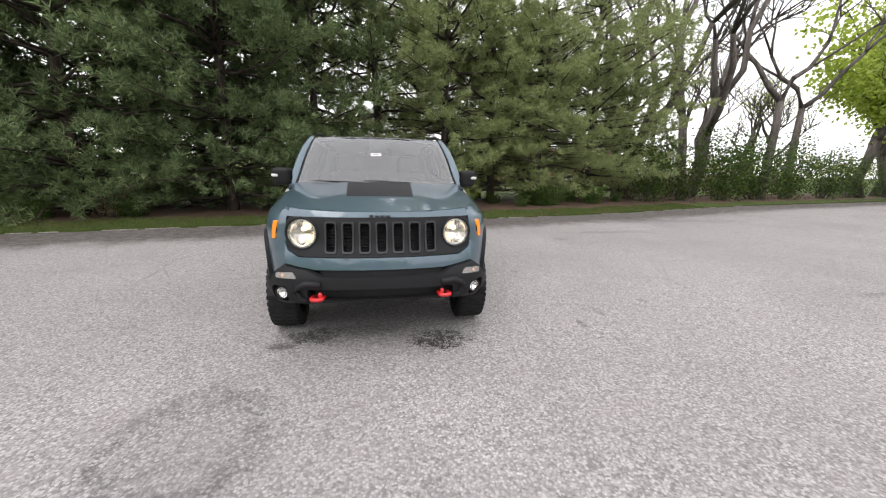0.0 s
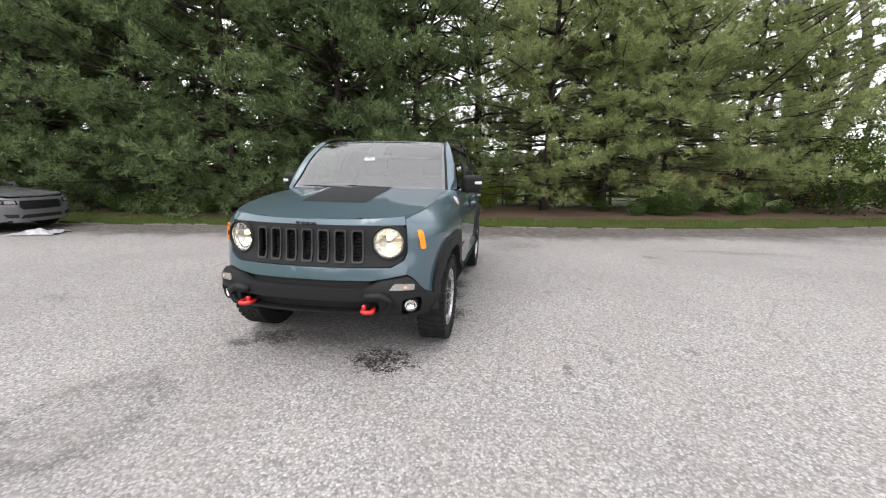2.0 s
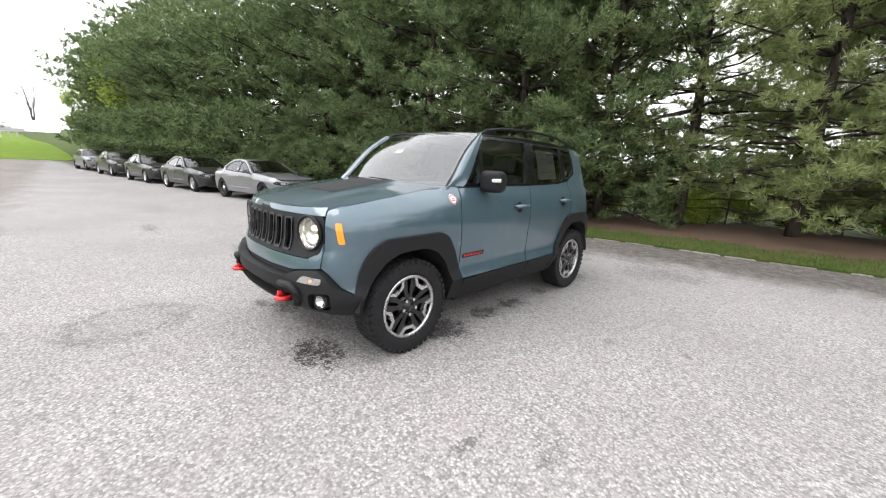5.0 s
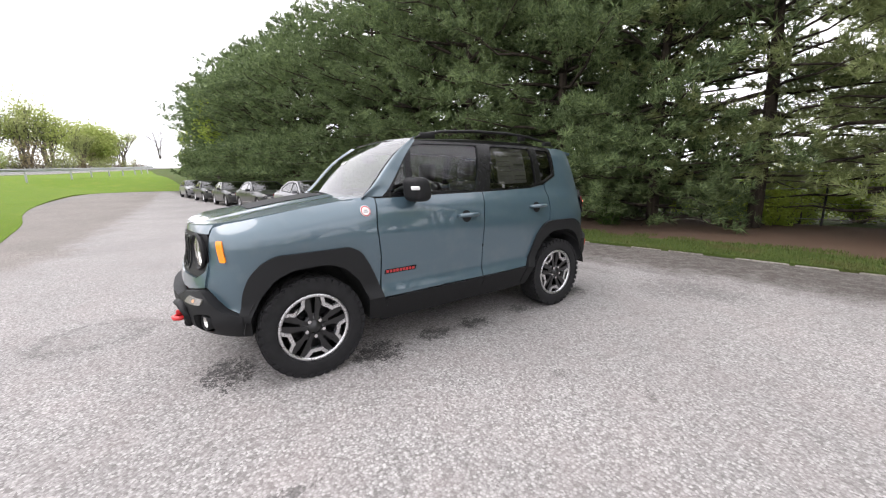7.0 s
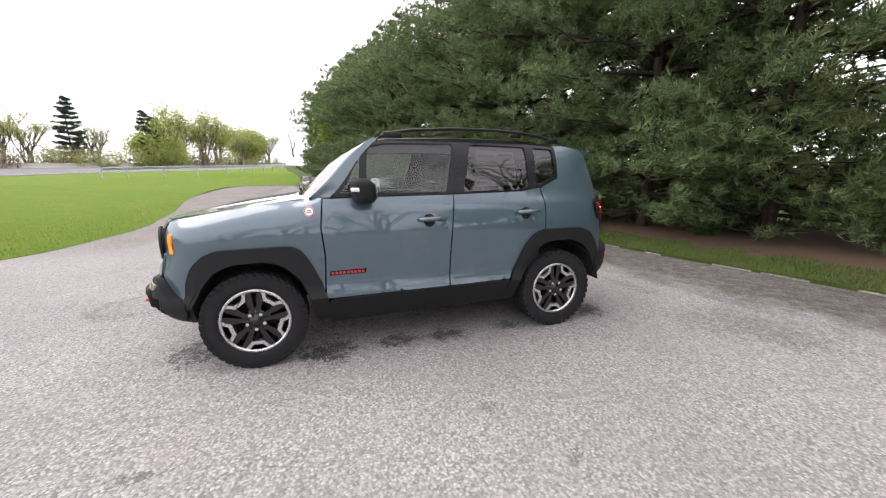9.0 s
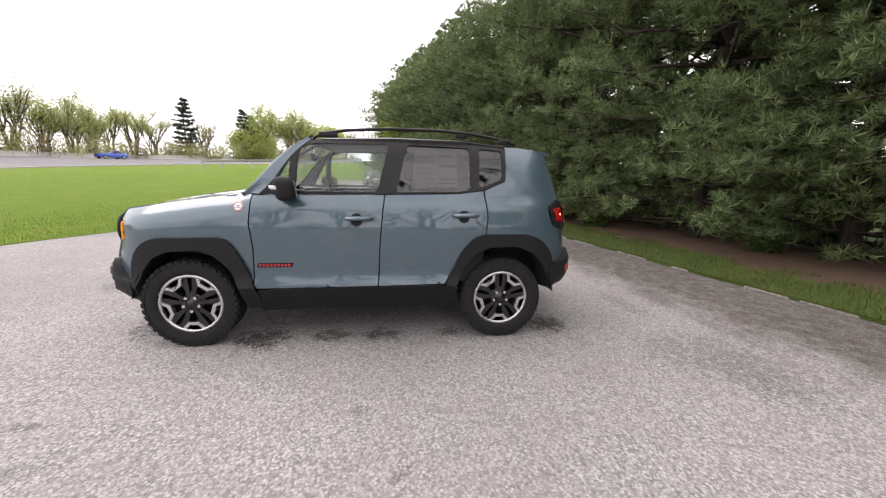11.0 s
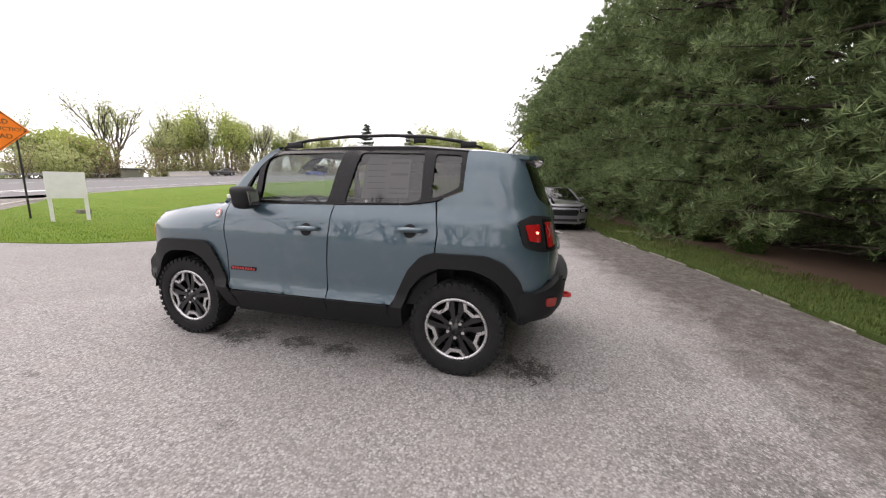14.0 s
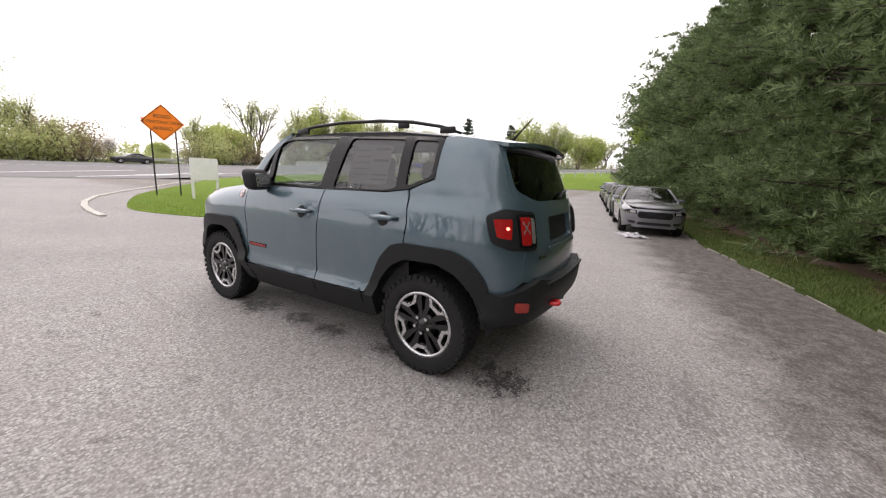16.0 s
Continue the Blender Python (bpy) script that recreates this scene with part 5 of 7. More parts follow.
    for s in (1, -1):
        loop_pts = [(s * 0.40, 0.565), (s * 0.50, 0.570), (s * 0.555, 0.545), (s * 0.57, 0.50), (s * 0.55, 0.455), (s * 0.50, 0.44)]
        put("bumper_loop", sweep(bmesh.new(), [bumper(a, b, 0.004) for a, b in loop_pts], [0.03, 0.034, 0.034, 0.032, 0.030, 0.026], 8, 0.8), M_CLAD, fbm, "", 60)
        hk = put("tow_hook", sweep(bmesh.new(), [bumper(s * 0.395, 0.470, -0.03), bumper(s * 0.395, 0.470, 0.035), bumper(s * 0.41, 0.470, 0.055), bumper(s * 0.445, 0.470, 0.055), bumper(s * 0.46, 0.470, 0.035), bumper(s * 0.46, 0.470, -0.03)], 0.017, 8, 0.9), M_RED_HOOK, car, "red tow hook", 60)
        put("hook_bolt", box(bmesh.new(), *bumper(s * 0.405, 0.495, 0.02), 0.026, 0.03, 0.034, None, 0.006, 1), M_RED_HOOK, hk)
        uc = s * uf(0.675)
        put("fog_pocket", panel([(uc - 0.075, 0.40), (uc - 0.075, 0.56), (uc + 0.075, 0.56), (uc + 0.075, 0.40)], bumper, step=0.05, depth=0, lift=-0.055), M_DARK, fbm)
        c = bumper(uc, 0.480, -0.03)
        m = Matrix.Translation(c) @ Matrix.Rotation(-math.pi / 2 + s * 0.35, 4, "Z")
        fg = put("fog_lamp", lathe(bmesh.new(), [(-0.03, 0.052), (0.012, 0.050), (0.014, 0.042), (0.004, 0.040)], 24, m), M_CLAD, fbm, "round fog lamp", 40)
        put("fog_reflector", lathe(bmesh.new(), [(0.004, 0.041), (-0.010, 0.034), (-0.018, 0.0005)], 24, m), M_CHROME, fg, "", 60)
        put("fog_glass", lathe(bmesh.new(), [(0.006, 0.041), (0.014, 0.022), (0.016, 0.0005)], 24, m), M_CLEAR_LENS, fg, "", 60).visible_shadow = False
        u0, u1 = uf(0.56), uf(0.70)
        put("turn_lamp", panel(rounded([(s * (u0 - 0.01), 0.605), (s * (u0 + 0.025), 0.645), (s * (u1 - 0.01), 0.635), (s * (u1 - 0.015), 0.600)], 0.012), bumper, step=0.03, depth=-0.01, lift=0.007), M_GREY_LENS, fbm, "clear turn lamp in the bumper")
        put("turn_bulb", panel(circle(s * (u0 + u1) / 2 + s * 0.01, 0.622, 0.011, 12), bumper, step=0.03, depth=0, lift=0.0085, dense=0.01), plain("amber_bulb", (0.55, 0.30, 0.16), 0.3), fbm)

    # windscreen, scuttle and wipers
    screen = suv_screen
    ws = put("windscreen", panel(rounded([(-0.97, 0.0), (-0.97, 1.0), (0.97, 1.0), (0.97, 0.0)], 0.05), screen, step=0.12, depth=0, dense=0.06), M_SCREEN, car, "sloping clear windscreen", 60)
    ws.visible_shadow = False
    put("screen_border", panel(rounded([(-1.0, -0.02), (-1.0, 1.02), (1.0, 1.02), (1.0, -0.02)], 0.05), screen, (rounded([(-0.95, 0.05), (-0.93, 0.93), (0.93, 0.93), (0.95, 0.05)], 0.06),), step=0.12, depth=-0.01, lift=-0.004, dense=0.06), M_BLACK, ws, "black glass border")
    st = put("screen_sticker", panel([(-0.105, 0.55), (-0.105, 0.61), (0.035, 0.61), (0.035, 0.55)], screen, step=0.1, depth=0, lift=0.003), M_PAPER, ws, "small white sticker")
    bars(st, "sticker_print", screen, [(-0.085 + 0.017 * k, 0.565, -0.073 + 0.017 * k, 0.597) for k in range(6)], M_INK, 0.0045)
    put("mirror_mount", panel(rounded([(-0.115, 0.66), (-0.125, 0.97), (0.125, 0.97), (0.115, 0.66)], 0.03), screen, step=0.1, depth=0, lift=-0.01), M_BLACK, ws)
    put("inner_mirror", box(bmesh.new(), 0.0, -0.36, 1.50, 0.24, 0.05, 0.065, None, 0.02, 2), M_BLACK, car)
    put("scuttle", panel([(-0.74, -0.87), (-0.60, -0.92), (-0.35, -0.965), (0, -0.985), (0.35, -0.965), (0.60, -0.92), (0.74, -0.87), (0.68, -0.82), (0, -0.93), (-0.68, -0.82)], lambda x, y, o: Vector((x, y, 1.188 + o)), step=0.08, depth=-0.03), M_CLAD)
    for pts in ([(-0.52, -0.03), (-0.35, 0.03), (0.02, 0.055), (0.18, 0.06)], [(0.10, -0.03), (0.25, 0.03), (0.58, 0.05), (0.80, 0.055)]):
        put("wiper", sweep(bmesh.new(), [screen(-a, b - 0.02, 0.014) for a, b in pts], [0.010, 0.008, 0.006, 0.005], 6), M_CLAD, car)

    # roof
    def roof(x, y, o=0.0):
        t = abs(x) / 0.66
        z = lerp_table([(-0.34, 1.634), (-0.15, 1.658), (0.3, 1.680), (0.9, 1.676), (1.4, 1.636), (1.75, 1.585)], y) - 0.045 * t ** 2.6
        return Vector((x, y, z + o))

    rf = [(0.0, -0.325), (0.3, -0.312), (0.50, -0.272), (0.575, -0.245), (0.625, -0.22), (0.650, -0.10), (0.658, 0.3), (0.656, 0.9), (0.642, 1.30)]
    put("roof", panel(rf + [(-x, y) for x, y in rf[::-1] if x > 0.001], roof, step=0.06, depth=-0.03), M_ROOF_BLACK, car, "black painted roof")
    rr = [(0.0, 1.305), (0.640, 1.305), (0.630, 1.55), (0.60, 1.62), (0.0, 1.665)]
    put("roof_rear", panel(rr + [(-x, y) for x, y in rr[::-1] if x > 0.001], roof, step=0.06, depth=-0.03), M_PAINT)
    put("sunroof_line", panel([(-0.42, 0.22), (-0.42, 0.24), (0.42, 0.24), (0.42, 0.22)], roof, step=0.1, depth=0, lift=0.002), M_DARK)
    sp = [(0.0, 1.60), (0.58, 1.575), (0.625, 1.60), (0.61, 1.70), (0.48, 1.755), (0.0, 1.785)]
    put("roof_spoiler", panel(sp + [(-x, y) for x, y in sp[::-1] if x > 0.001], lambda x, y, o: roof(x, y, o + 0.008), step=0.06, depth=-0.022), M_PAINT, car, "body-coloured roof spoiler")
    an = put("antenna", sweep(bmesh.new(), [(0.0, 1.47, 1.615), (0.0, 1.56, 1.72), (0.0, 1.63, 1.80)], [0.012, 0.005, 0.004], 6), M_CLAD, car)
    put("antenna_base", box(bmesh.new(), 0, 1.465, 1.617, 0.05, 0.09, 0.03, None, 0.012, 2), M_CLAD, an)

    # tailgate
    W = SUV.end
    def rear(a, z, o=0.0):
        """a: distance from the rear's middle, to +x."""
        u = W - abs(a)
        return SUV(u if a >= 0 else -u, z, o)

    gate = [(-0.675, 0.735), (-0.675, 0.86), (-0.638, 0.96), (-0.638, 1.18), (-0.675, 1.22), (-0.722, 1.30), (-0.722, 1.55), (0.722, 1.55), (0.722, 1.30), (0.675, 1.22), (0.638, 1.18), (0.638, 0.96), (0.675, 0.86), (0.675, 0.735), (0.40, 0.695), (-0.40, 0.695)]
    win = rounded([(-0.67, 1.30), (-0.665, 1.53), (0.665, 1.53), (0.67, 1.30), (0.45, 1.235), (-0.45, 1.235)], 0.06)
    plate = rounded([(-0.30, 0.955), (-0.30, 1.13), (0.30, 1.13), (0.30, 0.955)], 0.03)
    gt = put("tailgate", panel(gate, rear, (win, plate), step=0.045, depth=-0.03, lift=0.002), M_PAINT)
    put("rear_window", panel(win, rear, step=0.08, depth=-0.004, lift=-0.004), M_DARK_GLASS, gt, "dark tinted rear window")
    put("plate_recess", panel(plate, rear, step=0.06, depth=0, lift=-0.028), M_CLAD, gt, "dark plate recess")
    put("gate_handle", panel(rounded([(-0.36, 0.905), (-0.36, 0.935), (0.36, 0.935), (0.36, 0.905)], 0.01), rear, step=0.05, depth=-0.012, lift=0.02), M_PAINT, gt)
    bars(gt, "gate_badge", rear, [(0.40, 0.865, 0.435, 0.885), (0.445, 0.865, 0.47, 0.885), (0.48, 0.865, 0.515, 0.885)], M_CHROME, 0.008)
    bars(gt, "gate_badge", rear, [(-0.44 + 0.03 * k, 0.862, -0.415 + 0.03 * k, 0.885) for k in range(4)], M_CHROME, 0.008)
    put("rear_wiper", sweep(bmesh.new(), [rear(0.0, 1.25, 0.025), rear(-0.15, 1.285, 0.022), rear(-0.36, 1.30, 0.02)], [0.012, 0.009, 0.006], 6), M_CLAD, gt)
    put("spoiler_underside", panel([(-0.60, 1.58), (0.60, 1.58), (0.60, 1.70), (0.47, 1.75), (0.0, 1.78), (-0.47, 1.75), (-0.60, 1.70)], lambda x, y, o: roof(x, y, o - 0.013), step=0.06, depth=-0.006), M_PAINT)
    # rear bumper
    e = W - uy(1.665)
    rb = [(-e, 0.44), (-e, 0.665), (-0.80, 0.66), (-0.66, 0.715), (-0.55, 0.745), (-0.40, 0.715), (0.40, 0.715), (0.55, 0.745), (0.66, 0.715), (0.80, 0.66), (e, 0.665), (e, 0.44), (0.80, 0.455), (0.45, 0.47), (-0.45, 0.47), (-0.80, 0.455)]

    def rbump(a, z, o=0.0):
        bulge = 0.05 * smoothstep(0.42, 0.55, z) * (1 - 0.6 * smoothstep(0.66, 0.75, z)) * (1 - smoothstep(0.55, 1.0, abs(a)))
        return rear(a, z, o + 0.022 + bulge)

    rbm = put("rear_bumper", panel(rb, rbump, step=0.045, depth=-0.08), M_CLAD, car, "black plastic rear bumper")
    put("bumper_step", panel([(-0.50, 0.700), (-0.50, 0.712), (0.50, 0.712), (0.50, 0.700)], rbump, step=0.06, depth=-0.05, lift=0.02), M_CLAD, rbm)
    for s in (1, -1):
        put("reflector", panel(rounded([(s * 0.665, 0.555), (s * 0.665, 0.618), (s * 0.74, 0.622), (s * 0.735, 0.56)], 0.015), rbump, step=0.04, depth=-0.008, lift=0.008), M_RED_REFLECTOR, rbm, "dull red bumper reflector")
    hk = put("tow_hook", sweep(bmesh.new(), [rbump(0.33, 0.555, -0.02), rbump(0.33, 0.555, 0.025), rbump(0.35, 0.555, 0.045), rbump(0.385, 0.555, 0.045), rbump(0.40, 0.555, 0.025), rbump(0.40, 0.555, -0.02)], 0.017, 8, 0.9), M_RED_HOOK, car, "red tow hook", 60)

    # underside and cabin
    put("floor_pan", box(bmesh.new(), 0, 0, 0.36, 1.5, 1.65, 0.16, None, 0.03, 1), M_DARK)
    put("floor_pan", box(bmesh.new(), 0, -1.45, 0.55, 0.98, 0.75, 0.40, None, 0.05, 1), M_DARK)
    put("floor_pan", box(bmesh.new(), 0, 1.35, 0.58, 0.98, 0.85, 0.40, None, 0.05, 1), M_DARK)
    for wy in (-1.285, 1.285):
        put("axle", tube(bmesh.new(), (-0.75, wy, 0.33), (0.75, wy, 0.33), 0.045, None, 10), M_DARK)
    put("exhaust", tube(bmesh.new(), (-0.45, 1.5, 0.36), (-0.45, 1.86, 0.36), 0.03, None, 10), M_DARK)
    for s in (1, -1):
        put("door_lining", panel([(-0.80, 0.50), (-0.75, 1.19), (1.12, 1.22), (1.12, 0.50)], lambda y, z, o, s=s: SUV(s * uy(y), z, o), step=0.2, depth=0, lift=-0.07), M_DARK)
    put("headliner", panel([(-0.56, -0.26), (0.56, -0.26), (0.58, 1.55), (-0.58, 1.55)], lambda x, y, o: roof(x, y, o), step=0.2, depth=0, lift=-0.045), M_HEADLINER)
    put("dashboard", box(bmesh.new(), 0, -0.68, 1.00, 1.44, 0.42, 0.36, None, 0.07, 3), M_DARK, car, "", 50)
    put("dash_hood", box(bmesh.new(), 0.37, -0.60, 1.19, 0.36, 0.22, 0.07, None, 0.03, 3), M_DARK, car, "", 50)
    wheel = bmesh.new()
    m = Matrix.Translation((0.37, -0.36, 1.09)) @ Matrix.Rotation(radians(65), 4, "X")
    sweep(wheel, [m @ Vector((0.185 * math.cos(a), 0.185 * math.sin(a), 0)) for a in np.linspace(0, 2 * math.pi, 25)], 0.016, 8)
    tube(wheel, m @ Vector((-0.18, 0, 0)), m @ Vector((0.18, 0, 0)), 0.022, None, 8)
    tube(wheel, m @ Vector((0, 0, 0.03)), m @ Vector((0, 0, -0.2)), 0.06, 0.04, 10)
    put("steering_wheel", wheel, M_DARK, car, "", 50)
    for x in (0.37, -0.37):
        seat = put("front_seat", box(bmesh.new(), x, 0.12, 0.72, 0.50, 0.50, 0.18, None, 0.06, 3), M_SEAT, car, "black cloth front seat", 50)
        put("seat_back", box(bmesh.new(), x, 0.40, 1.02, 0.48, 0.14, 0.58, Matrix.Rotation(radians(-14), 4, "X"), 0.06, 3), M_SEAT, seat, "", 50)
        put("headrest", box(bmesh.new(), x, 0.47, 1.40, 0.26, 0.10, 0.17, Matrix.Rotation(radians(-8), 4, "X"), 0.04, 3), M_SEAT, seat, "", 50)
        put("headrest_post", tube(bmesh.new(), (x, 0.45, 1.25), (x, 0.47, 1.36), 0.02), M_CHROME, seat)
    rs = put("rear_seat", box(bmesh.new(), 0, 0.95, 0.72, 1.26, 0.48, 0.18, None, 0.06, 3), M_SEAT, car, "black cloth rear bench", 50)
    put("seat_back", box(bmesh.new(), 0, 1.20, 1.0, 1.26, 0.15, 0.56, Matrix.Rotation(radians(-12), 4, "X"), 0.06, 3), M_SEAT, rs, "", 50)
    for x in (0.40, -0.40):
        put("headrest", box(bmesh.new(), x, 1.27, 1.32, 0.24, 0.09, 0.14, None, 0.04, 3), M_SEAT, rs, "", 50)
    # final proportions: a slightly wider, taller body with an upright screen and a longer tail
    wheels = [o for o in car.children if o.name.startswith("wheel") and o.type == "EMPTY"]
    skip = {o for w in wheels for o in w.children_recursive}
    for o in car.children_recursive:
        if o.type == "MESH" and o not in skip:
            for v in o.data.vertices:
                v.co = suv_shape(v.co)
            o.data.update()
    for w in wheels:
        w.matrix_basis = Matrix.Translation(Vector((w.location.x * 1.04, w.location.y, w.location.z * 1.033))) @ w.matrix_basis.to_3x3().to_4x4() @ Matrix.Scale(1.033, 4)
    return car


build_suv()


# ---- the parked saloon cars ----
def sedan_edge(y):
    return lerp_table([(-2.6, 0.74), (-2.45, 0.80), (-2.2, 0.86), (-1.6, 0.93), (-0.85, 0.985), (0.9, 1.02), (1.75, 1.055), (2.4, 1.06), (2.6, 1.02)], y)


def sedan_roll(y, z, front):
    w = max(1 - smoothstep(-1.05, -0.75, y), smoothstep(1.45, 1.75, y))
    e = max(0.0, (z - (sedan_edge(y) - 0.18)) / 0.18)
    return -0.10 * w * (1 - 0.6 * front) * min(e, 1.2) ** 2.2


SEDAN = Skin([(0, -2.50), (0.4, -2.47), (0.68, -2.37), (0.84, -2.18), (0.915, -1.85), (0.935, -1.3), (0.94, 0), (0.935, 1.2), (0.91, 1.9), (0.84, 2.30), (0.68, 2.49), (0.35, 2.545), (0, 2.56)],
             [(0.2, -0.06), (0.40, -0.018), (0.60, 0.0), (0.78, 0.004), (0.90, -0.015), (0.98, -0.045), (1.05, -0.085), (1.2, -0.165), (1.35, -0.25), (1.44, -0.32)],
             [(0.2, -0.06), (0.45, 0.0), (0.65, 0.0), (0.8, -0.05), (0.9, -0.10)], [(0.2, -0.04), (0.5, 0.0), (0.85, -0.01), (1.06, -0.05)], sedan_roll)


def build_sedan(paint, wheel_kind, label):
    car = tagged(empty("sedan_car"), label, "car", "saloon cars parked in a row")
    uy, uf, ur, W = SEDAN.at_y, SEDAN.at_x_front, SEDAN.at_x_rear, SEDAN.end

    def put(name, bm, mat, parent=car, label="", smooth=35):
        return part(name, bm, mat, parent, label, smooth)

    for s in (1, -1):
        def skin(y, z, o=0.0, s=s):
            return SEDAN(s * uy(y), z, o)

        def raw(u, z, o=0.0, s=s):
            return SEDAN(s * u, z, o)

        def arch(cy, r=0.395):
            return [(uy(cy + r * math.cos(a)), 0.345 + r * math.sin(a)) for a in np.linspace(-0.35, math.pi + 0.35, 14)]

        wing = [(uf(0.62), 0.30), (uf(0.62), 0.775)] + [(uy(y), sedan_edge(y)) for y in (-2.15, -2.0, -1.7, -1.4, -1.1, -0.9)] + [(uy(-0.80), 0.97), (uy(-0.86), 0.30)] + arch(-1.53)[::1]
        put("wing", panel(wing, raw, step=0.08, dense=0.05), paint)
        put("front_door", panel([(-0.79, 0.965), (-0.85, 0.28), (0.26, 0.28), (0.24, 0.985)], skin, step=0.1, dense=0.06), paint)
        put("rear_door", panel([(0.25, 0.985), (0.27, 0.28), (1.06, 0.28), (1.14, 0.60), (1.30, 0.80), (1.28, 1.03)], skin, step=0.1, dense=0.06), paint)
        quarter = [(uy(1.07), 0.28)] + arch(1.52)[::-1] + [(uy(2.0), 0.30), (ur(0.72), 0.32), (ur(0.72), 1.03), (uy(2.3), 1.055), (uy(1.95), 1.055), (uy(1.75), 1.055), (uy(1.55), 1.12), (uy(1.35), 1.20), (uy(1.29), 1.03), (uy(1.31), 0.80), (uy(1.15), 0.60)]
        put("rear_quarter", panel([q for q in quarter], raw, step=0.08, dense=0.05), paint)
        dlo = [(-0.70, 0.985), (-0.30, 1.22), (0.05, 1.36), (0.45, 1.405), (0.85, 1.385), (1.15, 1.29), (1.40, 1.15), (1.25, 1.04), (0.25, 0.995)]
        g1 = rounded([(-0.56, 1.01), (-0.20, 1.23), (0.06, 1.335), (0.20, 1.35), (0.20, 1.015)], 0.03)
        g2 = rounded([(0.28, 1.02), (0.29, 1.365), (0.80, 1.355), (1.12, 1.26), (1.27, 1.16), (1.20, 1.06)], 0.03)
        sur = put("window_surround", panel(dlo, skin, (g1, g2), step=0.12, depth=-0.02, lift=0.003, dense=0.06), M_BLACK)
        for g in (g1, g2):
            put("side_glass", panel(g, skin, step=0.15, depth=0, lift=-0.006, dense=0.06), M_TINT, sur).visible_shadow = False
        put("roof_side", panel([(-0.86, 0.975), (-0.70, 0.990), (-0.30, 1.225), (0.05, 1.365), (0.45, 1.41), (0.85, 1.39), (1.15, 1.295), (1.41, 1.15), (1.60, 1.10), (1.36, 1.235), (0.95, 1.43), (0.45, 1.455), (0.0, 1.42), (-0.38, 1.24)], skin, step=0.06, depth=-0.05, lift=0.004, dense=0.05), paint)
        put("door_handle", sweep(bmesh.new(), [skin(-0.02, 0.86, 0.0), skin(0.02, 0.86, 0.03), skin(0.13, 0.865, 0.03), skin(0.17, 0.865, 0.0)], 0.014, 6), paint)
        put("door_handle", sweep(bmesh.new(), [skin(0.98, 0.88, 0.0), skin(1.02, 0.88, 0.03), skin(1.13, 0.885, 0.03), skin(1.17, 0.885, 0.0)], 0.014, 6), paint)
        put("side_strip", panel([(-0.70, 0.455), (-0.70, 0.475), (0.95, 0.475), (0.95, 0.455)], skin, step=0.1, depth=-0.01, lift=0.008, dense=0.08), M_CHROME)
        put("wing_mirror", box(bmesh.new(), s * 1.0, -0.50, 1.035, 0.20, 0.11, 0.12, None, 0.035, 3), paint, car, "", 60)
        hl = put("headlamp", panel(rounded([(uf(0.50), 0.635), (uf(0.52), 0.735), (uf(0.80), 0.765), (uf(0.86), 0.70), (uf(0.80), 0.655)], 0.02), raw, step=0.05, depth=-0.01, lift=0.006), M_BLACK)
        put("reflector", panel(rounded([(uf(0.54), 0.655), (uf(0.55), 0.725), (uf(0.70), 0.74), (uf(0.70), 0.665)], 0.02), raw, step=0.05, depth=0, lift=0.010), M_GREY_LENS, hl)
        put("turn_lens", panel(rounded([(uf(0.72), 0.67), (uf(0.72), 0.74), (uf(0.82), 0.745), (uf(0.82), 0.68)], 0.015), raw, step=0.05, depth=0, lift=0.010), M_CLEAR_LENS, hl)
        put("tail_lamp", panel(rounded([(ur(0.86), 0.78), (ur(0.86), 0.93), (ur(0.30), 0.93), (ur(0.30), 0.80)], 0.02), raw, step=0.06, depth=-0.01, lift=0.008), M_RED_LENS)
        put("fog_pocket", panel(rounded([(uf(0.52), 0.34), (uf(0.52), 0.42), (uf(0.74), 0.44), (uf(0.70), 0.35)], 0.02), raw, step=0.06, depth=-0.01, lift=0.006), M_DARK)
        for wy in (-1.53, 1.52):
            car_wheel(car, (s * 0.80, wy, 0.36), s, 0.36, 0.225, 0.235, wheel_kind)
            bm = bmesh.new()
            prof = [(0.41 * math.cos(a), 0.41 * math.sin(a)) for a in np.linspace(-0.3, math.pi + 0.3, 14)]
            rows = [[bm.verts.new((s * x, wy + a, 0.345 + b)) for a, b in prof] for x in (0.55, 0.905)]
            for k in range(len(prof) - 1):
                bm.faces.new((rows[0][k], rows[0][k + 1], rows[1][k + 1], rows[1][k]))
            bm.faces.new(rows[0])
            part("wheel_well", bm, M_DARK, car)

    def deck(x, y, o=0.0):
        t = min(1, abs(x) / 0.85)
        return Vector((x, y, sedan_edge(y) + 0.05 * (1 - t ** 2.4) * smoothstep(-2.55, -2.2, y) * (1 - smoothstep(2.3, 2.6, y)) + 0.012 * smoothstep(0.5, 0.4, abs(x)) + o))

    def outline(us, back):
        rim = []
        for u in us:
            y = float(np.interp(u, SEDAN.u, SEDAN.p[:, 1]))
            p = SEDAN(u, sedan_edge(y), -0.003)
            rim.append((p.x, p.y))
        h = rim + back
        return h + [(-x, y) for x, y in h[::-1] if x > 0.001]

    put("bonnet", panel(outline([uf(0.0), uf(0.2), uf(0.4), uf(0.6), uf(0.75), uy(-2.1), uy(-1.8), uy(-1.4), uy(-1.1), uy(-0.88)], [(0.55, -0.98), (0.0, -1.06)]), deck, step=0.09, depth=-0.03, dense=0.06), paint)
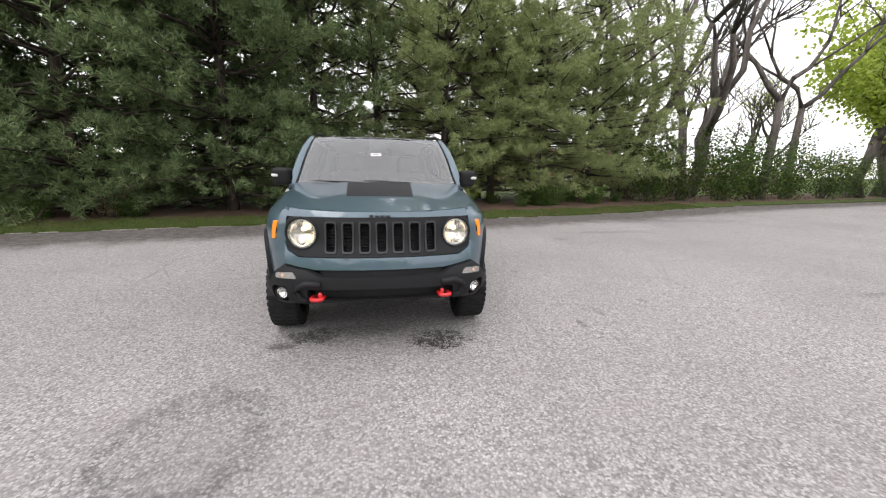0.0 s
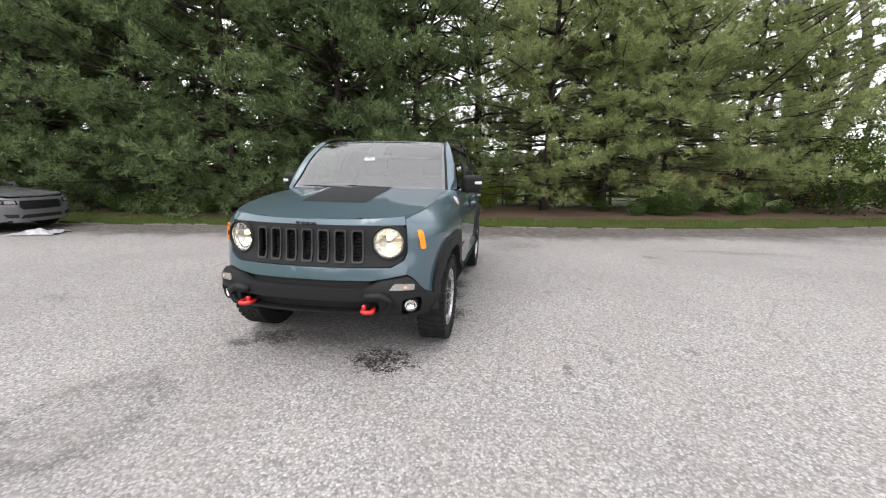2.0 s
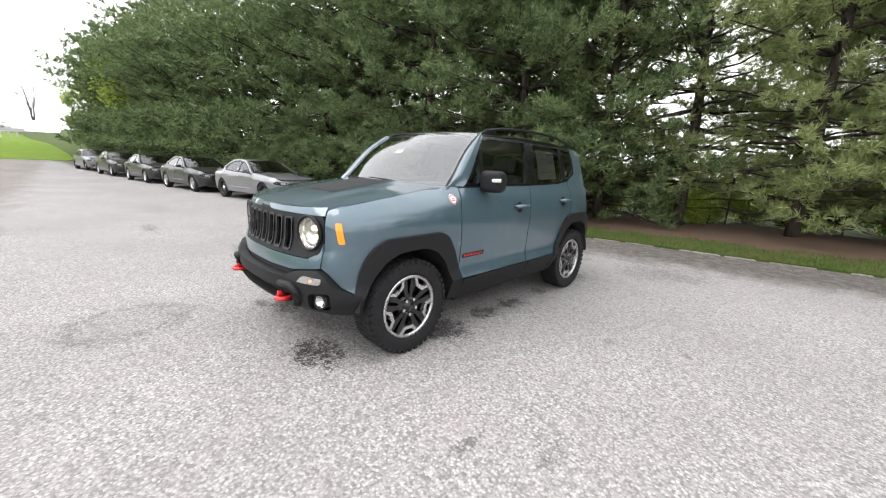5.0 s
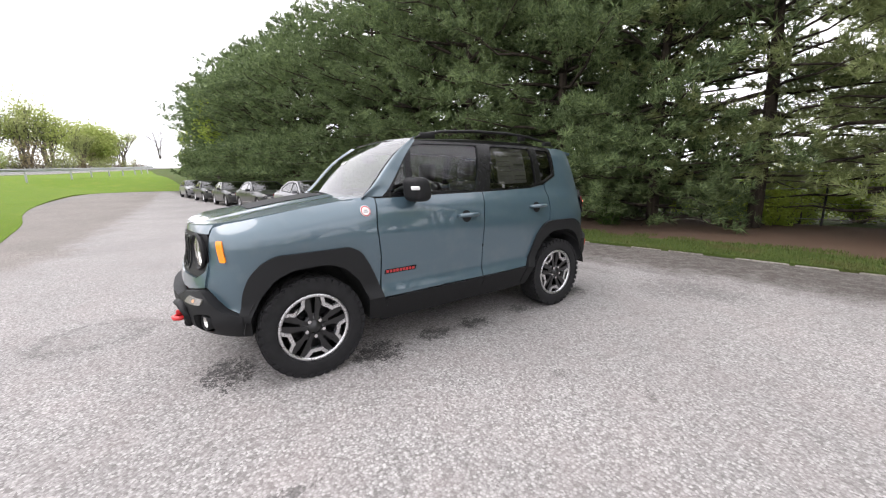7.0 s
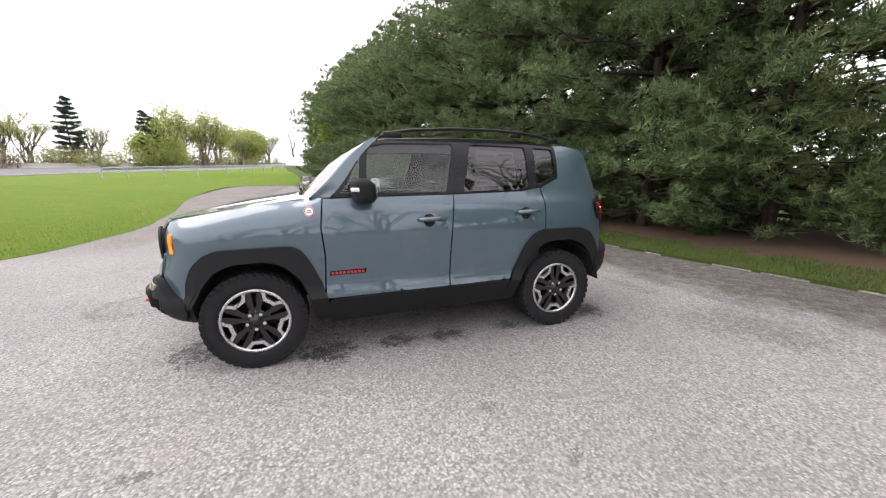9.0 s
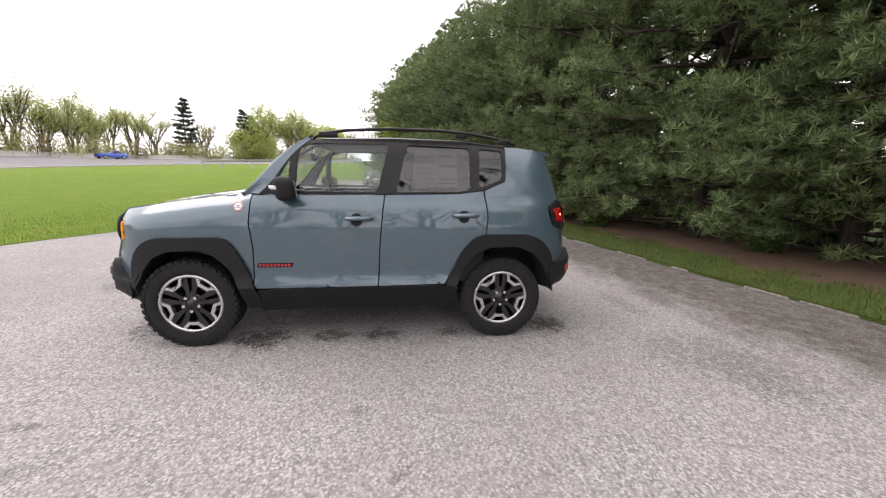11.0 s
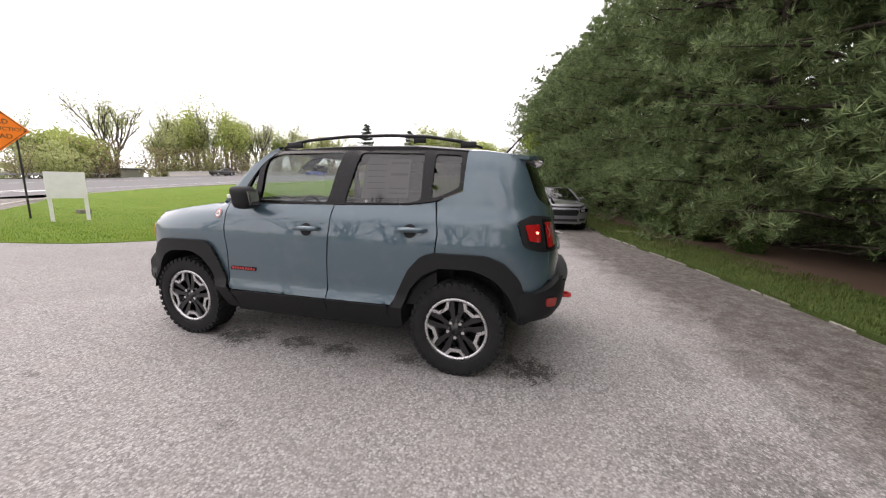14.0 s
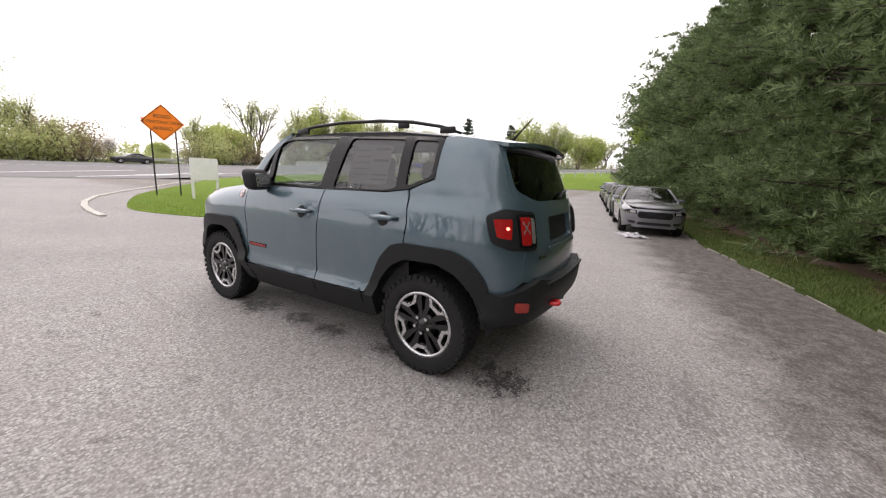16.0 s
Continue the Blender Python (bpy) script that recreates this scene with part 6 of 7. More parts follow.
    put("boot_lid", panel([(0.0, 1.80), (0.55, 1.76), (0.74, 1.72), (0.76, 2.1), (0.70, 2.38), (0.45, 2.47), (0.0, 2.50), (-0.45, 2.47), (-0.70, 2.38), (-0.76, 2.1), (-0.74, 1.72), (-0.55, 1.76)], deck, step=0.09, depth=-0.03, dense=0.06), paint)

    def roof(x, y, o=0.0):
        return Vector((x, y, lerp_table([(-0.1, 1.425), (0.3, 1.475), (0.7, 1.478), (1.0, 1.435)], y) - 0.045 * (abs(x) / 0.65) ** 2.5 + o))

    put("roof", panel([(0, -0.02), (0.45, 0.0), (0.62, 0.04), (0.645, 0.45), (0.62, 0.92), (0.0, 0.98), (-0.62, 0.92), (-0.645, 0.45), (-0.62, 0.04), (-0.45, 0.0)], roof, step=0.1, depth=-0.02, dense=0.06), paint)

    def screen(a, b, o=0.0):
        return Vector((a * (0.80 - 0.19 * b), -1.02 + 1.02 * b + 0.16 * a * a * (1 - 0.7 * b), 1.02 + 0.415 * b + 0.03 * math.sin(math.pi * b) * (1 - a * a) - 0.03 * a * a)) + Vector((0, -0.4, 0.9)) * o

    def rear_screen(a, b, o=0.0):
        return Vector((a * (0.78 - 0.17 * b), 1.85 - 0.92 * b - 0.10 * a * a * (1 - 0.7 * b), 1.10 + 0.345 * b + 0.03 * math.sin(math.pi * b) * (1 - a * a) - 0.03 * a * a)) + Vector((0, 0.4, 0.9)) * o

    for nm, fn in (("windscreen", screen), ("rear_screen", rear_screen)):
        put(nm, panel(rounded([(-0.98, 0.0), (-0.98, 1.0), (0.98, 1.0), (0.98, 0.0)], 0.06), fn, step=0.2, depth=0, dense=0.08), M_TINT, car, "", 60).visible_shadow = False
    put("scuttle", box(bmesh.new(), 0, -0.95, 0.985, 1.5, 0.18, 0.03, None, 0.01, 1), M_CLAD)

    nose = [(-uf(0.63), 0.24), (-uf(0.63), 0.78), (-uf(0.45), 0.785), (uf(0.45), 0.785), (uf(0.63), 0.78), (uf(0.63), 0.24)]
    gr = rounded([(-0.44, 0.52), (-0.50, 0.60), (-0.47, 0.72), (0.47, 0.72), (0.50, 0.60), (0.44, 0.52)], 0.04)
    lo = rounded([(-0.50, 0.32), (-0.44, 0.405), (0.44, 0.405), (0.50, 0.32)], 0.02)
    put("front_bumper", panel(nose, SEDAN, (gr, lo), step=0.08, depth=-0.03, dense=0.05), paint)
    g = put("grille", panel(gr, SEDAN, step=0.1, depth=0, lift=-0.05), M_DARK)
    bm = bmesh.new()
    for z in (0.56, 0.60, 0.64, 0.68):
        sweep(bm, [SEDAN(x, z, -0.020) for x in np.linspace(-0.46, 0.46, 9)], 0.010, 6)
    tube(bm, SEDAN(0, 0.53, -0.015), SEDAN(0, 0.715, -0.015), 0.016, None, 6)
    put("grille_bars", bm, M_CLAD, g)
    put("lower_grille", panel(lo, SEDAN, step=0.1, depth=0, lift=-0.04), M_DARK)

    def rear(a, z, o=0.0):
        u = W - abs(a)
        return SEDAN(u if a >= 0 else -u, z, o)

    put("rear_bumper", panel([(-0.80, 0.28), (-0.80, 1.03), (0.80, 1.03), (0.80, 0.28)], rear, step=0.1, depth=-0.03, dense=0.06), paint)
    put("floor_pan", box(bmesh.new(), 0, 0, 0.34, 1.5, 2.2, 0.2, None, 0.03, 1), M_DARK)
    put("floor_pan", box(bmesh.new(), 0, 0, 0.50, 1.08, 4.6, 0.4, None, 0.05, 1), M_DARK)
    put("cabin_floor", box(bmesh.new(), 0, 0.3, 0.72, 1.6, 2.6, 0.30, None, 0.05, 1), M_DARK)
    put("dashboard", box(bmesh.new(), 0, -0.72, 0.90, 1.5, 0.4, 0.18, None, 0.05, 2), M_DARK)
    for x in (0.40, -0.40):
        st = put("front_seat", box(bmesh.new(), x, 0.30, 1.02, 0.5, 0.16, 0.5, Matrix.Rotation(radians(-14), 4, "X"), 0.06, 2), M_SEAT)
        put("headrest", box(bmesh.new(), x, 0.38, 1.32, 0.26, 0.10, 0.12, None, 0.03, 2), M_SEAT, st)
    put("rear_seat", box(bmesh.new(), 0, 1.15, 0.98, 1.3, 0.2, 0.4, Matrix.Rotation(radians(-18), 4, "X"), 0.06, 2), M_SEAT)
    return car


M_SILVER = paint_mat("silver_paint", (0.13, 0.13, 0.142), 0.5)
M_BLACKCAR = paint_mat("black_car_paint", (0.006, 0.007, 0.008), 0.1, 0.0, 0.55)
M_BLUECAR = paint_mat("blue_car_paint", (0.02, 0.08, 0.42), 0.2)
ROW_A = 10.0
ROW_D = Vector((-math.cos(radians(ROW_A)), -math.sin(radians(ROW_A)), 0))


def row_pose(k):
    p = Vector((-11.45, 2.06, 0)) + ROW_D * (5.35 * k)
    return pose(p.x, p.y, lot_z(p.x), 0, 0, 90 + ROW_A) @ Matrix.Diagonal((0.95, 0.90, 0.97, 1))


silver = build_sedan(M_SILVER, "steel", "silver saloon with black steel wheels, parked along the verge")
silver.matrix_world = row_pose(0)
black = build_sedan(M_BLACKCAR, "alloy", "black saloon with bright alloy wheels, parked in the row")
black.matrix_world = row_pose(1)
for k in (2, 3):
    copy_thing(black, row_pose(k))
tagged(copy_thing(silver, row_pose(4)), "silver saloon at the far end of the row")
# cars out on the road
def road_pose(s, t, turn):
    return Matrix.Translation(road_at(s, t, 0.014)) @ pose(0, 0, 0, 0, 0, turn)


tagged(copy_thing(black, road_pose(3.05, 0.93, 84)), "dark saloon out on the road")["group"] = "cars on the road"
blue = build_sedan(M_BLUECAR, "alloy", "bright blue saloon on the far road")
blue["group"] = "cars on the road"
blue.matrix_world = road_pose(5.85, 0.88, 68)
tagged(copy_thing(black, road_pose(4.85, 0.84, 84)), "dark saloon out on the road")["group"] = "cars on the road"

# crumpled plastic sheet lying by the silver car's nose
bm = bmesh.new()
bmesh.ops.create_grid(bm, x_segments=26, y_segments=16, size=0.5)
for v in bm.verts:
    x, y = v.co.x, v.co.y
    v.co = (x * 0.72 + 0.05 * noise.noise((x * 5, y * 5, 1)), y * 0.50 + 0.05 * noise.noise((x * 5, y * 5, 9)), 0.012 + 0.16 * abs(noise.noise((x * 4, y * 4, 3))) * (1 - 2.6 * x * x) * (1 - 2.6 * y * y) + 0.02 * abs(noise.noise((x * 14, y * 14, 5))))
M_SHEETING = plain("grey_plastic_sheet", (0.42, 0.42, 0.44), 0.3, vary=0.35, scale=14)
cr = part("plastic_sheet", bm, M_SHEETING, None, "", 25)
cr.matrix_world = pose(-8.75, 1.95, 0.0, 0, 0, 25) @ Matrix.Scale(1.2, 4)
tagged(cr, "crumpled grey plastic sheet lying on the paving", "plastic sheet")

# ---- trees ----
def limb(bm, a, b, r0, r1, bends, seed, n=6, wob=0.12):
    """A bent, tapering limb; returns its points."""
    a, b = Vector(a), Vector(b)
    ln = (b - a).length
    pts, rad = [], []
    for i in range(bends + 1):
        t = i / bends
        off = Vector((noise.noise((seed, t * 2.2, 1)), noise.noise((seed, t * 2.2, 7)), noise.noise((seed, t * 2.2, 13)))) * (wob * ln * math.sin(math.pi * min(1, t * 1.2)) if i else 0)
        pts.append(a.lerp(b, t) + off)
        rad.append(r0 + (r1 - r0) * t)
    sweep(bm, pts, rad, n, up=(0.31, 0.2, 0.93))
    return pts


def tuft(verts, faces, p, d, size, count, r, width=0.05):
    """A spray of needles about direction d."""
    s = d.orthogonal().normalized()
    u = d.cross(s)
    for k in range(count):
        a = r.uniform(0, 6.283)
        spread = r.uniform(0.2, 1.35)
        way = d * math.cos(spread) + (s * math.cos(a) + u * math.sin(a)) * math.sin(spread)
        side = way.cross(Vector((r.uniform(-1, 1), r.uniform(-1, 1), r.uniform(-1, 1)))).normalized() * size * width
        o = p + way * size * 0.08
        i = len(verts)
        tip = o + way * (size * r.uniform(0.75, 1.15))
        verts.extend((o - side, o + side, tip))
        faces.append((i, i + 1, i + 2))


def pine_meshes(seed, height, spread, bare, clumps, needles, size, mat, open_=0.0, width=0.05):
    """A white pine: trunk with whorled limbs, and a crown of needle plumes, thinner on the side turned from the sun (+y). bare: height of the lowest branches; open_: share of dead, bare limbs."""
    r = random.Random(seed)
    wood = bmesh.new()
    lean = Vector((r.uniform(-0.3, 0.3), r.uniform(-0.3, 0.3), height))
    stem = limb(wood, (0, 0, -0.1), lean, 0.09 + height * 0.005, 0.03, 9, seed, 10, 0.015)
    verts, faces = [], []
    z = bare
    while z < height * 0.98:
        t = z / height
        base = stem[0].lerp(lean, t)
        reach = spread * (0.72 + 0.28 * math.sin(math.pi * t)) * (1.0 if t < 0.55 else max(0.10, (1.0 - t) / 0.45) ** 0.8)
        whorl = r.randint(4, 6)
        a0 = r.uniform(0, 6.283)
        for k in range(whorl):
            a = a0 + 6.283 * k / whorl + r.uniform(-0.4, 0.4)
            ln = reach * r.uniform(0.55, 1.15)
            droop = r.uniform(-0.22, 0.15) if t < 0.35 else r.uniform(0.0, 0.5)
            tip = base + Vector((math.cos(a) * ln, math.sin(a) * ln, ln * droop))
            pts = limb(wood, base, tip, 0.014 + 0.013 * ln, 0.005, 5, r.uniform(0, 99), 4, 0.12)
            if r.random() < open_:
                for _ in range(4):
                    q = pts[r.randint(1, 4)]
                    limb(wood, q, q + Vector((math.cos(a + r.uniform(-1, 1)), math.sin(a + r.uniform(-1, 1)), r.uniform(-0.2, 0.5))) * r.uniform(0.3, 0.9), 0.008, 0.003, 2, r.uniform(0, 99), 3, 0.1)
                continue
            n = max(2, int(ln * clumps))
            for j in range(n):
                f = 0.12 + 0.88 * (j + r.random()) / n
                q = min(4.999, f * 5)
                p = pts[int(q)].lerp(pts[int(q) + 1], q - int(q))
                az = a + r.choice((-1, 1)) * r.uniform(0.1, 1.2)
                out = Vector((math.cos(az), math.sin(az), r.uniform(0.0, 0.75))).normalized()
                p2 = p + out * (r.uniform(0.1, 0.7) * (1.2 - 0.6 * f) * min(1.2, ln))
                lump = noise.noise((p2.x * 0.75 + seed, p2.y * 0.75, p2.z * 0.9))
                if lump < -0.14 and r.random() < 0.72 or p2.y > 0.9 and r.random() < 0.2:
                    continue
                long = size * r.uniform(1.6, 3.2)
                for m in range(9):
                    g = m / 8
                    o = out * (long * g) + Vector((r.gauss(0, 1), r.gauss(0, 1), r.gauss(0, 0.8))) * size * 0.42 * (1.1 - 0.6 * g)
                    d = (out * (0.5 + g) + Vector((r.uniform(-0.7, 0.7), r.uniform(-0.7, 0.7), r.uniform(-0.1, 0.9)))).normalized()
                    tuft(verts, faces, p2 + o, d, size * r.uniform(0.7, 1.1), needles, r, width)
        z += r.uniform(0.26, 0.46) * (1 + 0.25 * t)
    crown = bpy.data.meshes.new("crown")
    crown.from_pydata(verts, [], faces)
    crown.materials.append(mat)
    trunk = bpy.data.meshes.new("trunk")
    wood.to_mesh(trunk)
    wood.free()
    trunk.materials.append(M_BARK)
    trunk.shade_smooth()
    return trunk, crown


def plant(kind, meshes, x, y, turn, scale, label, category, group, z=-0.02):
    tree = empty(kind, pose(x, y, z, 0, 0, turn) @ Matrix.Scale(scale, 4))
    for name, me in zip(("trunk", "crown"), meshes):
        if me:
            new(name, me).parent = tree
    return tagged(tree, label, category, group)


NEAR = [pine_meshes(11, 9.6, 2.8, 0.15, 7.0, 13, 0.17, M_NEEDLE, 0, 0.068), pine_meshes(12, 9.0, 2.7, 0.25, 7.0, 13, 0.17, M_NEEDLE, 0, 0.068), pine_meshes(13, 10.0, 2.9, 0.5, 6.6, 13, 0.17, M_NEEDLE, 0.06, 0.068)]
PALE = [pine_meshes(14, 10.0, 3.1, 0.8, 6.0, 12, 0.18, M_NEEDLE_PALE, 0.10, 0.068), pine_meshes(15, 9.2, 2.9, 0.6, 6.0, 12, 0.18, M_NEEDLE_PALE, 0.14, 0.068)]
FAR = [pine_meshes(16, 10.5, 2.9, 0.2, 2.9, 6, 0.28, M_NEEDLE, 0, 0.12), pine_meshes(17, 9.8, 2.8, 0.2, 2.9, 6, 0.28, M_NEEDLE, 0, 0.12)]
OPEN = pine_meshes(18, 10.5, 2.6, 1.2, 5.5, 12, 0.18, M_NEEDLE_PALE, 0.60, 0.068)
trow = random.Random(3)
DENSE = "tall dense dark green pine with boughs down to the ground"
for i, (x, off) in enumerate([(-17.6, 3.7), (-14.6, 3.5), (-11.4, 3.8), (-8.0, 3.4), (-4.5, 3.6), (-2.0, 4.3), (-13.0, 6.8), (-6.4, 7.0), (-4.2, 7.8), (-9.6, 7.6), (-16.4, 7.0), (-19.6, 6.8)]):
    plant("pine_tree", (FAR if off > 6 else NEAR)[(0, 1, 0, 1, 2, 1, 0, 1, 0, 1, 0, 1)[i]], x, kerb_y(x) + off, trow.uniform(-35, 35), trow.uniform(1.18, 1.32), DENSE, "pine tree", "pines along the lot")
x = -20.8
while x > -50:
    plant("pine_tree", FAR[trow.randint(0, 1)], x, kerb_y(x) + trow.uniform(2.9, 3.4), trow.uniform(-35, 35), trow.uniform(1.12, 1.30), DENSE, "pine tree", "pines along the lot", lot_z(x))
    x -= trow.uniform(2.6, 3.3)
for i, (x, y) in enumerate([(0.1, 10.2), (2.7, 10.5), (5.0, 11.2), (7.3, 11.7), (10.6, 12.6), (13.6, 14.2)]):
    plant("pine_tree", OPEN if i == 0 else PALE[i % 2], x, y, trow.uniform(-35, 35), trow.uniform(1.08, 1.22), "tall pale green pine with open, partly bare boughs", "pine tree", "pines along the lot")

for x, y in ((2.3, 15.2), (5.6, 15.2), (9.0, 16.5)):
    plant("pine_tree", PALE[int(x) % 2], x, y, trow.uniform(-35, 35), trow.uniform(1.1, 1.2), "tall pale green pine in the second row", "pine tree", "pines along the lot")


def leaf_cloud(verts, faces, c, radii, count, size, r, hollow=0.45):
    """Small folded leaves scattered through a lump."""
    for _ in range(count):
        d = Vector((r.gauss(0, 1), r.gauss(0, 1), r.gauss(0, 1))).normalized() * (hollow + (1 - hollow) * r.random() ** 0.6)
        p = Vector(c) + Vector((d.x * radii[0], d.y * radii[1], d.z * radii[2]))
        a = Vector((r.uniform(-1, 1), r.uniform(-1, 1), r.uniform(-1, 1))).normalized() * size * r.uniform(0.6, 1.3)
        b = a.orthogonal().normalized() * size * 0.42
        i = len(verts)
        verts.extend((p - a * 0.5, p + b, p + a * 0.5, p - b))
        faces.append((i, i + 1, i + 2, i + 3))


def leafy_meshes(seed, height, spread, leaves, size, mat, bark, trunks=1, first=0.25, lump=0.5, low=2, thick=1.0):
    """A broad-leaved tree in spring: forking limbs and thin leaf lumps at the twig ends. leaves: leaves at each twig end, 0 for a bare tree."""
    r = random.Random(seed)
    wood = bmesh.new()
    verts, faces = [], []

    def grow(p, d, ln, rad, depth):
        tip = p + d * ln
        pts = limb(wood, p, tip, rad, rad * 0.62, 2 if depth > 2 else 3, r.uniform(0, 99), 6 if depth < 2 else 3, 0.14)
        tip = pts[-1]
        if leaves and depth >= low:
            for q in pts[1:]:
                leaf_cloud(verts, faces, q, (lump, lump, lump * 1.1), max(1, leaves // (3 if depth < 4 else 2)), size, r, 0.1)
        if depth >= 4:
            return
        for k in range(r.randint(2, 3) + (1 if depth == 3 else 0)):
            side = Vector((r.uniform(-1, 1), r.uniform(-1, 1), r.uniform(-0.15, 0.8)))
            nd = (d * 0.75 + side * spread).normalized()
            grow(tip if k < 2 else pts[-2], nd, ln * r.uniform(0.50, 0.95), rad * 0.58, depth + 1)

    for k in range(trunks):
        a = 6.283 * k / max(1, trunks)
        d = Vector((math.cos(a) * 0.16 * (trunks > 1) + r.uniform(-0.06, 0.06), math.sin(a) * 0.16 * (trunks > 1) + r.uniform(-0.06, 0.06), 1)).normalized()
        grow(Vector((math.cos(a) * 0.15 * (trunks > 1), math.sin(a) * 0.15 * (trunks > 1), -0.1)), d, height * first * r.uniform(0.85, 1.15), height * thick * (0.013 if trunks < 3 else 0.008), 0)
    trunk = bpy.data.meshes.new("trunk")
    wood.to_mesh(trunk)
    wood.free()
    trunk.materials.append(bark)
    trunk.shade_smooth()
    if not leaves:
        return trunk, None
    crown = bpy.data.meshes.new("crown")
    crown.from_pydata(verts, [], faces)
    crown.materials.append(mat)
    return trunk, crown


def shrub_mesh(seed, w, h, leaves, size, mat, bark):
    r = random.Random(seed)
    wood = bmesh.new()
    verts, faces = [], []
    for k in range(9):
        a = r.uniform(0, 6.283)
        q = Vector((math.cos(a) * w * r.uniform(0.1, 0.42), math.sin(a) * w * r.uniform(0.1, 0.42), h * r.uniform(0.45, 0.95)))
        pts = limb(wood, (q.x * 0.15, q.y * 0.15, -0.05), q, 0.025, 0.006, 4, r.uniform(0, 99), 4, 0.12)
        for p in pts[1:]:
            leaf_cloud(verts, faces, p, (w * 0.20, w * 0.20, h * 0.16), leaves, size, r, 0.15)
    trunk = bpy.data.meshes.new("stems")
    wood.to_mesh(trunk)
    wood.free()
    trunk.materials.append(bark)
    crown = bpy.data.meshes.new("leaves")
    crown.from_pydata(verts, [], faces)
    crown.materials.append(mat)
    return trunk, crown


# bare and budding trees beyond the lot's corner
BARE = [leafy_meshes(31, 15, 0.62, 0, 0, None, M_BARK_GREY, 3, thick=1.8), leafy_meshes(32, 13, 0.7, 5, 0.10, M_SPRING, M_BARK_GREY, 2), leafy_meshes(33, 14, 0.66, 3, 0.10, M_SPRING_DULL, M_BARK_GREY, 1)]
for x, y, k, s in ((15.6, 16.8, 0, 1.7), (19.4, 15.6, 0, 1.6), (22.6, 13.6, 2, 1.5), (26.5, 15.2, 2, 1.5), (23.1, 19.3, 1, 1.35), (28.1, 18.7, 1, 1.2), (17.5, 22.4, 0, 1.4), (32.5, 22.4, 1, 1.3), (11.9, 20.6, 2, 1.3), (25.0, 26.2, 2, 1.4), (30.0, -16.3, 0, 1.3), (36.2, -5.1, 0, 1.4), (33.8, 4.9, 2, 1.3), (41.2, -23.8, 2, 1.4), (26.2, -31.3, 0, 1.3),
                   (23.8, -8.8, 0, 1.2), (27.5, -2.6, 2, 1.3), (25.0, 3.0, 0, 1.25), (31.2, -10.7, 2, 1.35), (28.8, -22.6, 1, 1.3), (35.0, 11.2, 0, 1.35), (38.8, -13.8, 1, 1.4), (33.8, -0.1, 1, 1.3)):
    plant("bare_tree", BARE[k], x, y, trow.uniform(0, 360), s, "tall thin-limbed tree just coming into bud", "tree", "budding trees beyond the verge")
GREEN = [leafy_meshes(41, 12, 0.62, 40, 0.16, M_SPRING, M_BARK_GREY, 1, 0.20, 0.8)]
for x, y, s in ((-38.5, 0.5, 1.4), (-49, -1.2, 1.3), (33.5, 15.5, 1.9), (38, 17.5, 2.2), (36.5, 15.0, 1.8), (47, 24, 2.2)):
    plant("leafy_tree", GREEN[0], x, y, trow.uniform(0, 360), s, "broad tree in bright yellow-green spring leaf", "tree", "leafy trees")
SHRUBS = [shrub_mesh(51, 3.0, 2.6, 70, 0.09, M_SHRUB, M_BARK_GREY), shrub_mesh(52, 2.8, 2.4, 34, 0.08, M_BUD, M_BARK_GREY), shrub_mesh(53, 2.2, 1.3, 70, 0.08, M_SPRING, M_BARK_GREY), shrub_mesh(54, 1.6, 0.9, 42, 0.08, M_SHRUB, M_BARK_GREY)]
for x, y, k, s in ((13.5, 11.9, 0, 1.3), (16.0, 12.3, 0, 1.43), (18.8, 12.7, 0, 1.49), (21.8, 13.4, 0, 1.43), (25.0, 14.2, 0, 1.43), (28.8, 14.7, 0, 1.3), (32.5, 15.6, 0, 1.37), (36.9, 16.2, 0, 1.0), (41.2, 17.2, 0, 1.0), (46.2, 18.1, 0, 1.1),
                   (14.4, 14.4, 1, 1.25), (18.1, 15.4, 1, 1.4), (21.9, 16.2, 1, 1.35), (26.2, 17.4, 1, 1.3), (11.5, 15.2, 1, 1.0), (30.6, 18.7, 1, 1.3),
                   (26.2, -13.8, 0, 1.5), (28.1, -6.3, 0, 1.6), (27.5, 1.8, 0, 1.5), (30.0, 7.4, 0, 1.6), (28.8, -18.8, 0, 1.5)):
    plant("shrub", SHRUBS[k], x, y, trow.uniform(0, 360), s, "dense dark green roadside shrub" if k == 0 else "reddish brown budding shrub", "shrub", "shrubs beyond the verge")
for x, y, s in ((2.9, 13.4, 1.2), (1.4, 14.6, 1.3), (4.9, 14.2, 1.0), (-9.2, 13.6, 1.1), (-6.6, 14.4, 1.2), (-3.4, 14.2, 1.1), (-0.6, 13.6, 1.3), (0.5, 12.6, 0.9), (0.3, 11.2, 0.75), (-0.9, 11.8, 0.8), (-12, 13.0, 1.1)):
    plant("shrub", SHRUBS[2], x, y, trow.uniform(0, 360), s, "low bright yellow-green shrub behind the pines", "shrub", "bright shrubs behind the pines")
for i in range(20):
    x = trow.uniform(-16, 12)
    y = kerb_y(x) + trow.uniform(2.0, 3.6) + (1.0 if x > 0.5 else 0)
    k = 3 if trow.random() < 0.75 or x > -4 else 1
    plant("undergrowth", SHRUBS[k], x, y, trow.uniform(0, 360), trow.uniform(0.45, 0.95) * (0.55 if k == 1 else 1), "low leafy undergrowth" + (" with brown stems" if k == 1 else " at the foot of the pines"), "undergrowth", "undergrowth")

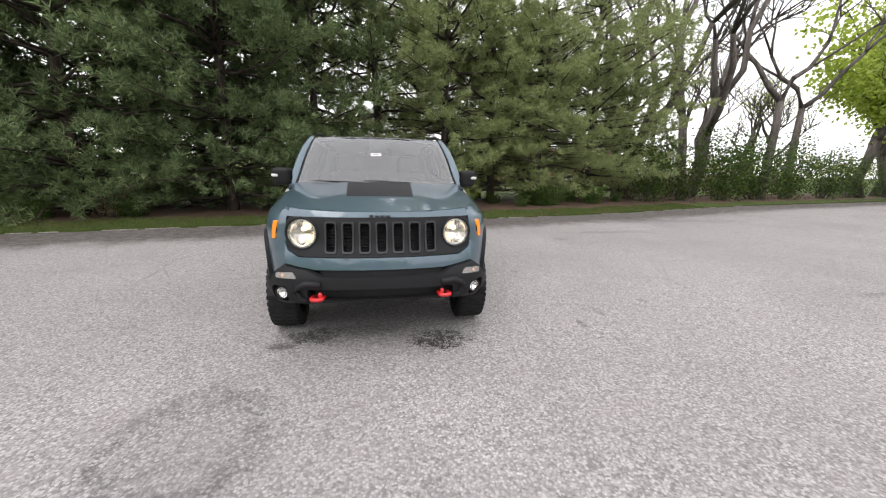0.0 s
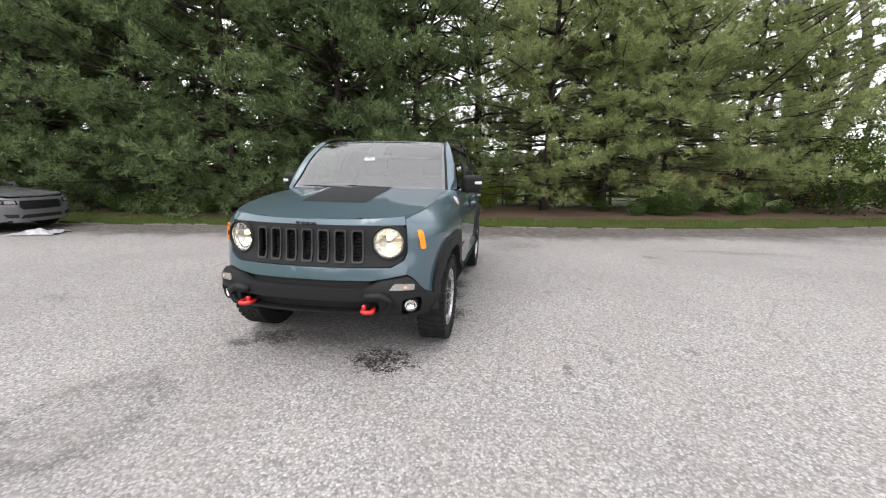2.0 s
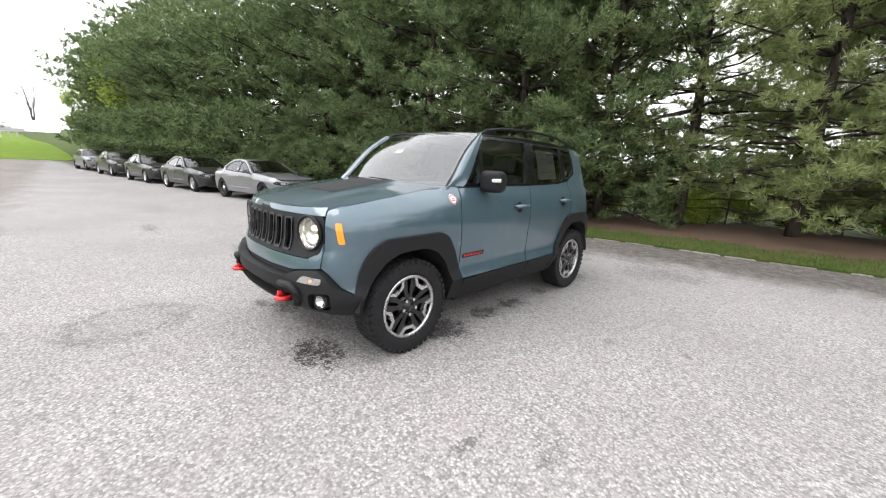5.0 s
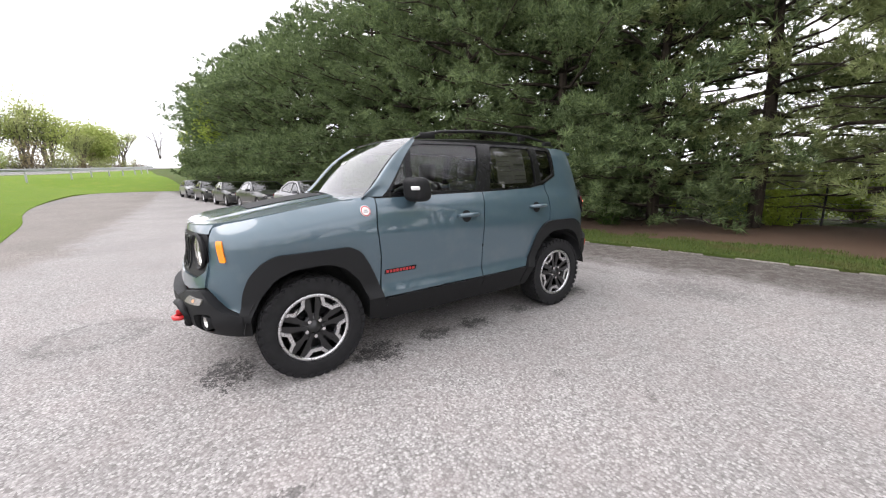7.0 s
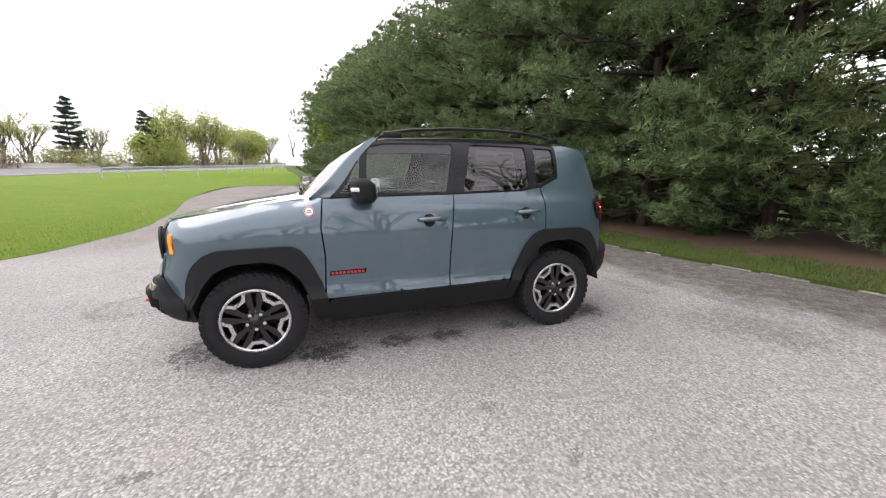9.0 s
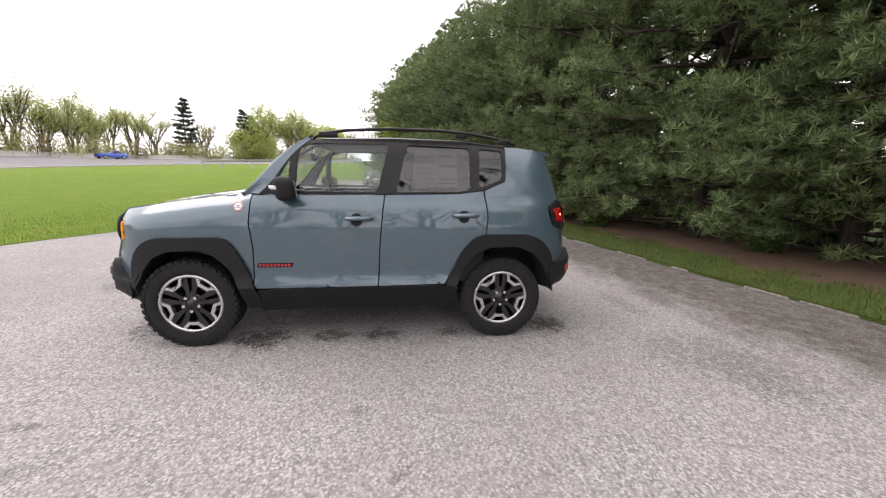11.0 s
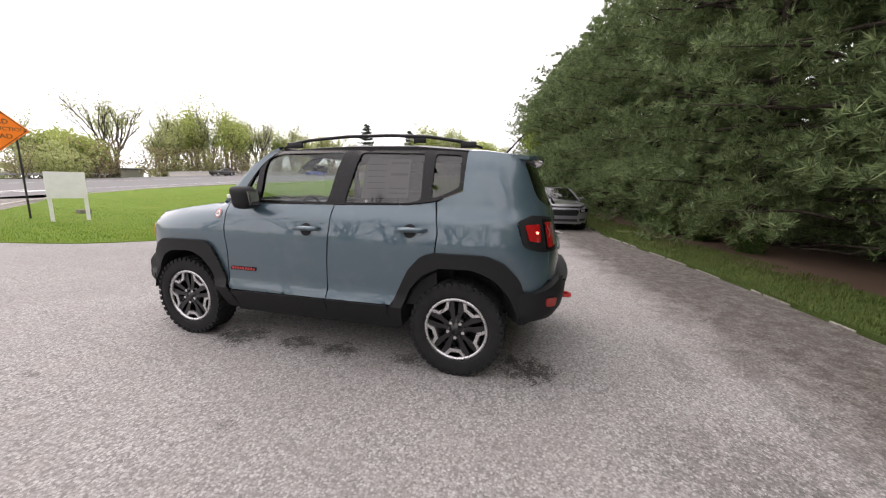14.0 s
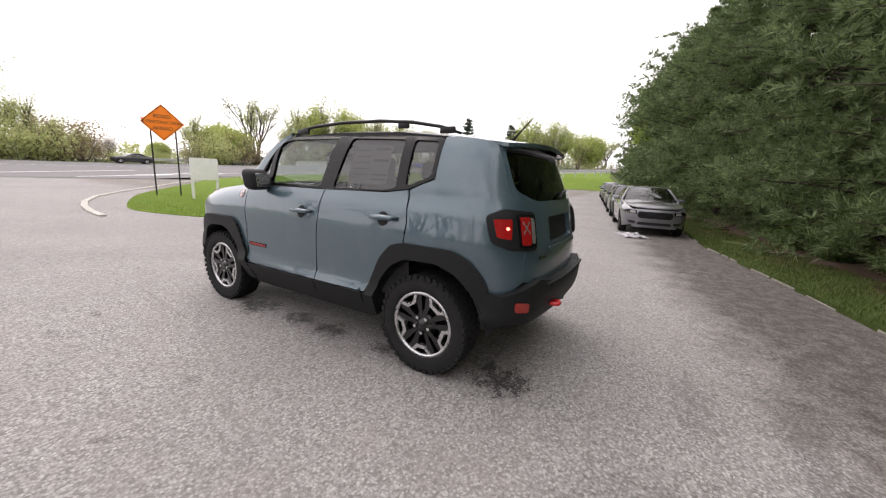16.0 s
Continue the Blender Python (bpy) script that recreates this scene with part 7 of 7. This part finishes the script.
# ---- beyond the road ----
def conifer_meshes(seed, height, spread, mat):
    """A tiered conifer: level boughs in separate storeys, each a flat spray of needle twigs."""
    r = random.Random(seed)
    wood = bmesh.new()
    limb(wood, (0, 0, -0.1), (0, 0, height), 0.16, 0.02, 6, seed, 8, 0.01)
    verts, faces = [], []
    z = height * 0.10
    while z < height * 0.99:
        t = z / height
        reach = spread * (1 - t) ** 0.75 + 0.15
        for k in range(7):
            a = r.uniform(0, 6.283)
            ln = reach * r.uniform(0.6, 1.15)
            out = Vector((math.cos(a), math.sin(a), r.uniform(-0.05, 0.22)))
            pts = limb(wood, (0, 0, z), Vector((0, 0, z)) + out * ln, 0.03, 0.008, 4, r.uniform(0, 99), 4, 0.06)
            for j in range(int(8 + 10 * ln)):
                q = r.uniform(0.15, 1.0) * 3.999
                p = pts[int(q)].lerp(pts[int(q) + 1], q - int(q))
                side = a + r.choice((-1, 1)) * r.uniform(0.3, 1.2)
                tuft(verts, faces, p, Vector((math.cos(side), math.sin(side), r.uniform(-0.1, 0.35))).normalized(), 0.45, 4, r, 0.16)
        z += height * r.uniform(0.055, 0.085)
    crown = bpy.data.meshes.new("crown")
    crown.from_pydata(verts, [], faces)
    crown.materials.append(mat)
    trunk = bpy.data.meshes.new("trunk")
    wood.to_mesh(trunk)
    wood.free()
    trunk.materials.append(M_BARK)
    return trunk, crown


far_rng = random.Random(21)
CONIFER = conifer_meshes(61, 11.0, 3.0, M_SPRUCE)
FARTREES = [leafy_meshes(71, 10, 0.26, 10, 0.15, M_SPRING_DULL, M_BARK_GREY, 7, 0.16, 0.75, 2, 1.6), leafy_meshes(72, 9.5, 0.32, 9, 0.17, M_SPRING_PALE, M_BARK_GREY, 6, 0.16, 0.85, 1, 1.5),
            leafy_meshes(73, 8, 0.55, 34, 0.15, M_SPRING_PALE, M_BARK_GREY, 4, 0.09, 0.95, 0), leafy_meshes(74, 11, 0.30, 6, 0.14, M_SPRING_DULL, M_BARK_GREY, 4, 0.17, 0.5, 2, 1.6)]
EYE0 = Vector((3.5, 1.0))
BANK = [(180, 150, 6.3), (185, 142, 6.0), (190, 134, 5.4), (200, 116, 4.3), (213, 107, 3.3), (226, 97, 2.7), (232, 92, 1.9), (240, 82, 1.5), (254, 75, 0.9), (265, 71, 0.6), (285, 72, 0.5)]


def at_bearing(az, dist):
    return EYE0.x + dist * math.cos(radians(az)), EYE0.y + dist * math.sin(radians(az))


def bank(az):
    """Distance and height of the bank beyond the road, on a bearing."""
    return lerp_table([(a, d) for a, d, _ in BANK], az), lerp_table([(a, h) for a, _, h in BANK], az)


def tall(meshes):
    return max(v.co.z for me in meshes if me for v in me.vertices)


def far_tree(kind, meshes, az, rise, back, label, category, group):
    """A tree beyond the road on a bearing; rise: how high its top stands over the eye's level, in degrees."""
    d, h = bank(az)
    d += back
    x, y = at_bearing(az, d)
    plant(kind, meshes, x, y, far_rng.uniform(0, 360), 1.1 * (math.tan(radians(rise)) * d + 1.4 - h) / tall(meshes), label, category, group, h - 0.05)


for az, rise, back in ((207.2, 8.2, -2), (200.6, 7.6, -3), (199.6, 7.0, 2)):
    far_tree("conifer_tree", CONIFER, az, rise, back, "dark tiered conifer beyond the road", "conifer", "far conifers")
WORDS = ("slender many-stemmed tree in thin spring leaf", "tree in fresh green spring leaf", "rounded tree in bright yellow-green leaf", "nearly bare tree beyond the road")
for az, k, rise in ((187.5, 3, 6.0), (189.3, 2, 6.8), (191, 0, 7.0), (193.4, 1, 9.0), (195.2, 0, 8.8), (197.3, 1, 9.6), (199.3, 1, 8.4), (200.8, 2, 5.4), (198.4, 2, 5.2), (205.4, 3, 6.0), (206.8, 0, 4.6), (210.6, 3, 6.0), (212.4, 3, 6.8), (214.2, 3, 6.5),
                    (215.8, 0, 7.4), (217.6, 0, 8.3), (219.6, 1, 7.8), (221.8, 3, 8.0), (223.6, 0, 9.0), (225.5, 1, 9.8), (227.4, 0, 9.4), (229.3, 1, 9.7), (231.2, 0, 9.0), (232.6, 0, 7.4), (236.9, 3, 8.7), (239.8, 2, 4.8), (241.6, 2, 5.3), (243.9, 0, 6.5),
                    (247.4, 2, 2.4), (254.4, 0, 3.8), (256.4, 1, 4.2), (258.4, 0, 6.4), (260.4, 0, 8.0), (262.4, 3, 8.4), (264.6, 0, 8.3), (267, 1, 8.0), (270, 0, 8.0), (273, 1, 7.5), (277, 0, 8.0)):
    far_tree("roadside_tree", FARTREES[k], az + far_rng.uniform(-0.2, 0.2), rise, far_rng.uniform(-3, 5), WORDS[k], "tree", "trees beyond the road")
far_tree("bare_tree", BARE[0], 184.6, 7.0, -55, "nearly bare tree beyond the row of pines", "tree", "trees beyond the road")
for az, rise, back in ((179.6, 9.0, -70), (181.6, 7.0, -60)):
    far_tree("leafy_tree", GREEN[0], az, rise, back, "broad tree in bright yellow-green spring leaf", "tree", "leafy trees")
far_tree("blossom_tree", leafy_meshes(75, 6, 0.6, 26, 0.30, M_BLOSSOM, M_BARK_GREY, 1, 0.2, 0.7), 252.3, 2.5, -2, "small tree in white blossom", "tree", "trees beyond the road")
FARSHRUB = [shrub_mesh(81, 4.4, 2.9, 20, 0.17, M_SPRING_DULL, M_BARK_GREY), shrub_mesh(82, 4.4, 2.7, 14, 0.15, M_BUD, M_BARK_GREY), shrub_mesh(83, 4.2, 3.0, 30, 0.16, M_SPRING_PALE, M_BARK_GREY)]
az = 186.0
while az < 278:
    k = 2 if 196 < az < 202 else far_rng.randint(0, 1)
    if not 234 < az < 237.8:
        far_tree("hedge_shrub", FARSHRUB[k], az, far_rng.uniform(2.8, 4.4) if not 244.5 < az < 253 else far_rng.uniform(0.9, 1.7), far_rng.uniform(-8, -4), ("olive green scrub along the far roadside", "brown leafless scrub along the far roadside", "bright green scrub along the far roadside")[k], "shrub", "scrub beyond the road")
    az += far_rng.uniform(0.55, 0.95)

# woods on the skyline, all round
verts, faces = [], []
r = random.Random(5)
for i in range(3800):
    a = radians(r.uniform(0, 360))
    d = r.uniform(190, 260)
    h = 2.0 + r.uniform(0.5, 1.0) * (7.0 + 3 * noise.noise((math.cos(a) * 6, math.sin(a) * 6, 2)))
    leaf_cloud(verts, faces, (d * math.cos(a), d * math.sin(a), h * r.random()), (2.2, 2.2, 1.4), 7, 1.5, r, 0.1)
tagged(mesh_object("far_woods", verts, faces, M_SPRING_DULL), "hazy olive woods along the skyline", "woods", kind="stuff")

# guardrails along the road
def guardrail(pts, label):
    gr = tagged(empty("guardrail"), label, "guardrail", "guardrails along the road")
    bm = bmesh.new()
    prof = [(0.03, 0.42), (0.0, 0.47), (0.045, 0.52), (0.045, 0.56), (0.0, 0.60), (0.045, 0.64), (0.045, 0.68), (0.0, 0.73)]
    rows = []
    for i, p in enumerate(pts):
        a, b = Vector(pts[max(i - 1, 0)]), Vector(pts[min(i + 1, len(pts) - 1)])
        d = (b - a).normalized()
        s = Vector((-d.y, d.x)) * -1
        rows.append([bm.verts.new((p[0] + s.x * o, p[1] + s.y * o, p[2] + z)) for o, z in prof])
    for a, b in zip(rows, rows[1:]):
        for k in range(len(prof) - 1):
            bm.faces.new((a[k], a[k + 1], b[k + 1], b[k]))
    part("rail_beam", bm, M_STEEL, gr)
    for a, b in zip(pts, pts[1:]):
        n = max(1, int(math.dist(a, b) / 2.4))
        for i in range(n):
            t = i / n
            bm = box(bmesh.new(), a[0] + (b[0] - a[0]) * t, a[1] + (b[1] - a[1]) * t - 0.09, a[2] + (b[2] - a[2]) * t + 0.09, 0.10, 0.14, 1.30)
            part("rail_post", bm, M_STEEL, gr)
    return gr


guardrail([(x, y, 1.72 + 0.052 * (-38.7 - x)) for x, y in ((-38.7, -19.8), (-41.5, -19.0), (-45, -17.0), (-48.5, -14.8), (-52, -12.3), (-57, -9.9), (-63, -8.0), (-72, -6.6))], "galvanised steel guardrail on short posts above the lawn")
guardrail([tuple(road_at(a, 1.02)) for a in np.arange(3.0, 4.05, 0.15)], "galvanised steel guardrail on short posts along the far roadside")
# low concrete barrier along the far edge of the road, cast in lengths
barrier = tagged(empty("road_barrier"), "low pale concrete barrier along the far side of the road", "barrier", kind="structure")
for k in range(46):
    a, b = road_at(4.35 + 0.1 * k, 1.0), road_at(4.35 + 0.1 * (k + 1), 1.0)
    d = (b - a).normalized()
    q = Vector((-d.y, d.x, 0)).normalized()
    bm = bmesh.new()
    prof = [(-0.30, 0.0), (-0.28, 0.10), (-0.14, 0.34), (-0.10, 0.85), (0.10, 0.85), (0.14, 0.34), (0.28, 0.10), (0.30, 0.0)]
    ends = [[bm.verts.new(e + q * o + Vector((0, 0, z))) for o, z in prof] for e in (a + d * 0.02, b - d * 0.02)]
    for m in range(len(prof) - 1):
        bm.faces.new((ends[0][m], ends[0][m + 1], ends[1][m + 1], ends[1][m]))
    bm.faces.new(ends[0])
    bm.faces.new(ends[1][::-1])
    bmesh.ops.recalc_face_normals(bm, faces=bm.faces[:])
    part("barrier_length", bm, M_KERB, barrier)

# ---- signs on the lawn's corner ----
def font_part(text, size, mat, parent, m, name="lettering"):
    cu = bpy.data.curves.new(name, "FONT")
    cu.body, cu.size, cu.extrude, cu.align_x, cu.align_y = text, size, 0.001, "CENTER", "CENTER"
    ob = bpy.data.objects.new(name, cu)
    me = bpy.data.meshes.new_from_object(ob)
    bpy.data.objects.remove(ob)
    me.materials.append(mat)
    t = new(name, me)
    t.parent = parent
    t.matrix_basis = m
    return t


SIGN = (-4.40, -15.45)
FACE = math.degrees(math.atan2(2.6 - SIGN[1], 3.1 - SIGN[0])) + 90
sign = tagged(empty("road_sign", pose(SIGN[0], SIGN[1], 0.02, 0, 0, FACE)), "orange diamond roadworks sign on two dark steel posts", "road sign")
for x in (-0.415, 0.415):
    part("sign_post", box(bmesh.new(), x, 0.03, 1.35, 0.055, 0.045, 2.8, None, 0.004, 1), M_POST_DARK, sign)
bm = bmesh.new()
R2 = 0.735
MID = 2.95
lp = rounded([(0, -R2), (R2, 0), (0, R2), (-R2, 0)], 0.06)
flat = [bm.verts.new((a, 0.0, MID + b)) for a, b in lp]
low = [bm.verts.new((a, 0.006, MID + b)) for a, b in lp]
bm.faces.new(flat)
bm.faces.new(low[::-1])
for i in range(len(lp)):
    j = (i + 1) % len(lp)
    bm.faces.new((flat[i], low[i], low[j], flat[j]))
bmesh.ops.recalc_face_normals(bm, faces=bm.faces[:])
panel_ob = part("sign_panel", bm, M_SIGN_ORANGE, sign, "orange diamond sign panel")
bm = bmesh.new()
for r0, r1 in ((0.690, 0.664),):
    a = [bm.verts.new((x, -0.003, MID + z)) for x, z in rounded([(0, -r0), (r0, 0), (0, r0), (-r0, 0)], 0.05)]
    b = [bm.verts.new((x, -0.003, MID + z)) for x, z in rounded([(0, -r1), (r1, 0), (0, r1), (-r1, 0)], 0.05)]
    for i in range(len(a)):
        j = (i + 1) % len(a)
        bm.faces.new((a[i], a[j], b[j], b[i]))
part("border_line", bm, M_SIGN_BLACK, panel_ob)
for text, z, sz in (("ROAD", 0.235, 0.205), ("CONSTRUCTION", 0.005, 0.165), ("AHEAD", -0.23, 0.205)):
    font_part(text, sz, M_SIGN_BLACK, panel_ob, pose(0, -0.004, MID + z, 90, 0, 0))
for x, z in ((-0.66, 0.12), (0.69, -0.02)):
    part("sign_flag", box(bmesh.new(), x, 0.02, MID + z, 0.07, 0.02, 0.07, Matrix.Rotation(0.5, 4, "Y"), 0.01, 1), M_SIGN_ORANGE, sign)

BOARD = (-4.88, -13.42)
board = tagged(empty("notice_board", pose(BOARD[0], BOARD[1], 0.02, 0, 0, FACE - 3)), "blank white painted board on two white legs", "notice board")
part("board_panel", box(bmesh.new(), 0, -0.03, 1.17, 0.96, 0.03, 0.86, None, 0.006, 1), M_BOARD_WHITE, board)
for x in (-0.42, 0.43):
    part("board_leg", box(bmesh.new(), x, 0.03, 0.78, 0.10, 0.09, 1.60, None, 0.008, 1), M_BOARD_WHITE, board)
flag = tagged(empty("marker_flag", pose(-13.6, -7.5, lawn_z(-13.6, -7.5))), "small yellow marker flag stuck in the lawn", "flag")
part("wire", tube(bmesh.new(), (0, 0, 0), (0, 0, 0.34), 0.006), M_STEEL, flag)
part("flag", box(bmesh.new(), 0.05, 0, 0.28, 0.10, 0.008, 0.12), plain("yellow_plastic", (0.85, 0.60, 0.02), 0.5), flag)
tagged(part("ground_box", box(bmesh.new(), -6.9, -16.3, 0.10, 0.42, 0.22, 0.16, None, 0.02, 2), M_CONCRETE), "small pale service box set in the lawn", "service box")

# ---- fences and a house behind the pines ----
M_WOOD = plain("weathered_fence_wood", (0.20, 0.16, 0.125), 0.9, vary=0.3, scale=14, bump=0.004)
M_BRICK = plain("red_brick", (0.27, 0.10, 0.065), 0.9, vary=0.3, scale=5)
M_ROOF = plain("brown_shingle", (0.14, 0.075, 0.055), 0.9, vary=0.3, scale=4)
fence = tagged(empty("rail_fence"), "weathered wooden post and rail fence behind the pines", "fence")
for i in range(9):
    x, y = 3.6 + 2.4 * i, 13.4 + 0.50 * i
    part("post", box(bmesh.new(), x, y, 0.62, 0.13, 0.13, 1.26, None, 0.015, 1), M_WOOD, fence)
    if i < 8:
        for z in (0.42, 0.78, 1.12):
            part("rail", box(bmesh.new(), x + 1.2, y + 0.25, z + far_rng.uniform(-0.03, 0.03), 2.44, 0.05, 0.12, Matrix.Rotation(math.atan2(0.50, 2.4), 4, "Z"), 0.01, 1), M_WOOD, fence)
wire = tagged(empty("wire_fence"), "thin wire fence on slim steel posts behind the pines", "fence")
for i in range(8):
    x, y = -14.5 + 2.6 * i, kerb_y(-14.5 + 2.6 * i) + 6.3
    part("post", tube(bmesh.new(), (x, y, -0.05), (x, y, 1.5), 0.025), M_POST_DARK, wire)
    if i < 7:
        x2 = x + 2.6
        y2 = kerb_y(x2) + 6.3
        for z in (0.2, 0.6, 1.0, 1.45):
            part("wire_strand", tube(bmesh.new(), (x, y, z), (x2, y2, z), 0.006 if z < 1.4 else 0.016, None, 4), M_STEEL, wire)
house = tagged(empty("brick_house", pose(27, 50, 0, 0, 0, -20)), "low red brick house with a brown shingle roof", "house")
bm = bmesh.new()
box(bm, 0, 0, 1.4, 16, 8, 2.8)
part("wall", bm, M_BRICK, house)
bm = bmesh.new()
vs = [bm.verts.new(p) for p in ((-8.6, -4.6, 2.75), (8.6, -4.6, 2.75), (8.6, 4.6, 2.75), (-8.6, 4.6, 2.75), (-8.6, 0, 5.0), (8.6, 0, 5.0))]
for f in ((0, 1, 5, 4), (2, 3, 4, 5), (0, 4, 3), (1, 2, 5), (3, 2, 1, 0)):
    bm.faces.new([vs[i] for i in f])
part("roof", bm, M_ROOF, house)
for x in (-5.5, -1.5, 5.0):
    w = part("window", box(bmesh.new(), x, -4.03, 1.6, 1.5, 0.10, 1.2), M_BOARD_WHITE, house)
    part("pane", box(bmesh.new(), x, -4.09, 1.6, 1.3, 0.02, 1.0), M_BLACK, w)
part("door", box(bmesh.new(), 2.2, -4.05, 1.05, 0.95, 0.12, 2.1), M_BOARD_WHITE, house)
shed = tagged(empty("low_building", pose(*at_bearing(238.2, 96), 1.2, 0, 0, 150)), "long low pale building beyond the road", "building")
part("wall", box(bmesh.new(), 0, 0, 1.0, 12, 5, 2.0), plain("pale_siding", (0.45, 0.43, 0.40), 0.8), shed)
part("roof", box(bmesh.new(), 0, 0, 2.15, 12.8, 5.8, 0.35, None, 0.1, 1), plain("grey_roofing", (0.20, 0.20, 0.21), 0.85), shed)
